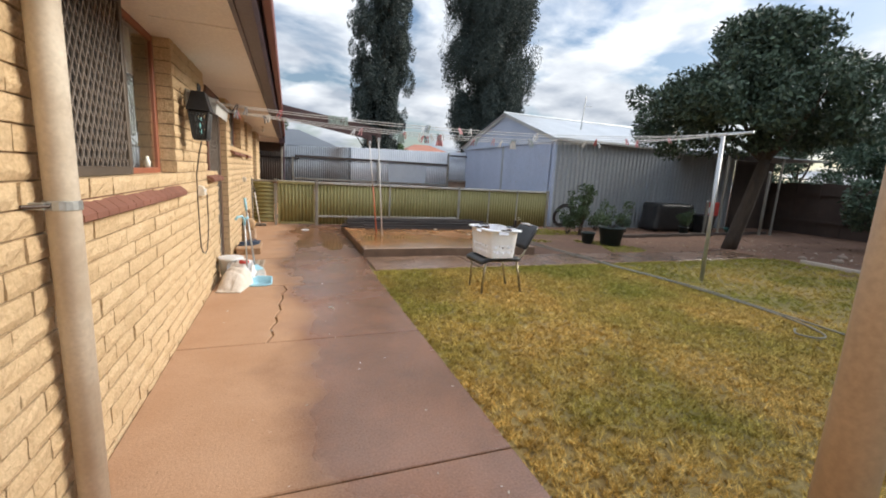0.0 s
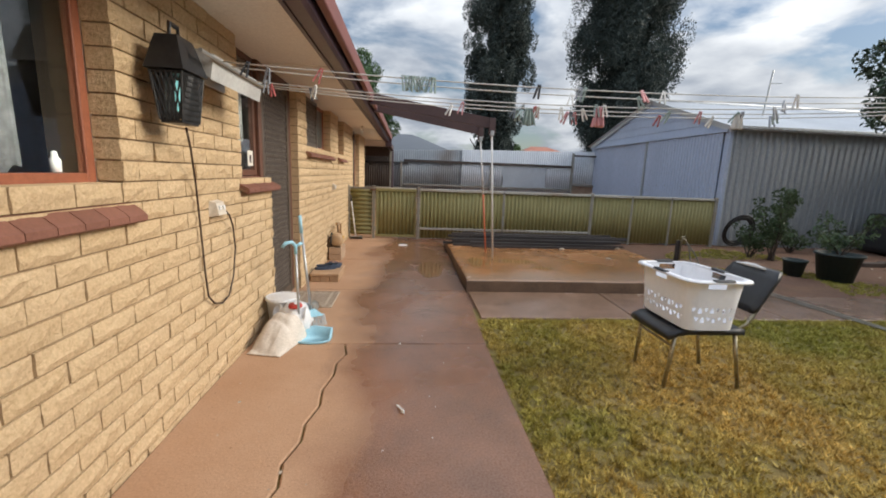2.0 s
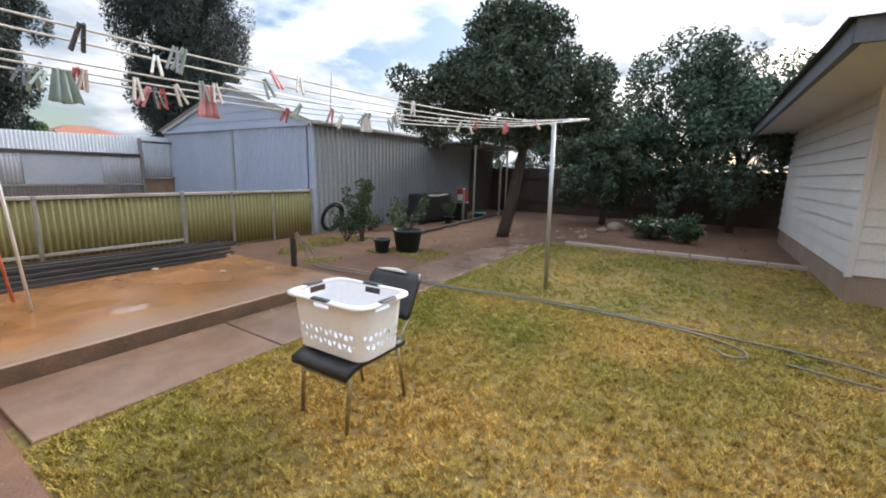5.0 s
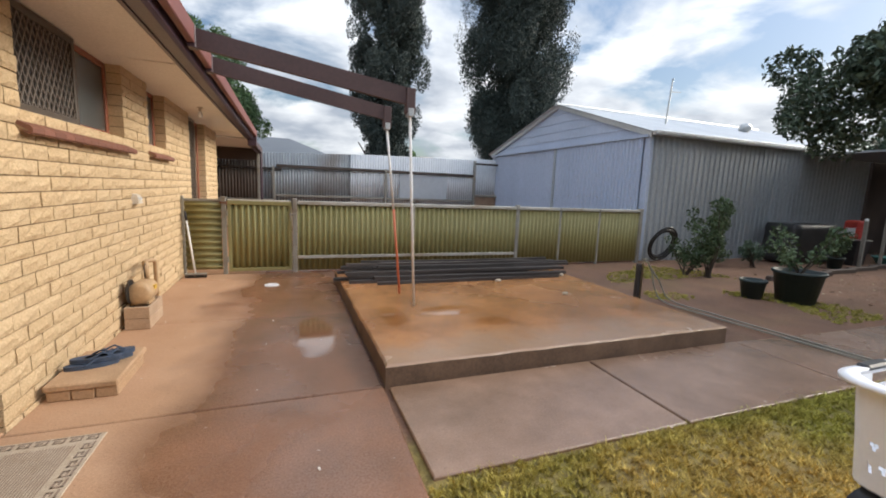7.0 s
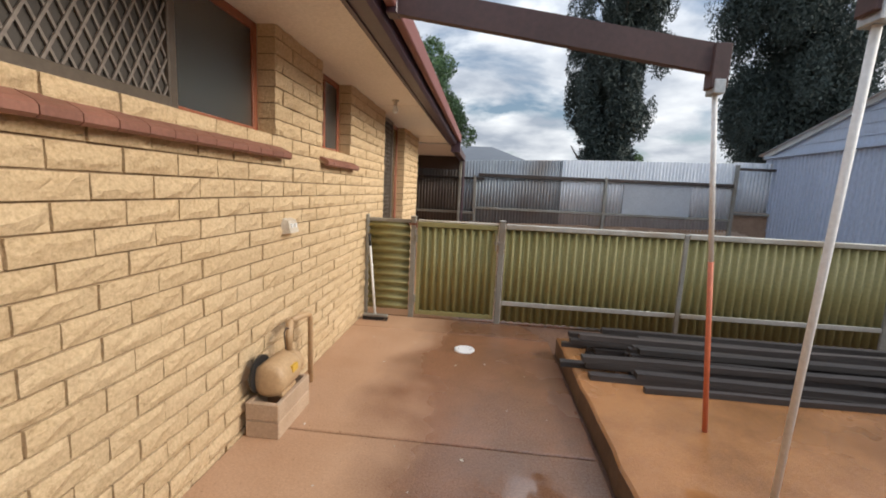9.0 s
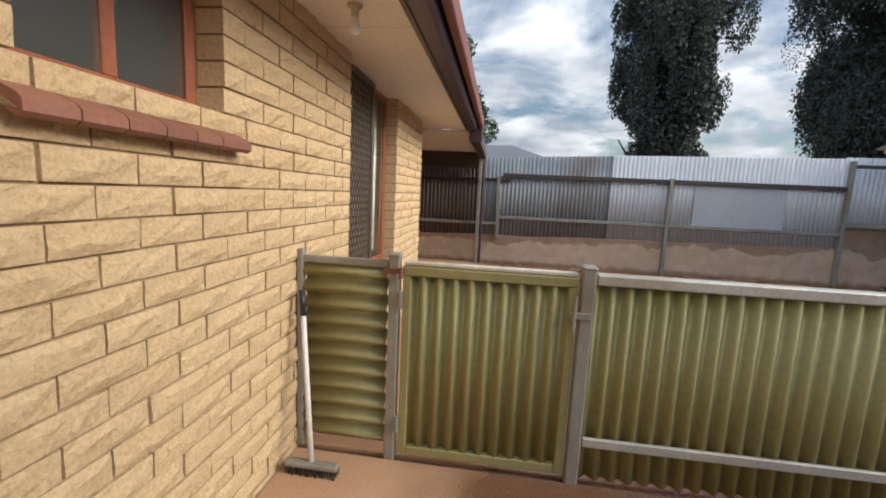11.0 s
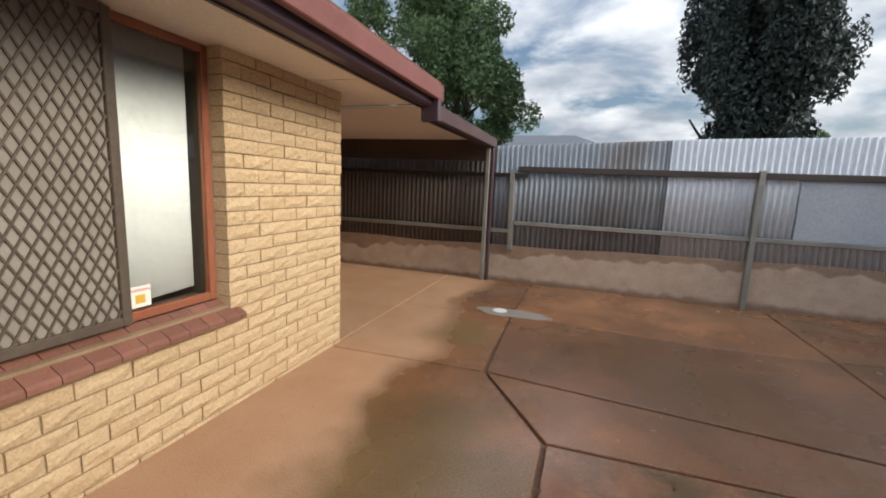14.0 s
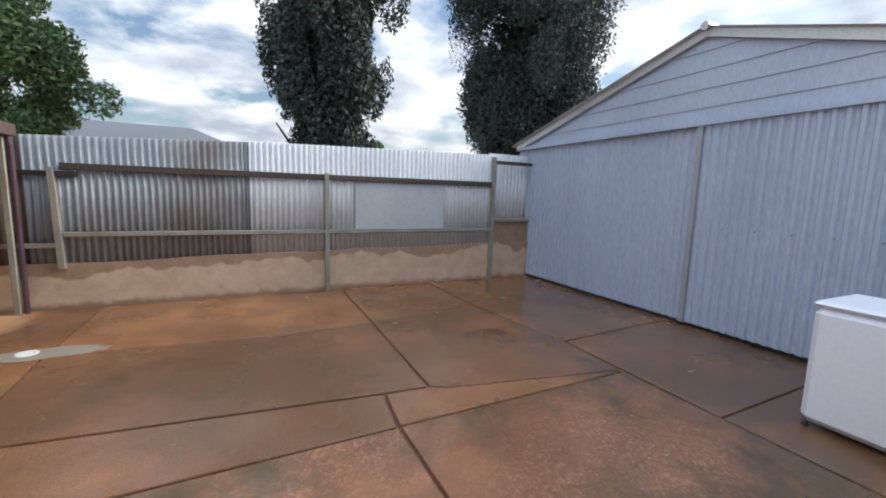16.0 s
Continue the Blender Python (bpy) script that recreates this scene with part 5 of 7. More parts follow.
# ---- pergola beams and props ----
for yy, ye, xe, ze in ((7.79, 7.66, 2.26, 2.03), (8.49, 8.46, 2.25, 2.02)):
    bm_ = thing("pergola_beam", (0.66, yy, 2.25), "dark brown-painted timber beam reaching out from the eave", "beam", "pergola beams")
    za = 2.29
    part("rafter", Shape().add([(0.66, yy - 0.022, za - 0.13), (xe, ye - 0.022, ze - 0.13), (xe, ye - 0.022, ze), (0.66, yy - 0.022, za), (0.66, yy + 0.022, za - 0.13), (xe, ye + 0.022, ze - 0.13), (xe, ye + 0.022, ze), (0.66, yy + 0.022, za)],
         [(0, 1, 2, 3), (7, 6, 5, 4), (0, 4, 5, 1), (3, 2, 6, 7), (1, 5, 6, 2), (0, 3, 7, 4)]), M_BEAM, bm_)
    part("end_block", Shape().box(xe - 0.07, xe + 0.006, ye - 0.035, ye + 0.035, ze - 0.19, ze + 0.008, 0.004), M_BEAM, bm_)
    part("end_bracket", Shape().box(xe - 0.055, xe - 0.005, ye - 0.041, ye + 0.041, ze - 0.215, ze - 0.15, 0.004), M_GALV, bm_, "grey steel shoe under the beam end")
    part("bracket", Shape().box(0.645, 0.70, yy - 0.04, yy + 0.04, 2.15, 2.30, 0.004), M_GUTTER, bm_)
prop1 = thing("prop_pole", (2.39, 8.45, 0.131), "thin prop pole, orange-red below and white above, on the slab", "pole", "prop poles")
part("lower_half", Shape().tube([(2.39, 8.45, 0.131), (2.305, 8.455, 1.02)], 0.0125, 10), M_ORANGE, prop1, "orange-red painted half", True)
part("upper_half", Shape().tube([(2.305, 8.455, 1.02), (2.22, 8.46, 1.82)], 0.012, 10), M_WHITEPAINT, prop1, "white painted half", True)
prop2 = thing("prop_pole", (2.40, 7.95, 0.131), "thin white-painted prop pole leaning on a beam end", "pole", "prop poles")
part("shaft", Shape().tube([(2.40, 7.95, 0.131), (2.23, 7.66, 1.83)], 0.0125, 10), M_WHITEPAINT, prop2, smooth=True)

# ---- timber pile and stones on the slab ----
rng_t = random.Random(8)
for i in range(28):
    layer = 0 if i < 9 else 1 if i < 17 else 2 if i < 23 else 3
    y = (8.84, 8.95, 9.06, 9.16)[layer] + 0.098 * (i - (0, 9, 17, 23)[layer]) + rng_t.uniform(-0.02, 0.02)
    xa = 1.80 + rng_t.uniform(-0.06, 0.45) + 0.05 * layer
    xb = xa + rng_t.uniform(2.4, 3.0)
    z = 0.131 + 0.036 * layer
    tip = rng_t.uniform(-0.012, 0.02) if layer > 1 else 0.0
    sk = rng_t.uniform(-0.18, 0.10)
    w, hgt = rng_t.uniform(0.038, 0.070), 0.036
    sh = Shape()
    sl = [(xa + (xb - xa) * s / 6, y + sk * s / 6 + rng_t.uniform(-0.006, 0.006)) for s in range(7)]
    rows_ = []
    for q, (xx, yy) in enumerate(sl):
        zz = z + max(0.0, tip) * abs(q - 3) / 3
        rows_.append([(xx, yy, zz), (xx, yy + w, zz), (xx, yy + w, zz + hgt - 0.001), (xx, yy + rng_t.uniform(0, 0.008), zz + hgt - 0.001)])
    vs = [p for r_ in rows_ for p in r_]
    fs = [(a * 4 + b, a * 4 + (b + 1) % 4, (a + 1) * 4 + (b + 1) % 4, (a + 1) * 4 + b) for a in range(6) for b in range(4)] + [(0, 3, 2, 1), (24, 25, 26, 27)]
    sh.add(vs, fs)
    solid("timber_plank", sh, M_TIMBER, "old dark weathered timber batten in a low pile", "plank", "timber pile")


def rock(name, at, r, material, label, category, seed, group=""):
    rr = random.Random(seed)
    b = bmesh.new()
    bmesh.ops.create_icosphere(b, subdivisions=2, radius=1)
    for v in b.verts:
        v.co = Vector((v.co.x * r[0], v.co.y * r[1], max(v.co.z, -0.55) * r[2])) * rr.uniform(0.9, 1.1)
    me = bpy.data.meshes.new(name)
    b.to_mesh(me)
    b.free()
    me.materials.append(material)
    me.polygons.foreach_set("use_smooth", [True] * len(me.polygons))
    ob = new(name, me)
    ob.location = (at[0], at[1], at[2] + r[2] * 0.52)
    return tagged(ob, label, category, group)


for i, (x, y) in enumerate(((3.74, 8.77), (4.80, 8.935), (4.18, 8.01))):
    rock("stone", (x, y, 0.131), (0.042, 0.03, 0.022), M_STONE, "small pale rounded stone on the wet slab", "stone", i, "stones on the slab")

# ---- chair with laundry basket ----
ch = thing("chair", (3.05, 4.70, 0), "worn black vinyl chair on tarnished chrome legs", "chair")
part("seat", Shape().rows([[(2.775 + 0.50 * i / 8, 4.45 + 0.43 * j / 8, 0.415 - 0.035 * max(0, 1 - i / 2.0) ** 2 - 0.012 * math.sin(math.pi * j / 8) * math.sin(math.pi * i / 8)) for j in range(9)] for i in range(9)][::-1], thick=(0, 0, -0.035)), M_VINYL, ch, "black vinyl seat pad", True)
part("backrest", Shape().rows([[(3.33 + 0.015 * math.sin(math.pi * j / 8) + 0.14 * i / 6, 4.48 + 0.40 * j / 8 + (0.02 if i == 6 and j == 0 else -0.02 if i == 6 and j == 8 else 0), 0.51 + 0.26 * i / 6) for j in range(9)] for i in range(7)], thick=(0.035, 0, 0.008)), M_VINYL, ch, "black vinyl backrest with a torn top", True)
part("torn_edge", Shape().tube([(3.475, 4.60, 0.775), (3.48, 4.68, 0.78), (3.478, 4.76, 0.777), (3.474, 4.83, 0.772)], [0.006, 0.014, 0.011, 0.005], 8), M_WHITEPAINT, ch, "exposed white foam on the torn top edge", True)
for (xa, ya), (xb, yb) in (((2.845, 4.485), (2.835, 4.505)), ((2.845, 4.86), (2.86, 4.89))):
    part("leg", Shape().tube([(xa, ya, 0.39), (xb - 0.01, yb, 0.0)], 0.0125, 10), M_BRASS, ch, "tarnished chrome leg", True)
for ya in (4.488, 4.85):
    part("leg", Shape().tube([(3.24, ya, 0.385), (3.325, ya, 0.0)], 0.0125, 10), M_BRASS, ch, "tarnished chrome leg", True)
    part("back_upright", Shape().tube([(3.23, ya, 0.385), (3.32, ya + 0.005, 0.44), (3.475, ya + 0.01, 0.72)], 0.011, 10), M_BRASS, ch, "", True)
part("stretcher", Shape().tube([(2.842, 4.492, 0.285), (2.85, 4.87, 0.285)], 0.008, 8), M_BRASS, ch, "", True)
for ya in (4.51, 4.88):
    part("seat_rail", Shape().tube([(2.85, ya - 0.02, 0.375), (3.24, ya - 0.022, 0.375)], 0.010, 8), M_BRASS, ch, "", True)

bk = thing("laundry_basket", (3.03, 4.74, 0.42), "white plastic laundry basket with cut-out holes, on the chair", "basket")
bx0, bx1, by0, by1 = 2.855, 3.175, 4.415, 4.915
RIMG = 0.032


def basket_ring(s, n_side=10, lip=0.0):
    """Points round the basket at height fraction s, with rounded corners."""
    g = RIMG * s + lip
    x0, x1, y0, y1 = bx0 - g, bx1 + g, by0 - g, by1 + g
    r = 0.06 + 0.03 * s
    pts = []
    for cx, cy, a0 in ((x1 - r, y1 - r, 0), (x0 + r, y1 - r, 90), (x0 + r, y0 + r, 180), (x1 - r, y0 + r, 270)):
        for k in range(5):
            a = radians(a0 + k * 22.5)
            pts.append((cx + r * math.cos(a), cy + r * math.sin(a)))
    return pts


BZ = 0.422
r0 = basket_ring(0.0)
nring = len(r0)
floor_b = Shape().add([(x, y, BZ) for x, y in r0] + [(x, y, BZ + 0.004) for x, y in r0], [tuple(range(nring))[::-1], tuple(range(nring, 2 * nring))])
part("basket_floor", floor_b, M_BASKET, bk)
# walls: a fine skin in which rows of rounded triangles are left open
skin = Shape()
ring_lo, ring_hi = basket_ring(0.02), basket_ring(1.0)


def along(ring, s):
    """A point a share s round a closed ring of points."""
    d = [math.dist(ring[i], ring[(i + 1) % len(ring)]) for i in range(len(ring))]
    want, i = s * sum(d), 0
    while want > d[i] and i < len(d) - 1:
        want -= d[i]
        i += 1
    a, b = ring[i], ring[(i + 1) % len(ring)]
    q = want / d[i] if d[i] else 0
    return (a[0] + (b[0] - a[0]) * q, a[1] + (b[1] - a[1]) * q)


NU, NV = 252, 26
grid_b = []
for j in range(NV + 1):
    v = j / NV
    row = []
    for i in range(NU):
        (xa, ya), (xb, yb) = along(ring_lo, i / NU), along(ring_hi, i / NU)
        row.append((xa + (xb - xa) * v, ya + (yb - ya) * v, BZ + 0.004 + (0.735 - BZ) * v))
    grid_b.append(row)


def is_hole(i, j):
    x, y, _ = grid_b[0][i]
    corner = (x < bx0 + 0.03 or x > bx1 - 0.03) and (y < by0 + 0.05 or y > by1 - 0.05)
    if corner:
        return False
    for lo, hi, off in ((4, 7, 0), (9, 12, 3)):
        if lo <= j < hi:
            c = (i + off) % 6
            up = ((i + off) // 6) % 2 == 0
            w = (j - lo) / (hi - lo)
            w = w if up else 1 - w
            half = 2.3 * (1 - w) + 0.5
            if abs(c + 0.5 - 3) < half * 0.85:
                return True
    handle = abs(((y if (x < bx0 + 0.02 or x > bx1 - 0.02) else x) - ((by0 + by1) / 2 if (x < bx0 + 0.02 or x > bx1 - 0.02) else (bx0 + bx1) / 2))) < 0.055
    return handle and 22 <= j < 25


vs = [p for r_ in grid_b for p in r_]
inn = [(p[0] + (0.003 if p[0] < (bx0 + bx1) / 2 else -0.003), p[1] + (0.003 if p[1] < (by0 + by1) / 2 else -0.003), p[2]) for p in vs]
fs = []
tot = len(vs)
for j in range(NV):
    for i in range(NU):
        if not is_hole(i, j):
            a, b = j * NU + i, j * NU + (i + 1) % NU
            fs.append((a, b, b + NU, a + NU))
            fs.append((tot + a, tot + a + NU, tot + b + NU, tot + b))
skin.add(vs + inn, fs)
part("basket_wall", skin, M_BASKET, bk, "white wall with rows of rounded triangular holes", True)
lip = Shape()
ro, ri = basket_ring(1.0, lip=0.03), basket_ring(1.0, lip=-0.004)
lip.add([(x, y, 0.730) for x, y in ro] + [(x, y, 0.742) for x, y in ro] + [(x, y, 0.747) for x, y in ri] + [(x, y, 0.730) for x, y in ri], [(a * nring + i, a * nring + (i + 1) % nring, ((a + 1) % 4) * nring + (i + 1) % nring, ((a + 1) % 4) * nring + i) for a in range(4) for i in range(nring)])
part("rim", lip, M_BASKET, bk, "rolled white rim", True)
for cx, cy, along_y in ((bx0 - RIMG - 0.012, (by0 + by1) / 2, True), (bx1 + RIMG + 0.012, (by0 + by1) / 2, True), ((bx0 + bx1) / 2, by0 - RIMG - 0.012, False), ((bx0 + bx1) / 2, by1 + RIMG + 0.012, False)):
    dx, dy = (0.018, 0.065) if along_y else (0.065, 0.018)
    part("handle_grip", Shape().box(cx - dx, cx + dx, cy - dy, cy + dy, 0.733, 0.753, 0.006), M_VINYL, bk, "dark rubber handle grip")

# ---- clothes line ----
cl = thing("clothesline_pole", (6.45, 4.59, 0), "galvanised steel clothes-line pole with a crossbar", "clothesline")
part("pole", Shape().tube([(6.45, 4.59, -0.02), (6.46, 4.63, 2.06)], 0.027, 12), M_GALV, cl, smooth=True)
part("crossbar", Shape().tube([(6.45, 4.22, 2.07), (6.47, 5.04, 2.085)], 0.018, 10), M_GALV, cl, smooth=True)
part("strut", Shape().tube([(6.46, 4.62, 2.01), (6.46, 4.74, 2.07)], 0.01, 8), M_GALV, cl)
wb = thing("clothesline_bracket", (0.1, 4.45, 1.75), "pale grey folded-steel clothes-line bracket on the wall", "bracket")
part("hood", Shape().add([(0.02, 4.30, 1.87), (0.02, 4.95, 1.87), (0.24, 4.95, 1.81), (0.24, 4.30, 1.81), (0.02, 4.30, 1.86), (0.02, 4.95, 1.86), (0.22, 4.95, 1.70), (0.22, 4.30, 1.70)], [(0, 1, 2, 3), (3, 2, 6, 7), (7, 6, 5, 4), (0, 3, 7, 4), (1, 5, 6, 2)]), M_HOOD, wb, "pale folded steel hood")
part("wall_plate", Shape().box(0.004, 0.022, 4.32, 4.94, 1.74, 1.875, 0.003), M_GALV, wb)
part("line_bar", Shape().tube([(0.25, 4.15, 1.79), (0.25, 4.95, 1.79)], 0.009, 8).tube([(0.01, 4.92, 1.79), (0.25, 4.92, 1.79)], 0.009, 8), M_GALV, wb)
LINES = [((4.34, 1.79), (4.58, 2.08), 0.125), ((4.44, 1.79), (4.70, 2.08), 0.14), ((4.78, 1.79), (4.30, 2.07), 0.175), ((4.86, 1.79), (4.40, 2.07), 0.19), ((4.93, 1.79), (4.48, 2.07), 0.205)]


def on_line(k, s):
    (ya, za), (yb, zb), g = LINES[k]
    return Vector((0.25 + 6.20 * s, ya + (yb - ya) * s, za + (zb - za) * s - 4 * g * s * (1 - s)))


for k in range(5):
    solid("clothes_line", Shape().tube([on_line(k, s / 30) for s in range(31)], 0.0032, 6), M_WIRE, "thin pale plastic clothes line, slightly slack", "line", "clothes lines", smooth=True)


def make_peg(material, tag):
    """A sprung clothes peg hanging from its line: two legs and a wire spring."""
    pg = thing("clothes_peg", (0, 0, 0), tag + " plastic clothes peg clipped on the line", "peg", "clothes pegs")
    for sy in (-1, 1):
        part("peg_leg", Shape().add([(-0.005, sy * 0.001, 0.012), (0.005, sy * 0.001, 0.012), (0.005, sy * 0.011, -0.062), (-0.005, sy * 0.011, -0.062), (-0.005, sy * 0.007, 0.016), (0.005, sy * 0.007, 0.016), (0.005, sy * 0.018, -0.060), (-0.005, sy * 0.018, -0.060)],
             [(0, 1, 2, 3), (7, 6, 5, 4), (0, 4, 5, 1), (3, 2, 6, 7), (0, 3, 7, 4), (1, 5, 6, 2)]), material, pg)
    part("spring", Shape().tube([(-0.007, -0.007, -0.018), (0.007, -0.007, -0.02), (0.007, 0.007, -0.02), (-0.007, 0.007, -0.018)], 0.0018, 6), M_GALV, pg)
    return pg


PEG_AT = [(0, s) for s in (0.140, 0.143, 0.146, 0.149, 0.152, 0.155, 0.158, 0.162, 0.165)] + [(0, 0.254), (0, 0.291), (0, 0.295), (1, 0.290), (0, 0.348), (1, 0.355), (0, 0.368), (0, 0.50), (1, 0.505), (0, 0.075), (1, 0.03), (0, 0.02), (2, 0.012), (3, 0.012),
          (3, 0.05), (2, 0.057), (4, 0.187), (3, 0.197), (4, 0.25), (4, 0.254), (4, 0.258), (3, 0.268), (3, 0.271), (3, 0.294), (4, 0.304), (4, 0.308), (4, 0.312), (3, 0.315), (2, 0.322), (2, 0.330), (4, 0.398), (3, 0.40), (3, 0.431), (4, 0.452), (3, 0.468), (3, 0.473), (2, 0.492), (3, 0.505), (4, 0.512), (3, 0.62), (2, 0.632), (4, 0.66), (2, 0.70), (3, 0.74), (4, 0.75), (2, 0.80), (3, 0.84), (0, 0.86), (1, 0.9), (2, 0.9), (4, 0.93)]
TAGS = ("grey-green", "grey", "red", "white", "dark", "pink")
masters = {}
rng_p = random.Random(3)
for k, s in PEG_AT:
    c = 0 if s < 0.17 and k == 0 and s > 0.1 else rng_p.choice((0, 0, 1, 1, 2, 3, 3, 4, 4, 5))
    m = Matrix.Translation(on_line(k, s)) @ pose(0, 0, 0, rng_p.uniform(-25, 25), rng_p.uniform(-35, 35) if s > 0.17 else 0, 90 + rng_p.uniform(-25, 25))
    if c not in masters:
        masters[c] = make_peg(PEGS[c], TAGS[c])
        masters[c].matrix_basis = m
    else:
        copy_thing(masters[c], m)


def hanging(name, label, k, s, w, drop, material, seed):
    r_ = random.Random(seed)
    p = on_line(k, s)
    gg = []
    for j in range(9):
        v = j / 8
        gg.append([(p.x - w / 2 * (1 - 0.5 * (1 - v)) + w * (1 - 0.5 * (1 - v)) * i / 10, p.y + 0.012 * math.sin(i * 1.9 + seed) * (0.4 + v), p.z - drop * v + r_.uniform(-0.004, 0.004)) for i in range(11)])
    return solid(name, Shape().rows(gg, thick=(0, 0.002, 0)), material, label, "cloth", smooth=True)


hanging("cloth", "small pale pink cloth pegged on the line", 2, 0.326, 0.085, 0.115, PEGS[5], 2)
hanging("peg_bag", "small grey cloth pegged on the line", 3, 0.262, 0.09, 0.10, PEGS[0], 5)
hanging("cloth", "small grey-white cloth pegged on the line", 3, 0.47, 0.08, 0.09, PEGS[3], 7)
fp = make_peg(PEGS[3], "white")
fp["label"] = "white plastic clothes peg lying on the path"
fp.matrix_basis = Matrix.Translation((1.15, 4.26, 0.008)) @ pose(0, 0, 0, 80, 0, 30)

# ---- insect lamp and power point ----
zl = thing("insect_lamp", (0.13, 4.20, 1.45), "black plastic insect-zapper lantern hung on the brick wall", "lamp")
part("lamp_roof", Shape().add([(0.01, 3.97, 1.66), (0.26, 3.97, 1.66), (0.26, 4.43, 1.66), (0.01, 4.43, 1.66), (0.06, 4.06, 1.80), (0.20, 4.06, 1.80), (0.20, 4.34, 1.80), (0.06, 4.34, 1.80)], [(0, 3, 2, 1), (4, 5, 6, 7), (0, 1, 5, 4), (1, 2, 6, 5), (2, 3, 7, 6), (3, 0, 4, 7)]), M_BLACK, zl, "black tapered roof")
part("hanger", Shape().tube([(0.13, 4.12, 1.80), (0.13, 4.13, 1.85), (0.13, 4.27, 1.85), (0.13, 4.28, 1.80)], 0.012, 8), M_BLACK, zl)
cage = Shape()
for z, g in ((1.655, 0.0), (1.46, -0.03)):
    cage.box(0.035 - g, 0.235 + g, 4.005 - g, 4.395 + g, z - 0.012, z, 0.003) if z > 1.6 else cage.box(0.065, 0.205, 4.045, 4.355, z - 0.012, z, 0.003)


def cage_pt(u, z):
    q = (z - 1.46) / 0.195
    x0, x1, y0, y1 = 0.065 - 0.03 * q, 0.205 + 0.03 * q, 4.045 - 0.04 * q, 4.355 + 0.04 * q
    per = [(x1, y0), (x1, y1), (x0, y1), (x0, y0)]
    a = per[int(u) % 4]
    b = per[(int(u) + 1) % 4]
    s = u - int(u)
    return (a[0] + (b[0] - a[0]) * s, a[1] + (b[1] - a[1]) * s, z)


for u in range(4):
    nbar = 12 if u % 2 == 0 else 6
    for i in range(nbar + 1):
        for dirn in (1, -1):
            pts = []
            for j in range(9):
                s = i / nbar + dirn * j / 8 * 0.35
                if -0.001 <= s <= 1.001:
                    pts.append(cage_pt(u + min(0.9999, max(0, s)), 1.46 + 0.195 * j / 8))
            if len(pts) > 1:
                cage.tube(pts, 0.0062, 4, False)
    cage.tube([cage_pt(u, 1.46), cage_pt(u, 1.655)], 0.009, 6)
cage_ob = part("cage", cage, M_BLACK, zl, "black lattice cage")
m_uv, t_uv, b_uv = nodes_of("lit_tube", 0.4)
b_uv.inputs["Base Color"].default_value = (0.3, 0.6, 0.6, 1)
b_uv.inputs["Emission Color"].default_value = (0.35, 0.85, 0.8, 1)
b_uv.inputs["Emission Strength"].default_value = 0.55
part("lit_tube", Shape().tube([(0.13, 4.17, 1.50), (0.13, 4.17, 1.63)], 0.009, 10).tube([(0.13, 4.22, 1.50), (0.13, 4.22, 1.63)], 0.009, 10), m_uv, cage_ob, "dim glowing blue-green tube", True)
part("core", Shape().box(0.07, 0.09, 4.08, 4.32, 1.48, 1.64), M_FLYWIRE, zl)


def power_point(y, z, label):
    pw = thing("power_point", (0, y, z), label, "power point")
    hous = part("housing", Shape().add([(0.0, y - 0.06, z - 0.045), (0.0, y + 0.06, z - 0.045), (0.0, y + 0.06, z + 0.05), (0.0, y - 0.06, z + 0.05), (0.055, y - 0.055, z - 0.035), (0.055, y + 0.055, z - 0.035), (0.038, y + 0.05, z + 0.038), (0.038, y - 0.05, z + 0.038)], [(4, 5, 6, 7), (0, 4, 7, 3), (1, 2, 6, 5), (3, 7, 6, 2), (0, 1, 5, 4)]), M_PVC, pw, "cream plastic housing")
    part("switch", Shape().box(0.040, 0.056, y - 0.035, y - 0.015, z - 0.005, z + 0.02, 0.002), M_WHITE, hous)
    part("switch", Shape().box(0.040, 0.056, y + 0.015, y + 0.035, z - 0.005, z + 0.02, 0.002), M_WHITE, hous)
    return pw


pw1 = power_point(4.74, 1.05, "cream outdoor power point with a plug in it")
power_point(8.71, 1.045, "cream weatherproof power point on the brick wall")
cord = [(0.12, 4.25, 1.47), (0.08, 4.36, 1.38), (0.03, 4.49, 1.2), (0.025, 4.52, 0.95), (0.025, 4.54, 0.70), (0.025, 4.56, 0.56), (0.03, 4.62, 0.50), (0.03, 4.72, 0.47), (0.03, 4.82, 0.49), (0.03, 4.90, 0.60), (0.03, 4.95, 0.78), (0.03, 4.93, 0.92), (0.045, 4.85, 1.0), (0.05, 4.79, 1.03)]
zl.scale = (0.64, 0.48, 1.02)
zl.location.y -= 0.02
zl.location.z += 0.03
cord_ob = part("power_cord", Shape().tube(cord, 0.0055, 6), M_CORD, zl, "dark brown cord looping down the wall", True)
cord_ob.scale = (1 / 0.64, 1 / 0.48, 1 / 1.02)

# ---- sack, bucket, broom and dustpan ----


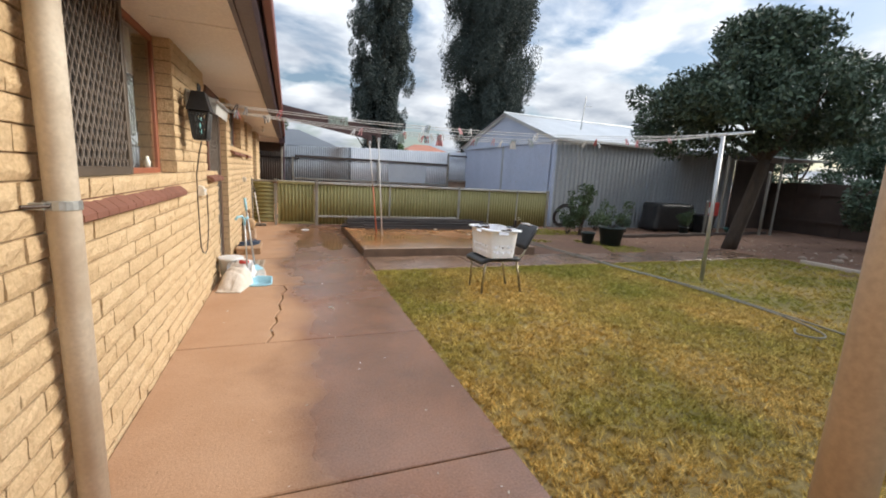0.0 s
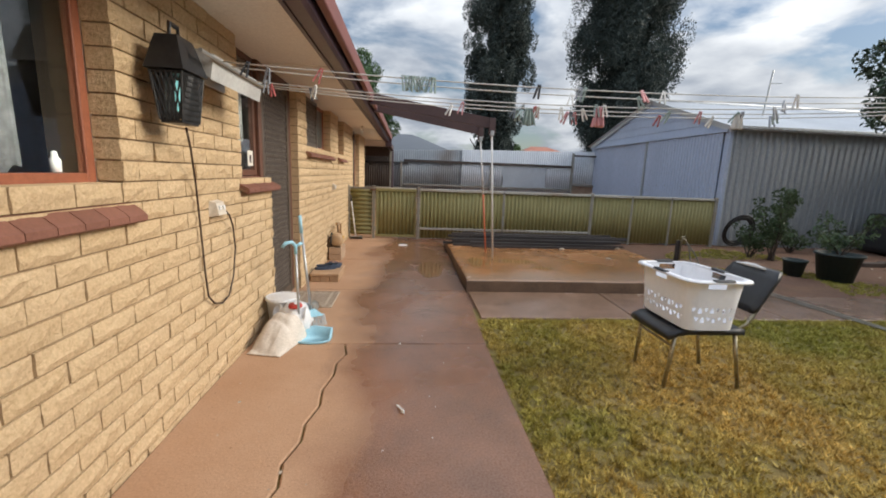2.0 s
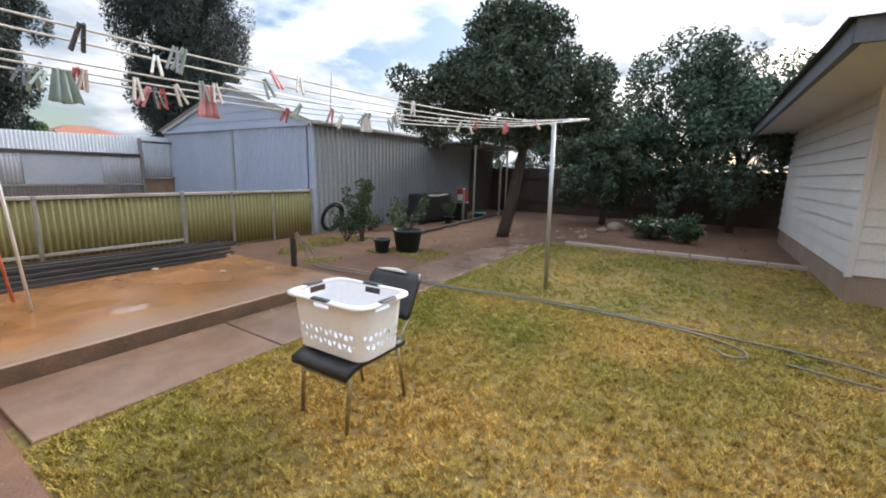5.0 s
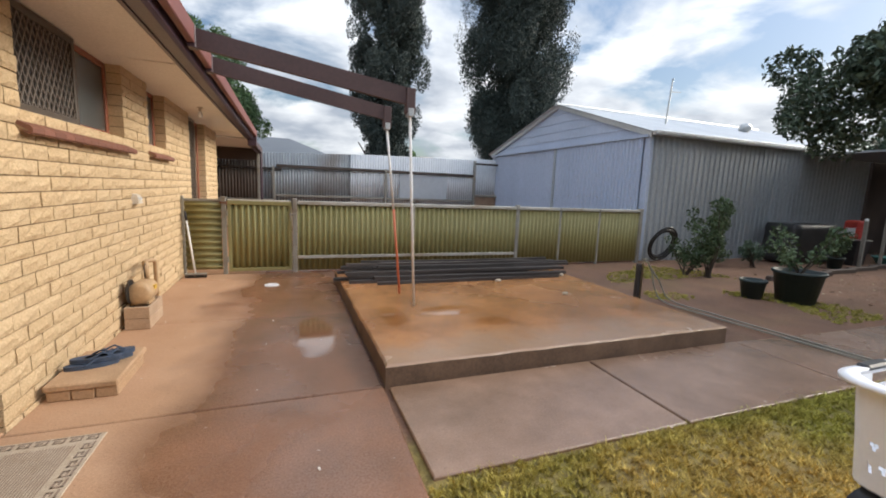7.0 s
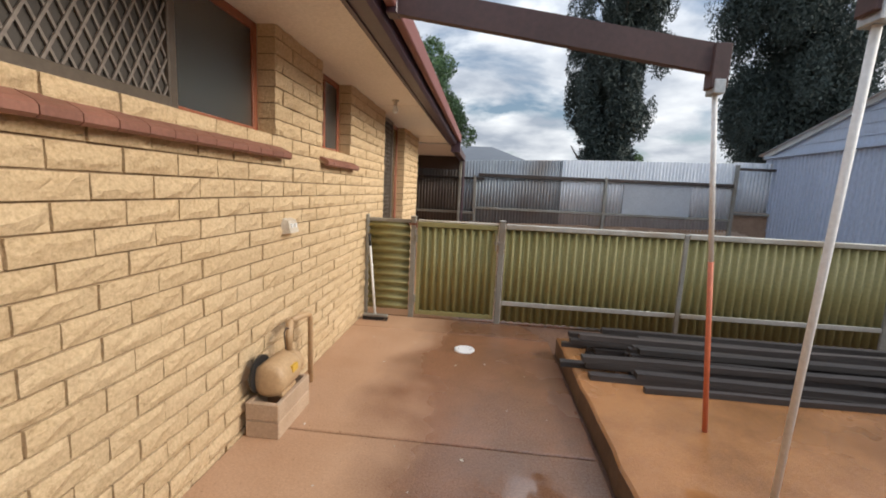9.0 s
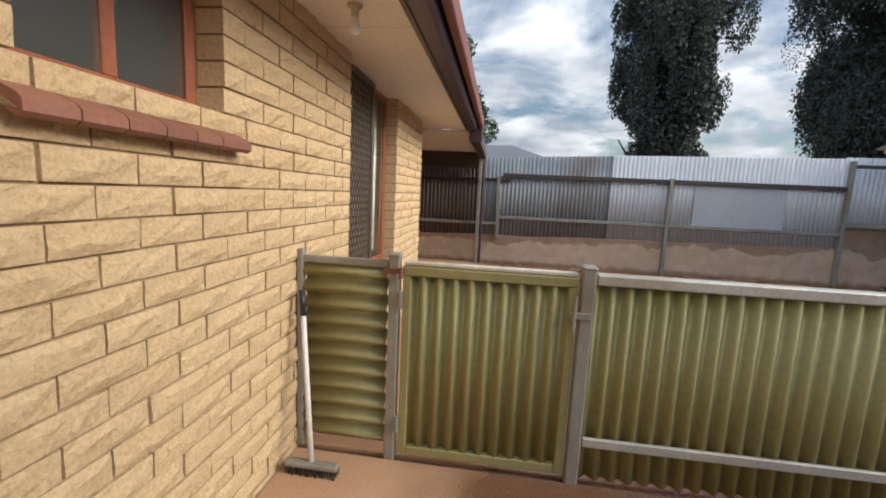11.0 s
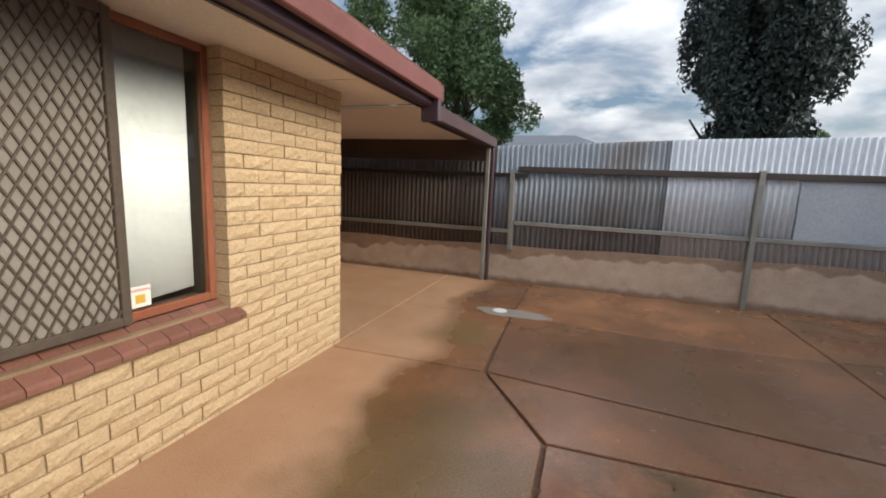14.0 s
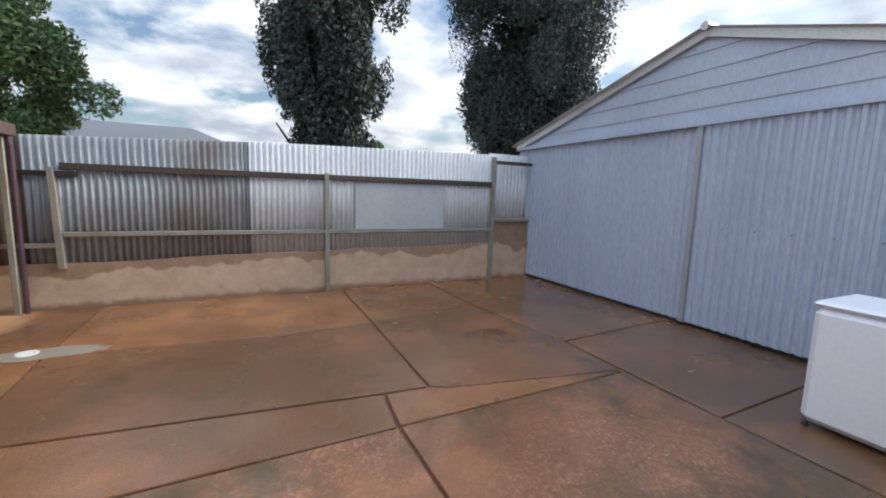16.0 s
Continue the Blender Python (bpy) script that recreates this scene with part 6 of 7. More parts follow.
def sack():
    """A half-full woven bag: a flat sewn hem on the ground, fat in the middle, its neck folded over."""
    sk = thing("grain_sack", (0.2, 5.15, 0), "half-full grey-white woven plastic sack slumped against the wall", "sack")
    hem_a, hem_b = Vector((0.05, 5.00, 0.0)), Vector((0.29, 4.955, 0.0))
    top_a, top_b = Vector((0.075, 5.36, 0.0)), Vector((0.385, 5.30, 0.0))
    nu, nv = 28, 30
    rows_top, rows_low = [], []
    for j in range(nv + 1):
        v = j / nv
        a, b = hem_a.lerp(top_a, v), hem_b.lerp(top_b, v)
        fat = 0.006 + 0.185 * math.sin(min(1.0, v * 1.12) * math.pi / 2) ** 1.15
        up, low = [], []
        for i in range(nu + 1):
            u = i / nu
            p = a.lerp(b, u)
            dome = max(0.0, 1 - abs(2 * u - 1) ** 3.2) ** 0.6
            fold = 0.012 * noise.noise(Vector((u * 5, v * 4, 1))) + 0.005 * noise.noise(Vector((u * 13, v * 9, 4))) - 0.014 * max(0.0, math.sin(v * 9 + u * 3)) ** 6
            up.append((p.x, p.y, 0.004 + max(0.0, fat * dome + fold * dome)))
            low.append((p.x, p.y, 0.0))
        rows_top.append(up)
        rows_low.append(low)
    back = [[(x, y + 0.02 * k, z * (1 - 0.16 * k * k)) for x, y, z in rows_top[-1]] for k in range(1, 3)]
    part("sack_body", Shape().rows(rows_top + back + [[(x, y + 0.03, 0.0) for x, y, z in rows_top[-1]]]), M_BAG, sk, "", True)
    part("sewn_hem", Shape().tube([hem_a.lerp(hem_b, q / 8) + Vector((0, 0, 0.006 + 0.003 * (q % 2))) for q in range(9)], 0.006, 6), M_BAG, sk, "folded and stitched hem", True)
    neck = [[(0.12 + 0.26 * i / 10, 5.345 - 0.04 * i / 10 + 0.035 * math.sin(i * 1.7) + 0.02 * j, 0.145 + 0.02 * j + 0.018 * math.sin(i * 2.3 + j)) for i in range(11)] for j in range(5)]
    part("folded_neck", Shape().rows(neck, thick=(0, 0.004, 0)), M_WHITE, sk, "crumpled white open neck", True)
    return sk


sack()
wrap = thing("shopping_bag", (0.22, 5.42, 0), "crumpled white plastic bag with a red lid in it", "bag")
bb = bmesh.new()
bmesh.ops.create_icosphere(bb, subdivisions=3, radius=1)
for v in bb.verts:
    v.co *= 1 + noise.noise(v.co * 3.3) * 0.22
    v.co = Vector((v.co.x * 0.13, v.co.y * 0.12, max(v.co.z, -0.7) * 0.155 + 0.108))
wsh = Shape()
bb.verts.ensure_lookup_table()
wsh.add([Vector((0.28, 5.42, 0)) + v.co for v in bb.verts], [tuple(v.index for v in f.verts) for f in bb.faces])
bb.free()
part("bag_skin", wsh, M_WHITE, wrap, smooth=True)
part("red_lid", Shape().lathe((0.29, 5.375, 0.228), [(0.052, 0), (0.055, 0.012), (0.045, 0.028), (0.01, 0.03)], 14), M_RED, wrap, "red plastic lid", True)
bu = thing("bucket", (0.14, 5.56, 0), "white plastic bucket standing by the wall", "bucket")
part("shell", Shape().lathe((0.14, 5.56, 0), [(0.10, 0.0), (0.125, 0.24), (0.132, 0.245), (0.132, 0.262), (0.118, 0.262), (0.094, 0.02)], 24), M_WHITE, bu, smooth=True)
part("bucket_rim", Shape().lathe((0.14, 5.56, 0.235), [(0.127, 0), (0.136, 0.004), (0.136, 0.02), (0.127, 0.024)], 24), M_WHITE, bu, smooth=True)
br = thing("broom", (0.38, 5.42, 0), "blue plastic lobby broom with a grey pole", "broom")
part("broom_pole", Shape().tube([(0.40, 5.43, 0.16), (0.32, 5.50, 0.80)], 0.011, 10), M_GALV, br, "grey metal pole", True)
part("pole_grip", Shape().tube([(0.32, 5.50, 0.80), (0.305, 5.515, 0.94)], 0.014, 10), M_BLUE, br, "blue plastic grip", True)
bhead = part("broom_head", Shape().add([(0.30, 5.33, 0.13), (0.49, 5.47, 0.13), (0.47, 5.50, 0.13), (0.28, 5.36, 0.13), (0.36, 5.39, 0.19), (0.43, 5.44, 0.19), (0.42, 5.46, 0.19), (0.35, 5.41, 0.19)], [(0, 3, 2, 1), (4, 5, 6, 7), (0, 1, 5, 4), (1, 2, 6, 5), (2, 3, 7, 6), (3, 0, 4, 7)]), M_BLUE, br)
bris = Shape()
rng_q = random.Random(6)
for i in range(90):
    s, q = rng_q.random(), rng_q.random()
    x, y = 0.29 + 0.19 * s + 0.01 * q, 5.345 + 0.14 * s + 0.0 + 0.02 * q
    bris.tube([(x, y, 0.135), (x + rng_q.uniform(0.0, 0.03), y - rng_q.uniform(0.0, 0.03), 0.045)], 0.0022, 3, False)
part("bristles", bris, M_GALV, bhead, "grey bristles")
dpn = thing("dustpan", (0.42, 5.28, 0), "pale blue long-handled dustpan on the path", "dustpan")
rim_d = [(0.105 * math.cos(radians(200 + 20 * k)) * 1.25, 0.105 * math.sin(radians(200 + 20 * k))) for k in range(8)]
pan_o = [(0.44 + 1.15 * x, 5.27 + y * 0.95) for x, y in [(0.125, 0.075), (0.0, 0.115), (-0.125, 0.075)] + rim_d]
pn = len(pan_o)
pan_i = [(0.44 + (x - 0.44) * 0.90, 5.27 + (y - 5.27) * 0.90) for x, y in pan_o]
pan_h = [0.018 if y < 5.24 else 0.075 for x, y in pan_o]
part("pan", Shape().add([(x, y, 0.003) for x, y in pan_o] + [(x, y, z) for (x, y), z in zip(pan_o, pan_h)] + [(x, y, z - 0.002) for (x, y), z in zip(pan_i, pan_h)] + [(x, y, 0.008) for x, y in pan_i],
     [tuple(range(pn))[::-1], tuple(range(3 * pn, 4 * pn))] + [(k * pn + i, k * pn + (i + 1) % pn, (k + 1) * pn + (i + 1) % pn, (k + 1) * pn + i) for k in range(3) for i in range(pn)]), M_BLUE, dpn, "", True)
part("pan_handle", Shape().tube([(0.33, 5.33, 0.09), (0.31, 5.35, 0.70)], 0.010, 10), M_GALV, dpn, "grey metal handle", True)
part("hook_grip", Shape().tube([(0.31, 5.35, 0.66), (0.31, 5.35, 0.72), (0.29, 5.33, 0.755), (0.25, 5.30, 0.75), (0.23, 5.285, 0.72)], 0.014, 10).tube([(0.31, 5.35, 0.72), (0.35, 5.38, 0.74)], 0.013, 8), M_BLUE, dpn, "blue hooked grip", True)
tin_cup = thing("metal_tin", (0.30, 5.86, 0), "small dull metal tin lying on its side", "tin")
part("tin_shell", Shape().lathe((0.30, 5.82, 0.055), [(0.052, 0), (0.055, 0.004), (0.055, 0.12), (0.048, 0.12), (0.046, 0.01)], 18, "y"), M_POST, tin_cup, smooth=True)

# ---- doormat, step, blocks, pump ----
mt = thing("doormat", (0.22, 6.29, 0), "pale rectangular doormat with a dark Greek-key border", "mat")
part("mat_base", Shape().box(0.03, 0.45, 6.04, 6.58, 0.0, 0.008, 0.002), surface("mat_weave", (0.42, 0.33, 0.24), (0.56, 0.46, 0.35), 20, 150, 0.95, bump=0.5), mt)
key = Shape()
M_KEY = plain("mat_pattern", (0.27, 0.20, 0.15), 0.9)


def key_unit(x, y, ux, uy, u):
    vx, vy = -uy, ux
    def seg(a0, b0, a1, b1):
        xs2 = sorted((x + ux * a0 * u + vx * b0 * u, x + ux * a1 * u + vx * b1 * u))
        ys2 = sorted((y + uy * a0 * u + vy * b0 * u, y + uy * a1 * u + vy * b1 * u))
        key.box(xs2[0], xs2[1], ys2[0], ys2[1], 0.0075, 0.0095)
    seg(0, 0, 5, 0.8); seg(0, 0, 0.8, 4); seg(0, 3.2, 4, 4); seg(3.2, 1.6, 4, 4); seg(1.7, 1.6, 4, 2.4)


for i in range(6):
    key_unit(0.05 + i * 0.064, 6.05, 1, 0, 0.011)
    key_unit(0.43 - i * 0.064, 6.57, -1, 0, 0.011)
for i in range(6):
    key_unit(0.435, 6.12 + i * 0.066, 0, 1, 0.011)
    key_unit(0.045, 6.50 - i * 0.066, 0, -1, 0.011)
part("mat_pattern", key, M_KEY, mt, "dark Greek-key border")
ribs = Shape()
for i in range(22):
    ribs.box(0.115 + i * 0.0115, 0.119 + i * 0.0115, 6.13, 6.49, 0.0075, 0.010)
part("mat_ribs", ribs, M_KEY, mt)
stp = thing("paving_step", (0.2, 7.25, 0), "rough sandstone-coloured paver lying as a low step", "paver")
part("paver_top", Shape().box(0.03, 0.37, 6.98, 7.50, 0.06, 0.10, 0.008), M_PAVER, stp)
for i in range(3):
    part("paver_base", Shape().box(0.04 + i * 0.11, 0.146 + i * 0.11, 6.99, 7.45, 0.0, 0.058, 0.006), M_PAVER, stp)


def sandal(at, turn, label):
    sd = thing("sandal", (0, 0, 0), label, "sandal", "sandals on the step")
    out = []
    for i in range(24):
        a = i * math.tau / 24
        w = 0.046 + 0.008 * math.cos(a)
        out.append((0.13 * math.cos(a), w * math.sin(a)))
    sole = part("sole", Shape().prism(out, 0, 0.026), M_NAVY, sd, "navy rubber sole")
    part("strap", Shape().tube([(0.075, 0.0, 0.026), (0.03, -0.03, 0.055), (-0.03, -0.05, 0.026)], 0.006, 6).tube([(0.075, 0.0, 0.026), (0.03, 0.03, 0.055), (-0.03, 0.05, 0.026)], 0.006, 6), M_NAVY, sole)
    sd.matrix_basis = Matrix.Translation(at) @ pose(0, 0, 0, 0, 0, turn)
    return sd


sandal((0.17, 7.22, 0.10), 20, "navy rubber thong sandal on the step")
sandal((0.22, 7.30, 0.10), 28, "navy rubber thong sandal on the step")
sandal((0.19, 7.24, 0.128), 10, "navy rubber thong sandal lying on another one")
sandal((0.24, 7.29, 0.128), 35, "navy rubber thong sandal lying on another one")
for z in (0.0, 0.095):
    blk = thing("concrete_block", (0.12, 8.34, z), "tan hollow concrete block, one of two stacked", "block", "blocks under the pump")
    sh = Shape().box(0.03, 0.055, 8.20, 8.57, z, z + 0.092, 0.004).box(0.185, 0.21, 8.20, 8.57, z, z + 0.092, 0.004)
    for ya in (8.20, 8.372, 8.545):
        sh.box(0.053, 0.187, ya, ya + 0.025, z, z + 0.092, 0.003)
    part("block_shell", sh, M_BLOCK, blk)
    part("block_face", Shape().box(0.034, 0.206, 8.196, 8.204, z + 0.003, z + 0.089), M_BLOCK, blk)
pm = thing("water_pump", (0.13, 8.36, 0.19), "tan-painted cylindrical water pump on two blocks", "pump")
drum = part("motor_drum", Shape().lathe((0.125, 8.24, 0.285), [(0.06, 0), (0.088, 0.012), (0.092, 0.03), (0.092, 0.20), (0.085, 0.215), (0.05, 0.22)], 24, "y"), M_TAN, pm, "tan drum", True)
part("pump_foot", Shape().box(0.06, 0.19, 8.28, 8.44, 0.187, 0.21, 0.004), M_TAN, pm)
part("pump_head", Shape().lathe((0.125, 8.46, 0.285), [(0.07, 0), (0.075, 0.02), (0.075, 0.06), (0.04, 0.08)], 16, "y"), M_TAN, pm, "", True)
part("back_guard", Shape().lathe((0.05, 8.30, 0.30), [(0.10, 0), (0.10, 0.012)], 20, "x"), M_BLACK, pm, "dark rubber guard")
part("rating_plate", Shape().box(0.195, 0.2185, 8.34, 8.40, 0.30, 0.335), M_YELLOW, drum, "yellow rating plate")
part("outlet_pipe", Shape().tube([(0.12, 8.50, 0.36), (0.12, 8.50, 0.47), (0.11, 8.53, 0.50), (0.09, 8.57, 0.50), (0.09, 8.58, 0.46)], 0.02, 10), M_TAN, pm, "", True)
part("riser_pipe", Shape().tube([(0.10, 8.84, 0.0), (0.10, 8.84, 0.44), (0.10, 8.82, 0.47), (0.10, 8.75, 0.485), (0.09, 8.60, 0.50)], 0.018, 10), M_TAN, pm, "", True)
part("hook", Shape().tube([(0.12, 8.46, 0.38), (0.12, 8.44, 0.48), (0.12, 8.47, 0.50), (0.12, 8.50, 0.48), (0.12, 8.49, 0.46)], 0.005, 6), M_CORD, pm, "", True)

# ---- drains, yard broom, soffit lamp ----
for x, y in ((1.09, 9.62), (1.15, 15.10)):
    dr = thing("drain_cover", (x, y, 0), "round white plastic drain cover flush in the concrete", "drain cover", "drain covers")
    cov = part("cover", Shape().lathe((x, y, 0), [(0.085, 0), (0.085, 0.006), (0.075, 0.009), (0.06, 0.007)], 28), M_WHITE, dr, smooth=True)
    part("lid_screw", Shape().lathe((x + 0.05, y, 0.006), [(0.006, 0), (0.005, 0.003)], 8).lathe((x - 0.05, y, 0.006), [(0.006, 0), (0.005, 0.003)], 8), M_BLACK, cov)
rng_d = random.Random(2)
pt = [(1.30 + (0.42 + rng_d.uniform(-0.05, 0.05)) * math.cos(a * math.tau / 18), 15.06 + (0.16 + rng_d.uniform(-0.02, 0.02)) * math.sin(a * math.tau / 18)) for a in range(18)]
solid("trim_cement_patch", Shape().prism(pt, -0.01, 0.003), surface("cement_patch", (0.24, 0.21, 0.17), (0.34, 0.30, 0.25), 6, 70, 0.5, bump=0.2), "grey cement patch round the drain", "patch", kind="structure")
yb = thing("yard_broom", (0.18, 10.22, 0), "yard broom with a white pole leaning by the gate", "broom")
part("broom_pole", Shape().tube([(0.17, 10.22, 0.05), (0.075, 10.33, 0.72)], 0.0125, 10), M_WHITEPAINT, yb, "white pole", True)
part("pole_sleeve", Shape().tube([(0.075, 10.33, 0.72), (0.058, 10.35, 0.84)], 0.014, 10), M_VINYL, yb, "black sleeve", True)
yhead = part("broom_head", Shape().box(0.05, 0.30, 10.19, 10.24, 0.035, 0.06, 0.006), M_POST, yb)
ybs = Shape()
for i in range(26):
    for j in range(3):
        ybs.tube([(0.055 + i * 0.0096, 10.195 + j * 0.02, 0.036), (0.055 + i * 0.0096 + rng_q.uniform(-0.006, 0.006), 10.195 + j * 0.02 + rng_q.uniform(-0.006, 0.006), 0.0)], 0.003, 3, False)
part("bristles", ybs, M_BLACK, yhead)
sl = thing("soffit_lamp", (0.26, 10.45, TOP), "bare bulb in a cream lamp holder under the soffit", "lamp")
part("lamp_holder", Shape().lathe((0.26, 10.45, TOP - 0.002), [(0.035, 0), (0.035, -0.008), (0.018, -0.014), (0.018, -0.05)], 14), M_PVC, sl, smooth=True)
part("bulb", Shape().lathe((0.26, 10.45, TOP - 0.05), [(0.013, 0), (0.02, -0.02), (0.028, -0.045), (0.024, -0.068), (0.008, -0.08)], 14), M_WHITE, sl, smooth=True)

# ---- garden tap and hose ----
gt = thing("garden_tap", (5.30, 8.09, 0), "garden tap on a dark stake with a hose on it", "tap")
part("stake", Shape().box(5.275, 5.325, 8.065, 8.115, -0.02, 0.44, 0.006), M_TIMBER, gt)
part("riser", Shape().tube([(5.34, 8.07, 0), (5.34, 8.07, 0.45), (5.36, 8.04, 0.47), (5.38, 8.02, 0.45)], 0.012, 8), M_BRASS, gt, "", True)
part("tap_handle", Shape().tube([(5.31, 8.06, 0.50), (5.39, 8.06, 0.50)], 0.008, 6).tube([(5.35, 8.06, 0.46), (5.35, 8.06, 0.50)], 0.007, 6), M_BRASS, gt)


def hose(pts, label):
    v = [Vector(p) for p in pts]
    out = []
    for i in range(len(v) - 1):
        p0, p1, p2, p3 = v[max(i - 1, 0)], v[i], v[i + 1], v[min(i + 2, len(v) - 1)]
        for k in range(8):
            s = k / 8
            out.append(0.5 * ((2 * p1) + (p2 - p0) * s + (2 * p0 - 5 * p1 + 4 * p2 - p3) * s * s + (3 * p1 - p0 - 3 * p2 + p3) * s ** 3))
    out.append(v[-1])
    return solid("garden_hose", Shape().tube(out, 0.009, 8), M_HOSE, label, "hose", smooth=True)


hose([(5.38, 8.02, 0.44), (5.42, 8.0, 0.35), (5.46, 7.97, 0.15), (5.50, 7.85, 0.012), (5.50, 7.3, 0.012), (5.55, 6.8, 0.012), (5.62, 6.0, 0.014), (5.70, 5.3, 0.014), (5.77, 4.75, 0.014), (5.80, 4.08, 0.014), (5.78, 3.5, 0.014), (5.70, 2.95, 0.014), (5.52, 2.60, 0.014), (5.34, 2.55, 0.014), (5.26, 2.68, 0.014), (5.40, 2.78, 0.014)], "grey-green garden hose running over the path and lawn")
hose([(5.39, 8.03, 0.43), (5.52, 7.98, 0.25), (5.60, 7.85, 0.03), (5.63, 7.3, 0.012), (5.66, 6.7, 0.012), (5.70, 6.0, 0.014), (5.74, 5.4, 0.014), (5.84, 4.7, 0.014), (5.88, 4.0, 0.014), (5.82, 3.3, 0.014), (5.76, 2.7, 0.014), (5.70, 2.2, 0.014), (5.56, 1.75, 0.014), (5.38, 1.62, 0.014), (5.24, 1.8, 0.014), (5.36, 2.3, 0.014)], "second garden hose lying beside the first")

# ---- white goods ----
wm = thing("washing_machine", (6.68, 11.38, 0), "white enamel washing machine standing on the concrete", "washing machine")
part("cabinet", Shape().box(6.40, 7.00, 11.09, 11.70, 0.03, 0.845, 0.045), M_ENAMEL, wm)
part("top_panel", Shape().box(6.395, 7.005, 11.085, 11.705, 0.846, 0.885, 0.018), M_ENAMEL, wm, "slightly proud white top")
for x in (6.43, 6.93):
    for y in (11.15, 11.66):
        part("foot", Shape().lathe((x, y, 0), [(0.02, 0), (0.022, 0.012), (0.012, 0.03)], 10), M_BLACK, wm)
part("hose_port", Shape().lathe((6.66, 11.712, 0.45), [(0.035, 0), (0.03, 0.02), (0.02, 0.022)], 14, "y"), M_WHITE, wm)

# ---- white house next door ----
wh = thing("white_house", (8.2, 1.22, 0), "white weatherboard house with a verandah and grey roof", "house")
HX0, HX1, HY, HZ = 8.1, 13.8, 1.42, 2.52
part("plinth", Shape().box(HX0 + 0.02, HX1, -9, HY - 0.02, -0.05, 0.34), M_PLINTH, wh, "brown base below the boards")
part("wall_core", Shape().box(HX0 + 0.04, HX1, -9, HY - 0.04, 0.3, HZ), M_BOARD, wh)
for i in range(11):
    z0 = 0.33 + i * 0.2
    z1 = z0 + 0.2
    part("weatherboard", Shape().add([(HX0, HY + 0.012, z0), (HX1, HY + 0.012, z0), (HX1, HY - 0.012, z1), (HX0, HY - 0.012, z1), (HX0, HY - 0.03, z0), (HX1, HY - 0.03, z0)], [(0, 3, 2, 1), (0, 1, 5, 4)]), M_BOARD, wh, "white board")
    part("weatherboard", Shape().add([(HX0 - 0.012, HY, z0), (HX0 - 0.012, -9, z0), (HX0 + 0.012, -9, z1), (HX0 + 0.012, HY, z1), (HX0 + 0.03, HY, z0), (HX0 + 0.03, -9, z0)], [(0, 1, 2, 3), (0, 4, 5, 1)]), M_BOARD, wh, "white board")
part("corner_trim", Shape().box(HX0 - 0.02, HX0 + 0.05, HY - 0.05, HY + 0.02, 0.3, HZ, 0.004), M_BOARD, wh)
part("soffit", Shape().box(5.95, HX1 + 0.5, -9, 2.10, 2.50, 2.53), M_BOARD, wh)
part("eave_fascia", Shape().box(5.92, HX1 + 0.6, 2.10, 2.16, 2.48, 2.66).box(5.90, 5.95, -9, 2.16, 2.48, 2.66), M_GREYROOF, wh, "grey eave edge")
part("roof", Shape().add([(5.85, 2.22, 2.66), (HX1 + 0.7, 2.22, 2.66), (HX1 + 0.7, -9, 2.66), (5.85, -9, 2.66), (9.5, -1.2, 4.2), (HX1 - 1, -1.2, 4.2), (HX1 - 1, -9, 4.2), (9.5, -9, 4.2)], [(0, 4, 5, 1), (0, 3, 7, 4), (4, 7, 6, 5), (1, 5, 6, 2)]), M_GREYROOF, wh, "blue-grey metal roof")
for yy in (-1.5, -5):
    part("verandah_post", Shape().box(6.05, 6.13, yy - 0.04, yy + 0.04, -0.02, 2.5, 0.005), M_BOARD, wh)

# ---- back fence and neighbours ----
bf = thing("fence_back", (17.2, 0, 0), "dark brown board fence along the garden's end", "fence", kind="structure")
for i in range(44):
    y0 = -4 + i * 0.36
    part("board", Shape().box(17.2 + (0.012 if i % 2 else 0), 17.23 + (0.012 if i % 2 else 0), y0, y0 + 0.362, -0.02, 1.66 + 0.02 * ((i * 7) % 3), 0.003), M_DARKFENCE, bf)
part("rail", Shape().box(17.15, 17.2, -4, 11.9, 0.4, 0.48).box(17.15, 17.2, -4, 11.9, 1.3, 1.38), M_DARKFENCE, bf)
lean = thing("lean_to", (15.2, 8.6, 0), "dark open lean-to beside the shed", "shelter", kind="structure")
part("lean_roof", Shape().box(12.6, 17.2, 8.9, 10.5, 2.36, 2.40), M_SHEDSIDE, lean)
part("lean_back", Shape().box(15.3, 17.2, 10.52, 10.6, 0, 2.4), M_DARKFENCE, lean)
for x in (12.7, 15.1):
    part("lean_post", Shape().box(x - 0.025, x + 0.025, 8.96, 9.01, -0.02, 2.36, 0.005), M_POST, lean)
NB = [(-9, 3.6, 24.0, 3.5, M_GREYROOF, "low grey-roofed house beyond the tin fence"), (11, 17, 40, 4.3, M_REDROOF, "distant red-roofed house beyond the fence"), (17.5, 27, 44, 4.1, M_REDROOF, "distant red-roofed house beyond the fence"), (24, 33, 24, 5.0, M_GREYROOF, "grey-roofed house beyond the shed")]
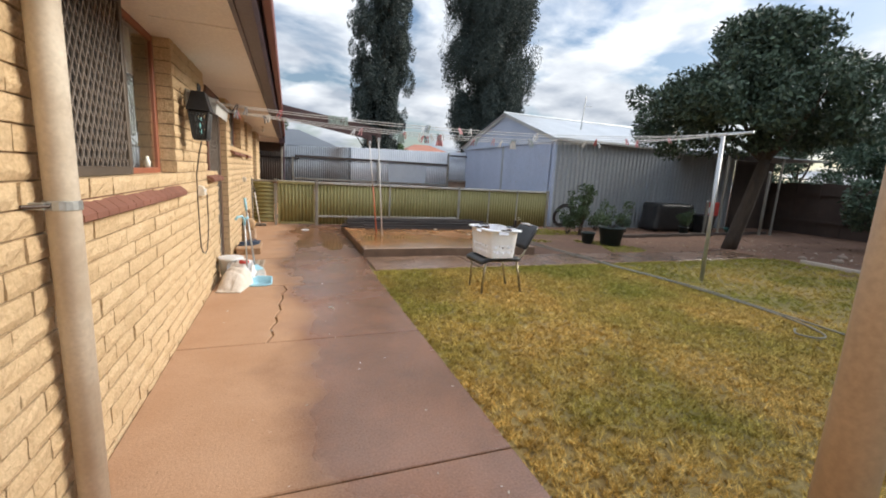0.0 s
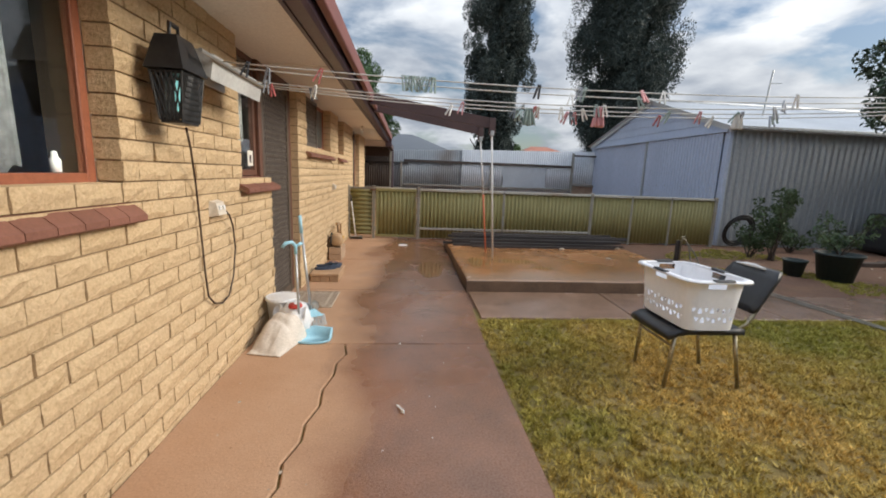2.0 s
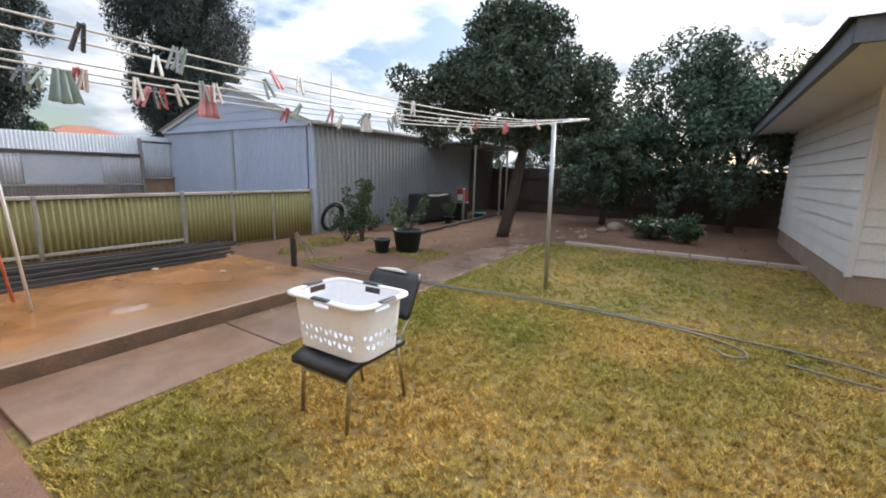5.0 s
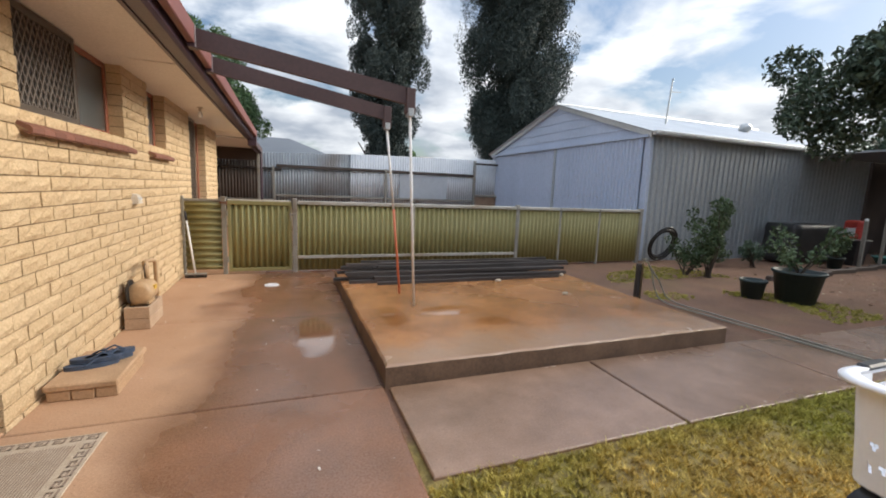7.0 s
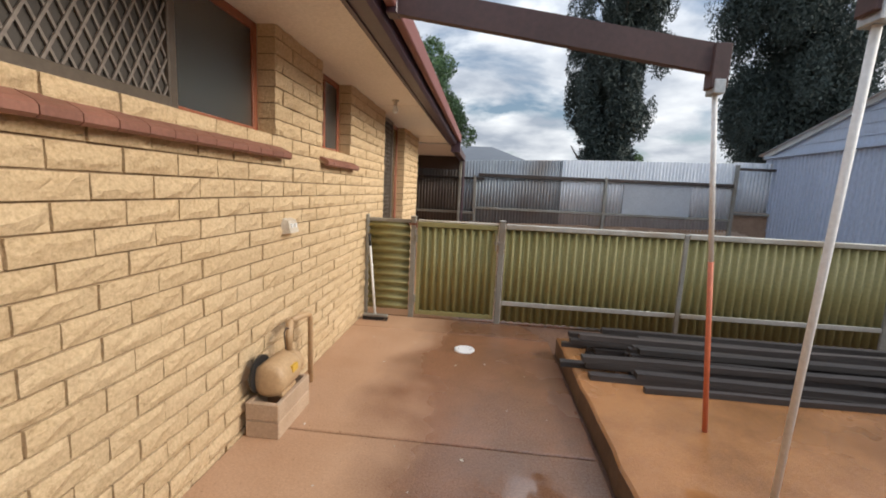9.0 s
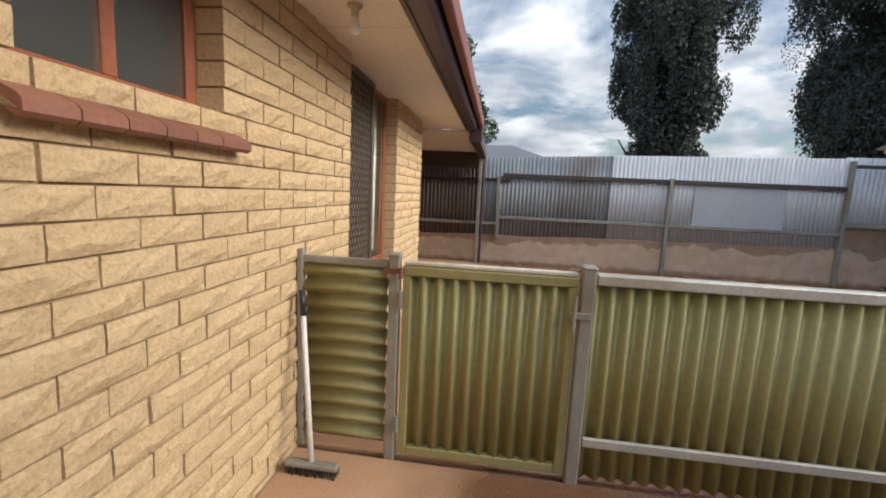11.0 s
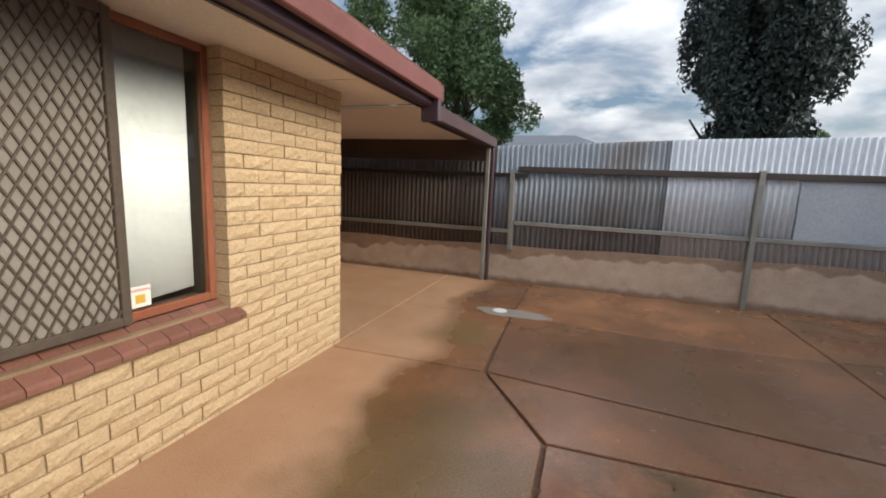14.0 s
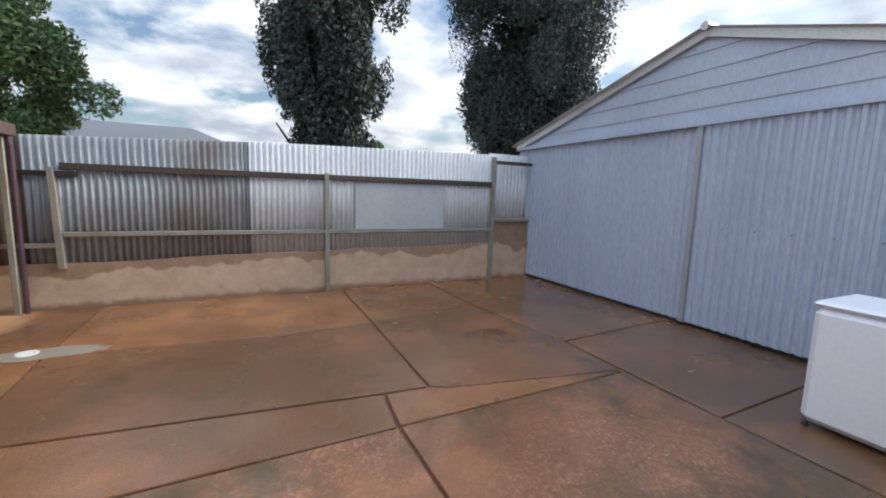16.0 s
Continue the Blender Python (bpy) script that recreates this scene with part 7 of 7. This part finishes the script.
for xa, xb, y, top, mroof, lab in NB:
    hs = thing("neighbour_house", ((xa + xb) / 2, y + 3, 0), lab, "house", "houses beyond the fence")
    w = (xb - xa) / 2
    part("walls", Shape().box(xa + 0.4, xb - 0.4, y + 0.5, y + 6, -0.02, top - 1.1), M_FARWALL, hs)
    part("roof", Shape().add([(xa, y, top - 1.1), (xb, y, top - 1.1), (xb, y + 6.5, top - 1.1), (xa, y + 6.5, top - 1.1), (xa + min(w, 2.2), y + 3.2, top), (xb - min(w, 2.2), y + 3.2, top)], [(0, 1, 5, 4), (1, 2, 5), (2, 3, 4, 5), (3, 0, 4), (0, 3, 2, 1)]), mroof, hs)
    part("gutter", Shape().box(xa - 0.05, xb + 0.05, y - 0.08, y + 0.02, top - 1.2, top - 1.08), M_GREYROOF, hs)
    for q in (0.3, 0.65):
        xw = xa + (xb - xa) * q
        part("window", Shape().box(xw, xw + 1.2, y + 0.47, y + 0.52, 0.9, 2.0), M_FLYWIRE, hs)
dish = thing("satellite_dish", (27.5, 23.9, 4.4), "dark satellite dish on a neighbour's roof", "dish")
part("bowl", Shape().lathe((27.5, 24.2, 5.35), [(0.02, 0.0), (0.35, 0.05), (0.55, 0.14), (0.62, 0.22), (0.60, 0.23), (0.5, 0.15)], 20, "y"), M_POST, dish, smooth=True)
part("dish_mast", Shape().tube([(27.5, 24.4, 3.9), (27.5, 24.4, 5.3)], 0.04, 8), M_GALV, dish)
for x, y, hgt in ((1.9, 60, 5.6), (38, 60, 11.0)):
    pl = thing("power_pole", (x, y, 0), "thin timber power pole with a crossarm", "power pole", "power poles")
    part("pole_shaft", Shape().tube([(x, y, 0), (x, y, hgt)], [0.07, 0.05], 8), M_TIMBER, pl)
    part("crossarm", Shape().box(x - 0.6, x + 0.6, y - 0.04, y + 0.04, hgt - 0.4, hgt - 0.32), M_TIMBER, pl)


# ---- trees ----
def limb(shape, a, b, ra, rb, bend, r):
    a, b = Vector(a), Vector(b)
    pts, rad = [], []
    side = Vector((r.uniform(-1, 1), r.uniform(-1, 1), r.uniform(-0.3, 0.3))) * bend
    for i in range(7):
        s = i / 6
        pts.append(a.lerp(b, s) + side * math.sin(s * math.pi))
        rad.append(ra + (rb - ra) * s)
    shape.tube(pts, rad, 8)


def cypress(x, y, r, hgt, seed, base=0.0, lift=1.6):
    c = thing("cypress_tree", (x, y, 0), "tall dark green columnar cypress behind the fence", "tree", "cypresses")
    rr = random.Random(seed)
    tr = Shape()
    limb(tr, (x, y, -0.05), (x + 0.1, y, hgt * 0.9), r * 0.16, 0.04, 0.05, rr)
    for i in range(10):
        z = lift + i * hgt * 0.08
        a = rr.uniform(0, 6.28)
        limb(tr, (x, y, z), (x + r * 0.7 * math.cos(a), y + r * 0.7 * math.sin(a), z + 1.2), 0.05, 0.015, 0.08, rr)
    part("trunk", tr, M_BARK, c, smooth=True)
    blobs = []
    for i in range(210):
        s = rr.random()
        z = lift + (hgt - lift) * s
        wide = r * (0.50 + 0.55 * min(1, s * 2.6) - 0.25 * max(0, s - 0.55) * 2) * (1 if s < 0.85 else 0.7)
        a, q = rr.uniform(0, 6.28), rr.uniform(0.1, 0.86) * wide
        k = rr.uniform(0.26, 0.5) * r * 0.55
        blobs.append((x + q * math.cos(a), y + q * math.sin(a), z, k, k, k * 1.9))
    foliage("crown", blobs, int(98000 * r + 48000), 0.033 + 0.009 * r, M_CYPRESS, c, seed, upright=1.2)
    tips = []
    for i in range(46):
        s = rr.random() ** 0.8
        z = lift + 0.4 + (hgt - lift) * s
        a = rr.uniform(0, 6.28)
        q = r * (0.80 + 0.16 * rr.random()) * (0.75 + 0.25 * min(1, s * 2.6))
        tips.append((x + q * math.cos(a), y + q * math.sin(a), z, 0.13 * r, 0.13 * r, 0.30 * r))
    foliage("outer_sprays", tips, 16000, 0.036, M_CYPRESS, c, seed + 50, upright=1.5)
    return c


cypress(4.42, 18.4, 1.32, 10.5, 21, lift=1.5)
cypress(10.45, 20.6, 2.5, 12.5, 22, lift=2.4)


def tree(name, label, x, y, trunk_top, lobes, count, size, material, seed, group="", girth=0.14, lean=(0, 0)):
    t = thing(name, (x, y, 0), label, "tree", group)
    rr = random.Random(seed)
    tr = Shape()
    top = (x + lean[0], y + lean[1], trunk_top)
    limb(tr, (x, y, -0.05), top, girth, girth * 0.7, 0.05, rr)
    for lx, ly, lz, a, b, c in lobes:
        limb(tr, top, (lx, ly, lz), girth * 0.55, 0.02, 0.2, rr)
        for k in range(3):
            limb(tr, (lx * 0.6 + top[0] * 0.4, ly * 0.6 + top[1] * 0.4, lz * 0.6 + top[2] * 0.4), (lx + rr.uniform(-a, a) * 0.8, ly + rr.uniform(-b, b) * 0.8, lz + rr.uniform(-0.2, 0.8) * c), 0.035, 0.008, 0.1, rr)
    part("trunk", tr, M_BARK, t, smooth=True)
    blobs = []
    for lx, ly, lz, a, b, c in lobes:
        for i in range(16):
            u = Vector((rr.gauss(0, 1), rr.gauss(0, 1), rr.gauss(0, 1))).normalized() * rr.uniform(0.55, 0.95)
            k = rr.uniform(0.22, 0.42)
            blobs.append((lx + u.x * a, ly + u.y * b, lz + u.z * c, a * k, b * k, c * k))
    foliage("crown", blobs, count, size, material, t, seed)
    return t


tree("garden_tree", "dark broad-leaved garden tree with a leaning trunk", 10.35, 6.95, 2.0, [(10.1, 8.5, 3.2, 1.3, 1.3, 1.1), (10.0, 7.0, 3.6, 1.6, 1.5, 1.4), (10.5, 5.8, 3.1, 1.4, 1.2, 1.2), (10.9, 7.4, 4.2, 1.3, 1.3, 1.0), (9.5, 6.6, 2.9, 1.1, 1.2, 0.8), (11.5, 6.4, 3.4, 1.3, 1.3, 1.1), (10.6, 6.9, 4.6, 0.9, 0.9, 0.7)], 62000, 0.058, M_BROADLEAF, 31, girth=0.16, lean=(0.15, -0.35))
tree("leafy_tree", "bushy mid-green tree behind the carport", -1.6, 20.6, 2.4, [(-0.65, 20.3, 3.3, 1.35, 1.4, 1.3), (-2.4, 20.8, 4.4, 1.8, 1.6, 1.5), (-3.8, 20.5, 3.4, 1.6, 1.5, 1.3), (-0.9, 20.6, 4.9, 1.25, 1.4, 1.2), (-2.8, 20.6, 6.0, 1.6, 1.4, 1.2), (-1.3, 20.5, 2.4, 1.3, 1.2, 0.8)], 85000, 0.055, M_FRESH, 33)
rng_h = random.Random(41)
for i, (x, y, hgt, w) in enumerate(((15.2, 2.3, 4.6, 1.7), (16.2, 4.0, 5.0, 1.7), (14.8, 5.6, 2.9, 1.2), (15.8, 0.2, 4.0, 1.6), (19.5, 6.5, 4.2, 1.8), (20, 9.0, 3.8, 1.8), (19, 2.0, 5.2, 2.2), (22, 12.5, 4.4, 2.0))):
    hgt *= 1.18
    tree("hedge_tree", "dense grey-green bushy tree at the garden's end", x, y, hgt * 0.3, [(x, y, hgt * 0.42, w, w, hgt * 0.36), (x + 0.3, y + 0.5, hgt * 0.7, w * 0.75, w * 0.75, hgt * 0.26), (x - 0.3, y - 0.6, hgt * 0.6, w * 0.8, w * 0.8, hgt * 0.25)], 14000, 0.075, M_HEDGE, 60 + i, "trees at the garden's end", 0.1)
tree("low_bush", "low green bush behind the tin fence by the cypress", 5.6, 19.4, 1.2, [(5.6, 19.4, 2.1, 0.55, 0.6, 0.45)], 3000, 0.05, M_FRESH, 90, girth=0.05)


def shrub(name, label, x, y, hgt, r, count, size, material, seed, stems=7, group="", z0=0.0):
    s = thing(name, (x, y, z0), label, "shrub", group)
    rr = random.Random(seed)
    st = Shape()
    blobs = []
    for i in range(stems):
        a, q = rr.uniform(0, 6.28), rr.uniform(0.3, 1) * r
        top = (x + q * math.cos(a), y + q * math.sin(a), z0 + hgt * rr.uniform(0.55, 1.0))
        limb(st, (x + rr.uniform(-0.04, 0.04), y + rr.uniform(-0.04, 0.04), z0 - 0.02), top, 0.012, 0.004, 0.04, rr)
        for v in (0.55, 0.8, 1.0):
            k = r * rr.uniform(0.25, 0.45)
            blobs.append((x + (top[0] - x) * v, y + (top[1] - y) * v, z0 + (top[2] - z0) * v, k, k, k * 0.9))
    part("stems", st, M_BARK, s)
    foliage("leaves", blobs, count, size, material, s, seed)
    return s


shrub("garden_shrub", "upright leafy green shrub beside the shed wall", 7.75, 9.0, 1.30, 0.34, 2400, 0.035, M_SHRUB, 5, 11)
shrub("garden_shrub", "low yellowish-green shrub near the shed", 7.55, 9.25, 0.55, 0.35, 1200, 0.03, M_SHRUB, 6, 8)
shrub("flowering_plant", "low leafy plant with pale flowers in the garden bed", 12.3, 4.0, 0.42, 0.55, 2200, 0.05, M_SHRUB, 7, 14)
shrub("flowering_plant", "grassy green clump in the garden bed", 12.2, 3.2, 0.55, 0.4, 1600, 0.06, M_SHRUB, 8, 14)
shrub("tall_weed", "tall thin grey-green plant in the garden bed", 13.0, 3.7, 1.25, 0.3, 500, 0.06, M_HEDGE, 9, 5)
shrub("small_plant", "small leafy plant by the shed wall", 9.0, 9.9, 0.4, 0.3, 700, 0.035, M_SHRUB, 10, 7)
shrub("small_plant", "small leafy plant by the shed wall", 9.8, 9.6, 0.5, 0.28, 700, 0.035, M_HEDGE, 12, 7)
fl = thing("flower_heads", (12.3, 4.0, 0), "pale flower heads over the bed plants", "flowers", kind="stuff")
rr = random.Random(14)
foliage("petals", [(12.3 + rr.uniform(-0.6, 0.6), 4.0 + rr.uniform(-0.6, 0.5), rr.uniform(0.35, 0.5), 0.05, 0.05, 0.03) for _ in range(24)], 190, 0.025, M_PETAL, fl, 15)


def pot(x, y, r, hgt, label, plant):
    p = thing("plant_pot", (x, y, 0), label, "pot", "garden pots")
    part("pot_shell", Shape().lathe((x, y, -0.02), [(r * 0.75, 0), (r * 0.98, hgt), (r * 1.06, hgt), (r * 1.06, hgt + 0.03), (r * 0.95, hgt + 0.03), (r * 0.92, hgt - 0.04)], 22), M_POT, p, smooth=True)
    part("potting_soil", Shape().lathe((x, y, hgt - 0.06), [(r * 0.9, 0), (r * 0.9, 0.02)], 18), M_SOIL, p)
    if plant:
        rr = random.Random(int(x * 100))
        st, bl = Shape(), []
        for i in range(8):
            a = rr.uniform(0, 6.28)
            top = (x + r * 1.1 * math.cos(a), y + r * 1.1 * math.sin(a), hgt + rr.uniform(0.2, 0.5))
            limb(st, (x, y, hgt - 0.05), top, 0.008, 0.003, 0.03, rr)
            bl.append((*top, 0.11, 0.11, 0.10))
            bl.append(((x + top[0]) / 2, (y + top[1]) / 2, (hgt + top[2]) / 2, 0.09, 0.09, 0.09))
        part("stems", st, M_BARK, p)
        foliage("pot_leaves", bl, 700, 0.035, M_SHRUB, p, int(y * 100))


pot(7.42, 7.55, 0.27, 0.38, "large dark green plastic pot with a leafy plant", True)
pot(7.05, 7.85, 0.15, 0.22, "small dark plastic pot on the ground", False)
pot(11.6, 9.2, 0.14, 0.2, "small dark plastic pot on the ground", True)
ty = thing("hose_reel", (8.15, 10.22, 0), "black coil of hose leaning on the shed wall", "hose reel")
for k in range(4):
    part("coil", Shape().tube([(8.15 + (0.33 - 0.025 * k) * math.cos(a * math.tau / 28), 10.28 + 0.03 * (k % 2) - 0.1 * math.sin(a * math.tau / 28), 0.36 + (0.33 - 0.025 * k) * math.sin(a * math.tau / 28)) for a in range(29)], 0.02, 8), M_BLACK, ty, smooth=True)
bq = thing("barbecue", (11.9, 10.0, 0), "barbecue under a black fitted cover", "barbecue")
cb = bmesh.new()
bmesh.ops.create_cube(cb, size=1)
bmesh.ops.subdivide_edges(cb, edges=cb.edges[:], cuts=6, use_grid_fill=True)
bmesh.ops.bevel(cb, geom=[e for e in cb.edges if e.is_boundary], offset=0.01)
csh = Shape()
for v in cb.verts:
    f = 1 + 0.05 * noise.noise(v.co * 4)
    v.co = Vector((11.75 + v.co.x * 1.5 * f * (1.08 - 0.2 * (v.co.z + 0.5)), 9.95 + v.co.y * 0.6 * f, 0.42 + v.co.z * 0.8 * f))
csh.add([v.co for v in cb.verts], [tuple(v.index for v in f.verts) for f in cb.faces])
cb.free()
part("cover", csh, M_BLACK, bq, smooth=True)
for x in (11.2, 12.3):
    part("leg", Shape().box(x, x + 0.05, 9.8, 9.85, -0.02, 0.1), M_BLACK, bq)
rt = thing("garden_machine", (13.5, 9.85, 0), "red and white garden machine standing by the shed", "machine")
part("red_housing", Shape().box(13.35, 13.65, 9.7, 10.0, 0.45, 0.92, 0.04), M_RED, rt, "red plastic housing")
part("white_panel", Shape().box(13.33, 13.36, 9.76, 9.94, 0.55, 0.75, 0.005), M_WHITE, rt)
part("stand", Shape().box(13.42, 13.58, 9.78, 9.92, -0.02, 0.45, 0.01), M_BLACK, rt)
gb = thing("wheelie_bin", (12.75, 9.55, 0), "dark plastic bin beside the barbecue", "bin")
part("bin_body", Shape().add([(12.55, 9.35, -0.02), (12.95, 9.35, -0.02), (12.95, 9.75, -0.02), (12.55, 9.75, -0.02), (12.5, 9.3, 0.5), (13.0, 9.3, 0.5), (13.0, 9.8, 0.5), (12.5, 9.8, 0.5)], [(0, 3, 2, 1), (4, 5, 6, 7), (0, 1, 5, 4), (1, 2, 6, 5), (2, 3, 7, 6), (3, 0, 4, 7)]), M_BLACK, gb)
part("bin_rim", Shape().box(12.48, 13.02, 9.28, 9.82, 0.48, 0.53, 0.01), M_BLACK, gb)
gp = thing("green_basin", (13.9, 9.4, 0), "small teal-green plastic basin on the ground", "basin")
part("bowl", Shape().lathe((13.9, 9.4, -0.02), [(0.14, 0), (0.22, 0.14), (0.24, 0.14), (0.24, 0.16), (0.2, 0.15)], 18), M_TEAL, gp, smooth=True)
for x, y, hgt in ((12.35, 9.15, 0.95), (14.6, 9.0, 1.9)):
    sk = thing("garden_stake", (x, y, 0), "weathered grey timber stake in the earth", "stake", "garden stakes")
    part("stake_post", Shape().box(x - 0.03, x + 0.03, y - 0.03, y + 0.03, -0.05, hgt, 0.005), M_POST, sk)
    part("stake_cap", Shape().lathe((x, y, hgt), [(0.035, 0), (0.035, 0.03), (0.01, 0.05)], 8), M_WHITE, sk)
kerb = thing("garden_edging", (10.2, 3.4, 0), "pale concrete garden edging beside the lawn", "edging", kind="structure")
rng_k = random.Random(5)
for i in range(9):
    y0 = 0.2 + i * 0.58
    x = 10.2 + rng_k.uniform(-0.03, 0.03)
    part("edging_piece", Shape().box(x - 0.05, x + 0.05, y0, y0 + 0.56, -0.06, 0.045, 0.01), M_KERB, kerb)
for i in range(7):
    y0 = 8.6
    x = 8.6 + i * 0.95
    part("edging_piece", Shape().box(x, x + 0.92, y0 - 0.05 + 0.1 * i, y0 + 0.04 + 0.1 * i, -0.06, 0.06, 0.01), M_DARKFENCE, kerb)
for i, (x, y, s) in enumerate(((13.6, 5.0, 0.3), (12.9, 5.2, 0.18), (14.2, 3.0, 0.22), (11.2, 5.3, 0.12), (10.8, 5.7, 0.1), (12.0, 5.6, 0.12))):
    rock("garden_rock", (x, y, -0.03), (s, s * 0.8, s * 0.5), M_PLINTH, "grey-brown rock in the garden bed", "rock", i + 20, "garden rocks")


# ---- litter, gravel, lawn ----
def scatter(name, label, spots, size, material, seed, category, lift=0.002):
    """Many small flat flakes on the ground."""
    rng = np.random.default_rng(seed)
    n = len(spots)
    c = np.c_[spots, np.full(n, lift)]
    a = rng.uniform(0, 6.28, n)
    s = size * rng.uniform(0.5, 1.4, n)
    u = np.c_[np.cos(a) * s, np.sin(a) * s, rng.uniform(-0.1, 0.5, n) * s * 0.4]
    v = np.c_[-np.sin(a) * s * 0.5, np.cos(a) * s * 0.5, rng.uniform(0, 0.5, n) * s * 0.4]
    q = np.stack([c - u, c - v, c + u, c + v + np.c_[np.zeros(n), np.zeros(n), s * 0.2]], 1).reshape(-1, 3)
    me = bpy.data.meshes.new(name)
    me.from_pydata(q.tolist(), [], np.arange(4 * n).reshape(-1, 4).tolist())
    me.materials.append(material)
    return tagged(new(name, me), label, category, kind="stuff")


M_LITTER = leaf_material("dry_leaf_litter", (0.10, 0.05, 0.028), (0.26, 0.16, 0.09))
M_PALELITTER = leaf_material("pale_flakes", (0.35, 0.28, 0.20), (0.62, 0.56, 0.48))
rng_l = np.random.default_rng(9)
spots = np.c_[rng_l.uniform(0.15, 1.75, 90), rng_l.uniform(0.5, 10.2, 90)]
scatter("path_litter", "small dry leaf bits on the path", spots, 0.010, M_PALELITTER, 1, "litter", 0.003)
spots = np.c_[rng_l.uniform(0.3, 7.5, 60), rng_l.uniform(10.6, 16.4, 60)]
scatter("yard_litter", "small dark leaf bits on the yard concrete", spots, 0.016, M_LITTER, 2, "litter", 0.003)
spots = np.c_[rng_l.normal(10.6, 1.3, 170), rng_l.normal(6.6, 0.9, 170)]
scatter("leaf_litter", "fallen pale and brown leaves under the garden tree", spots, 0.028, M_PALELITTER, 3, "litter", -0.008)
spots = np.c_[rng_l.uniform(8.0, 16.0, 700), rng_l.uniform(1.8, 9.0, 700)]
scatter("bed_litter", "brown leaf litter over the garden earth", spots, 0.03, M_LITTER, 4, "litter", -0.012)


def lawn(name, count, x0, x1, y0, y1, tall, seed, label, thin=0.0):
    """Blades in small tufts with bare gaps between them."""
    rng = np.random.default_rng(seed)
    tufts = max(1, count // 11)
    tx, ty = rng.uniform(x0, x1, tufts), rng.uniform(y0, y1, tufts)
    size = rng.uniform(0.35, 1.25, tufts)
    pick = rng.integers(0, tufts, count)
    x = np.clip(tx[pick] + rng.normal(0, 0.011, count), x0, x1)
    y = np.clip(ty[pick] + rng.normal(0, 0.011, count), y0, y1)
    grow = size[pick]
    if thin:
        keep = np.array([noise.noise((a * 0.9, b * 0.9, 3)) > thin for a, b in zip(x, y)])
        x, y, grow = x[keep], y[keep], grow[keep]
    n = len(x)
    a, b = rng.uniform(0, 6.28, n), rng.uniform(0, 6.28, n)
    hgt = tall * grow * rng.uniform(0.6, 1.3, n)
    w = 0.0042 * rng.uniform(0.7, 1.5, n)
    bend = hgt * rng.uniform(0.3, 1.3, n)
    base = np.c_[x, y, np.full(n, -0.02)]
    s = np.c_[np.cos(a) * w, np.sin(a) * w, np.zeros(n)]
    tip = base + np.c_[np.cos(b) * bend, np.sin(b) * bend, hgt]
    q = np.stack([base - s, base + s, tip], 1).reshape(-1, 3)
    me = bpy.data.meshes.new(name)
    me.vertices.add(3 * n)
    me.vertices.foreach_set("co", q.ravel())
    me.loops.add(3 * n)
    me.loops.foreach_set("vertex_index", np.arange(3 * n))
    me.polygons.add(n)
    me.polygons.foreach_set("loop_start", np.arange(0, 3 * n, 3))
    me.materials.append(M_BLADE)
    me.update(calc_edges=True)
    return tagged(new(name, me), label, "grass", kind="stuff")


lawn("lawn_grass", 260000, XR + 0.03, 6.0, 0.6, 5.78, 0.030, 1, "short dry yellow-green lawn grass")
lawn("lawn_grass", 90000, 6.0, 10.15, -1.0, 5.78, 0.034, 2, "short green-yellow lawn grass further out")
lawn("lawn_grass", 60000, XR + 0.03, 6.0, -3.0, 0.6, 0.030, 3, "short dry yellow-green lawn grass")
lawn("weed_grass", 40000, 5.05, 8.2, 6.75, 10.2, 0.032, 4, "thin weedy grass over bare earth", 0.22)
lawn("edge_grass", 14000, XR, 9.8, 5.70, 5.825, 0.024, 6, "grass creeping over the side path edge", -0.12)
lawn("edge_grass", 5000, 1.80, 1.90, 0.2, 5.75, 0.022, 5, "grass creeping over the path edge")

# ---- single bricks of the house wall ----
for d, x, y, e, z in BRICK_TODO:
    ob = new("brick", brick_data[d])
    ob.parent = wall_e
    ob.location, ob.scale = (x, y, z), (1, (e - y) / BR, 1)
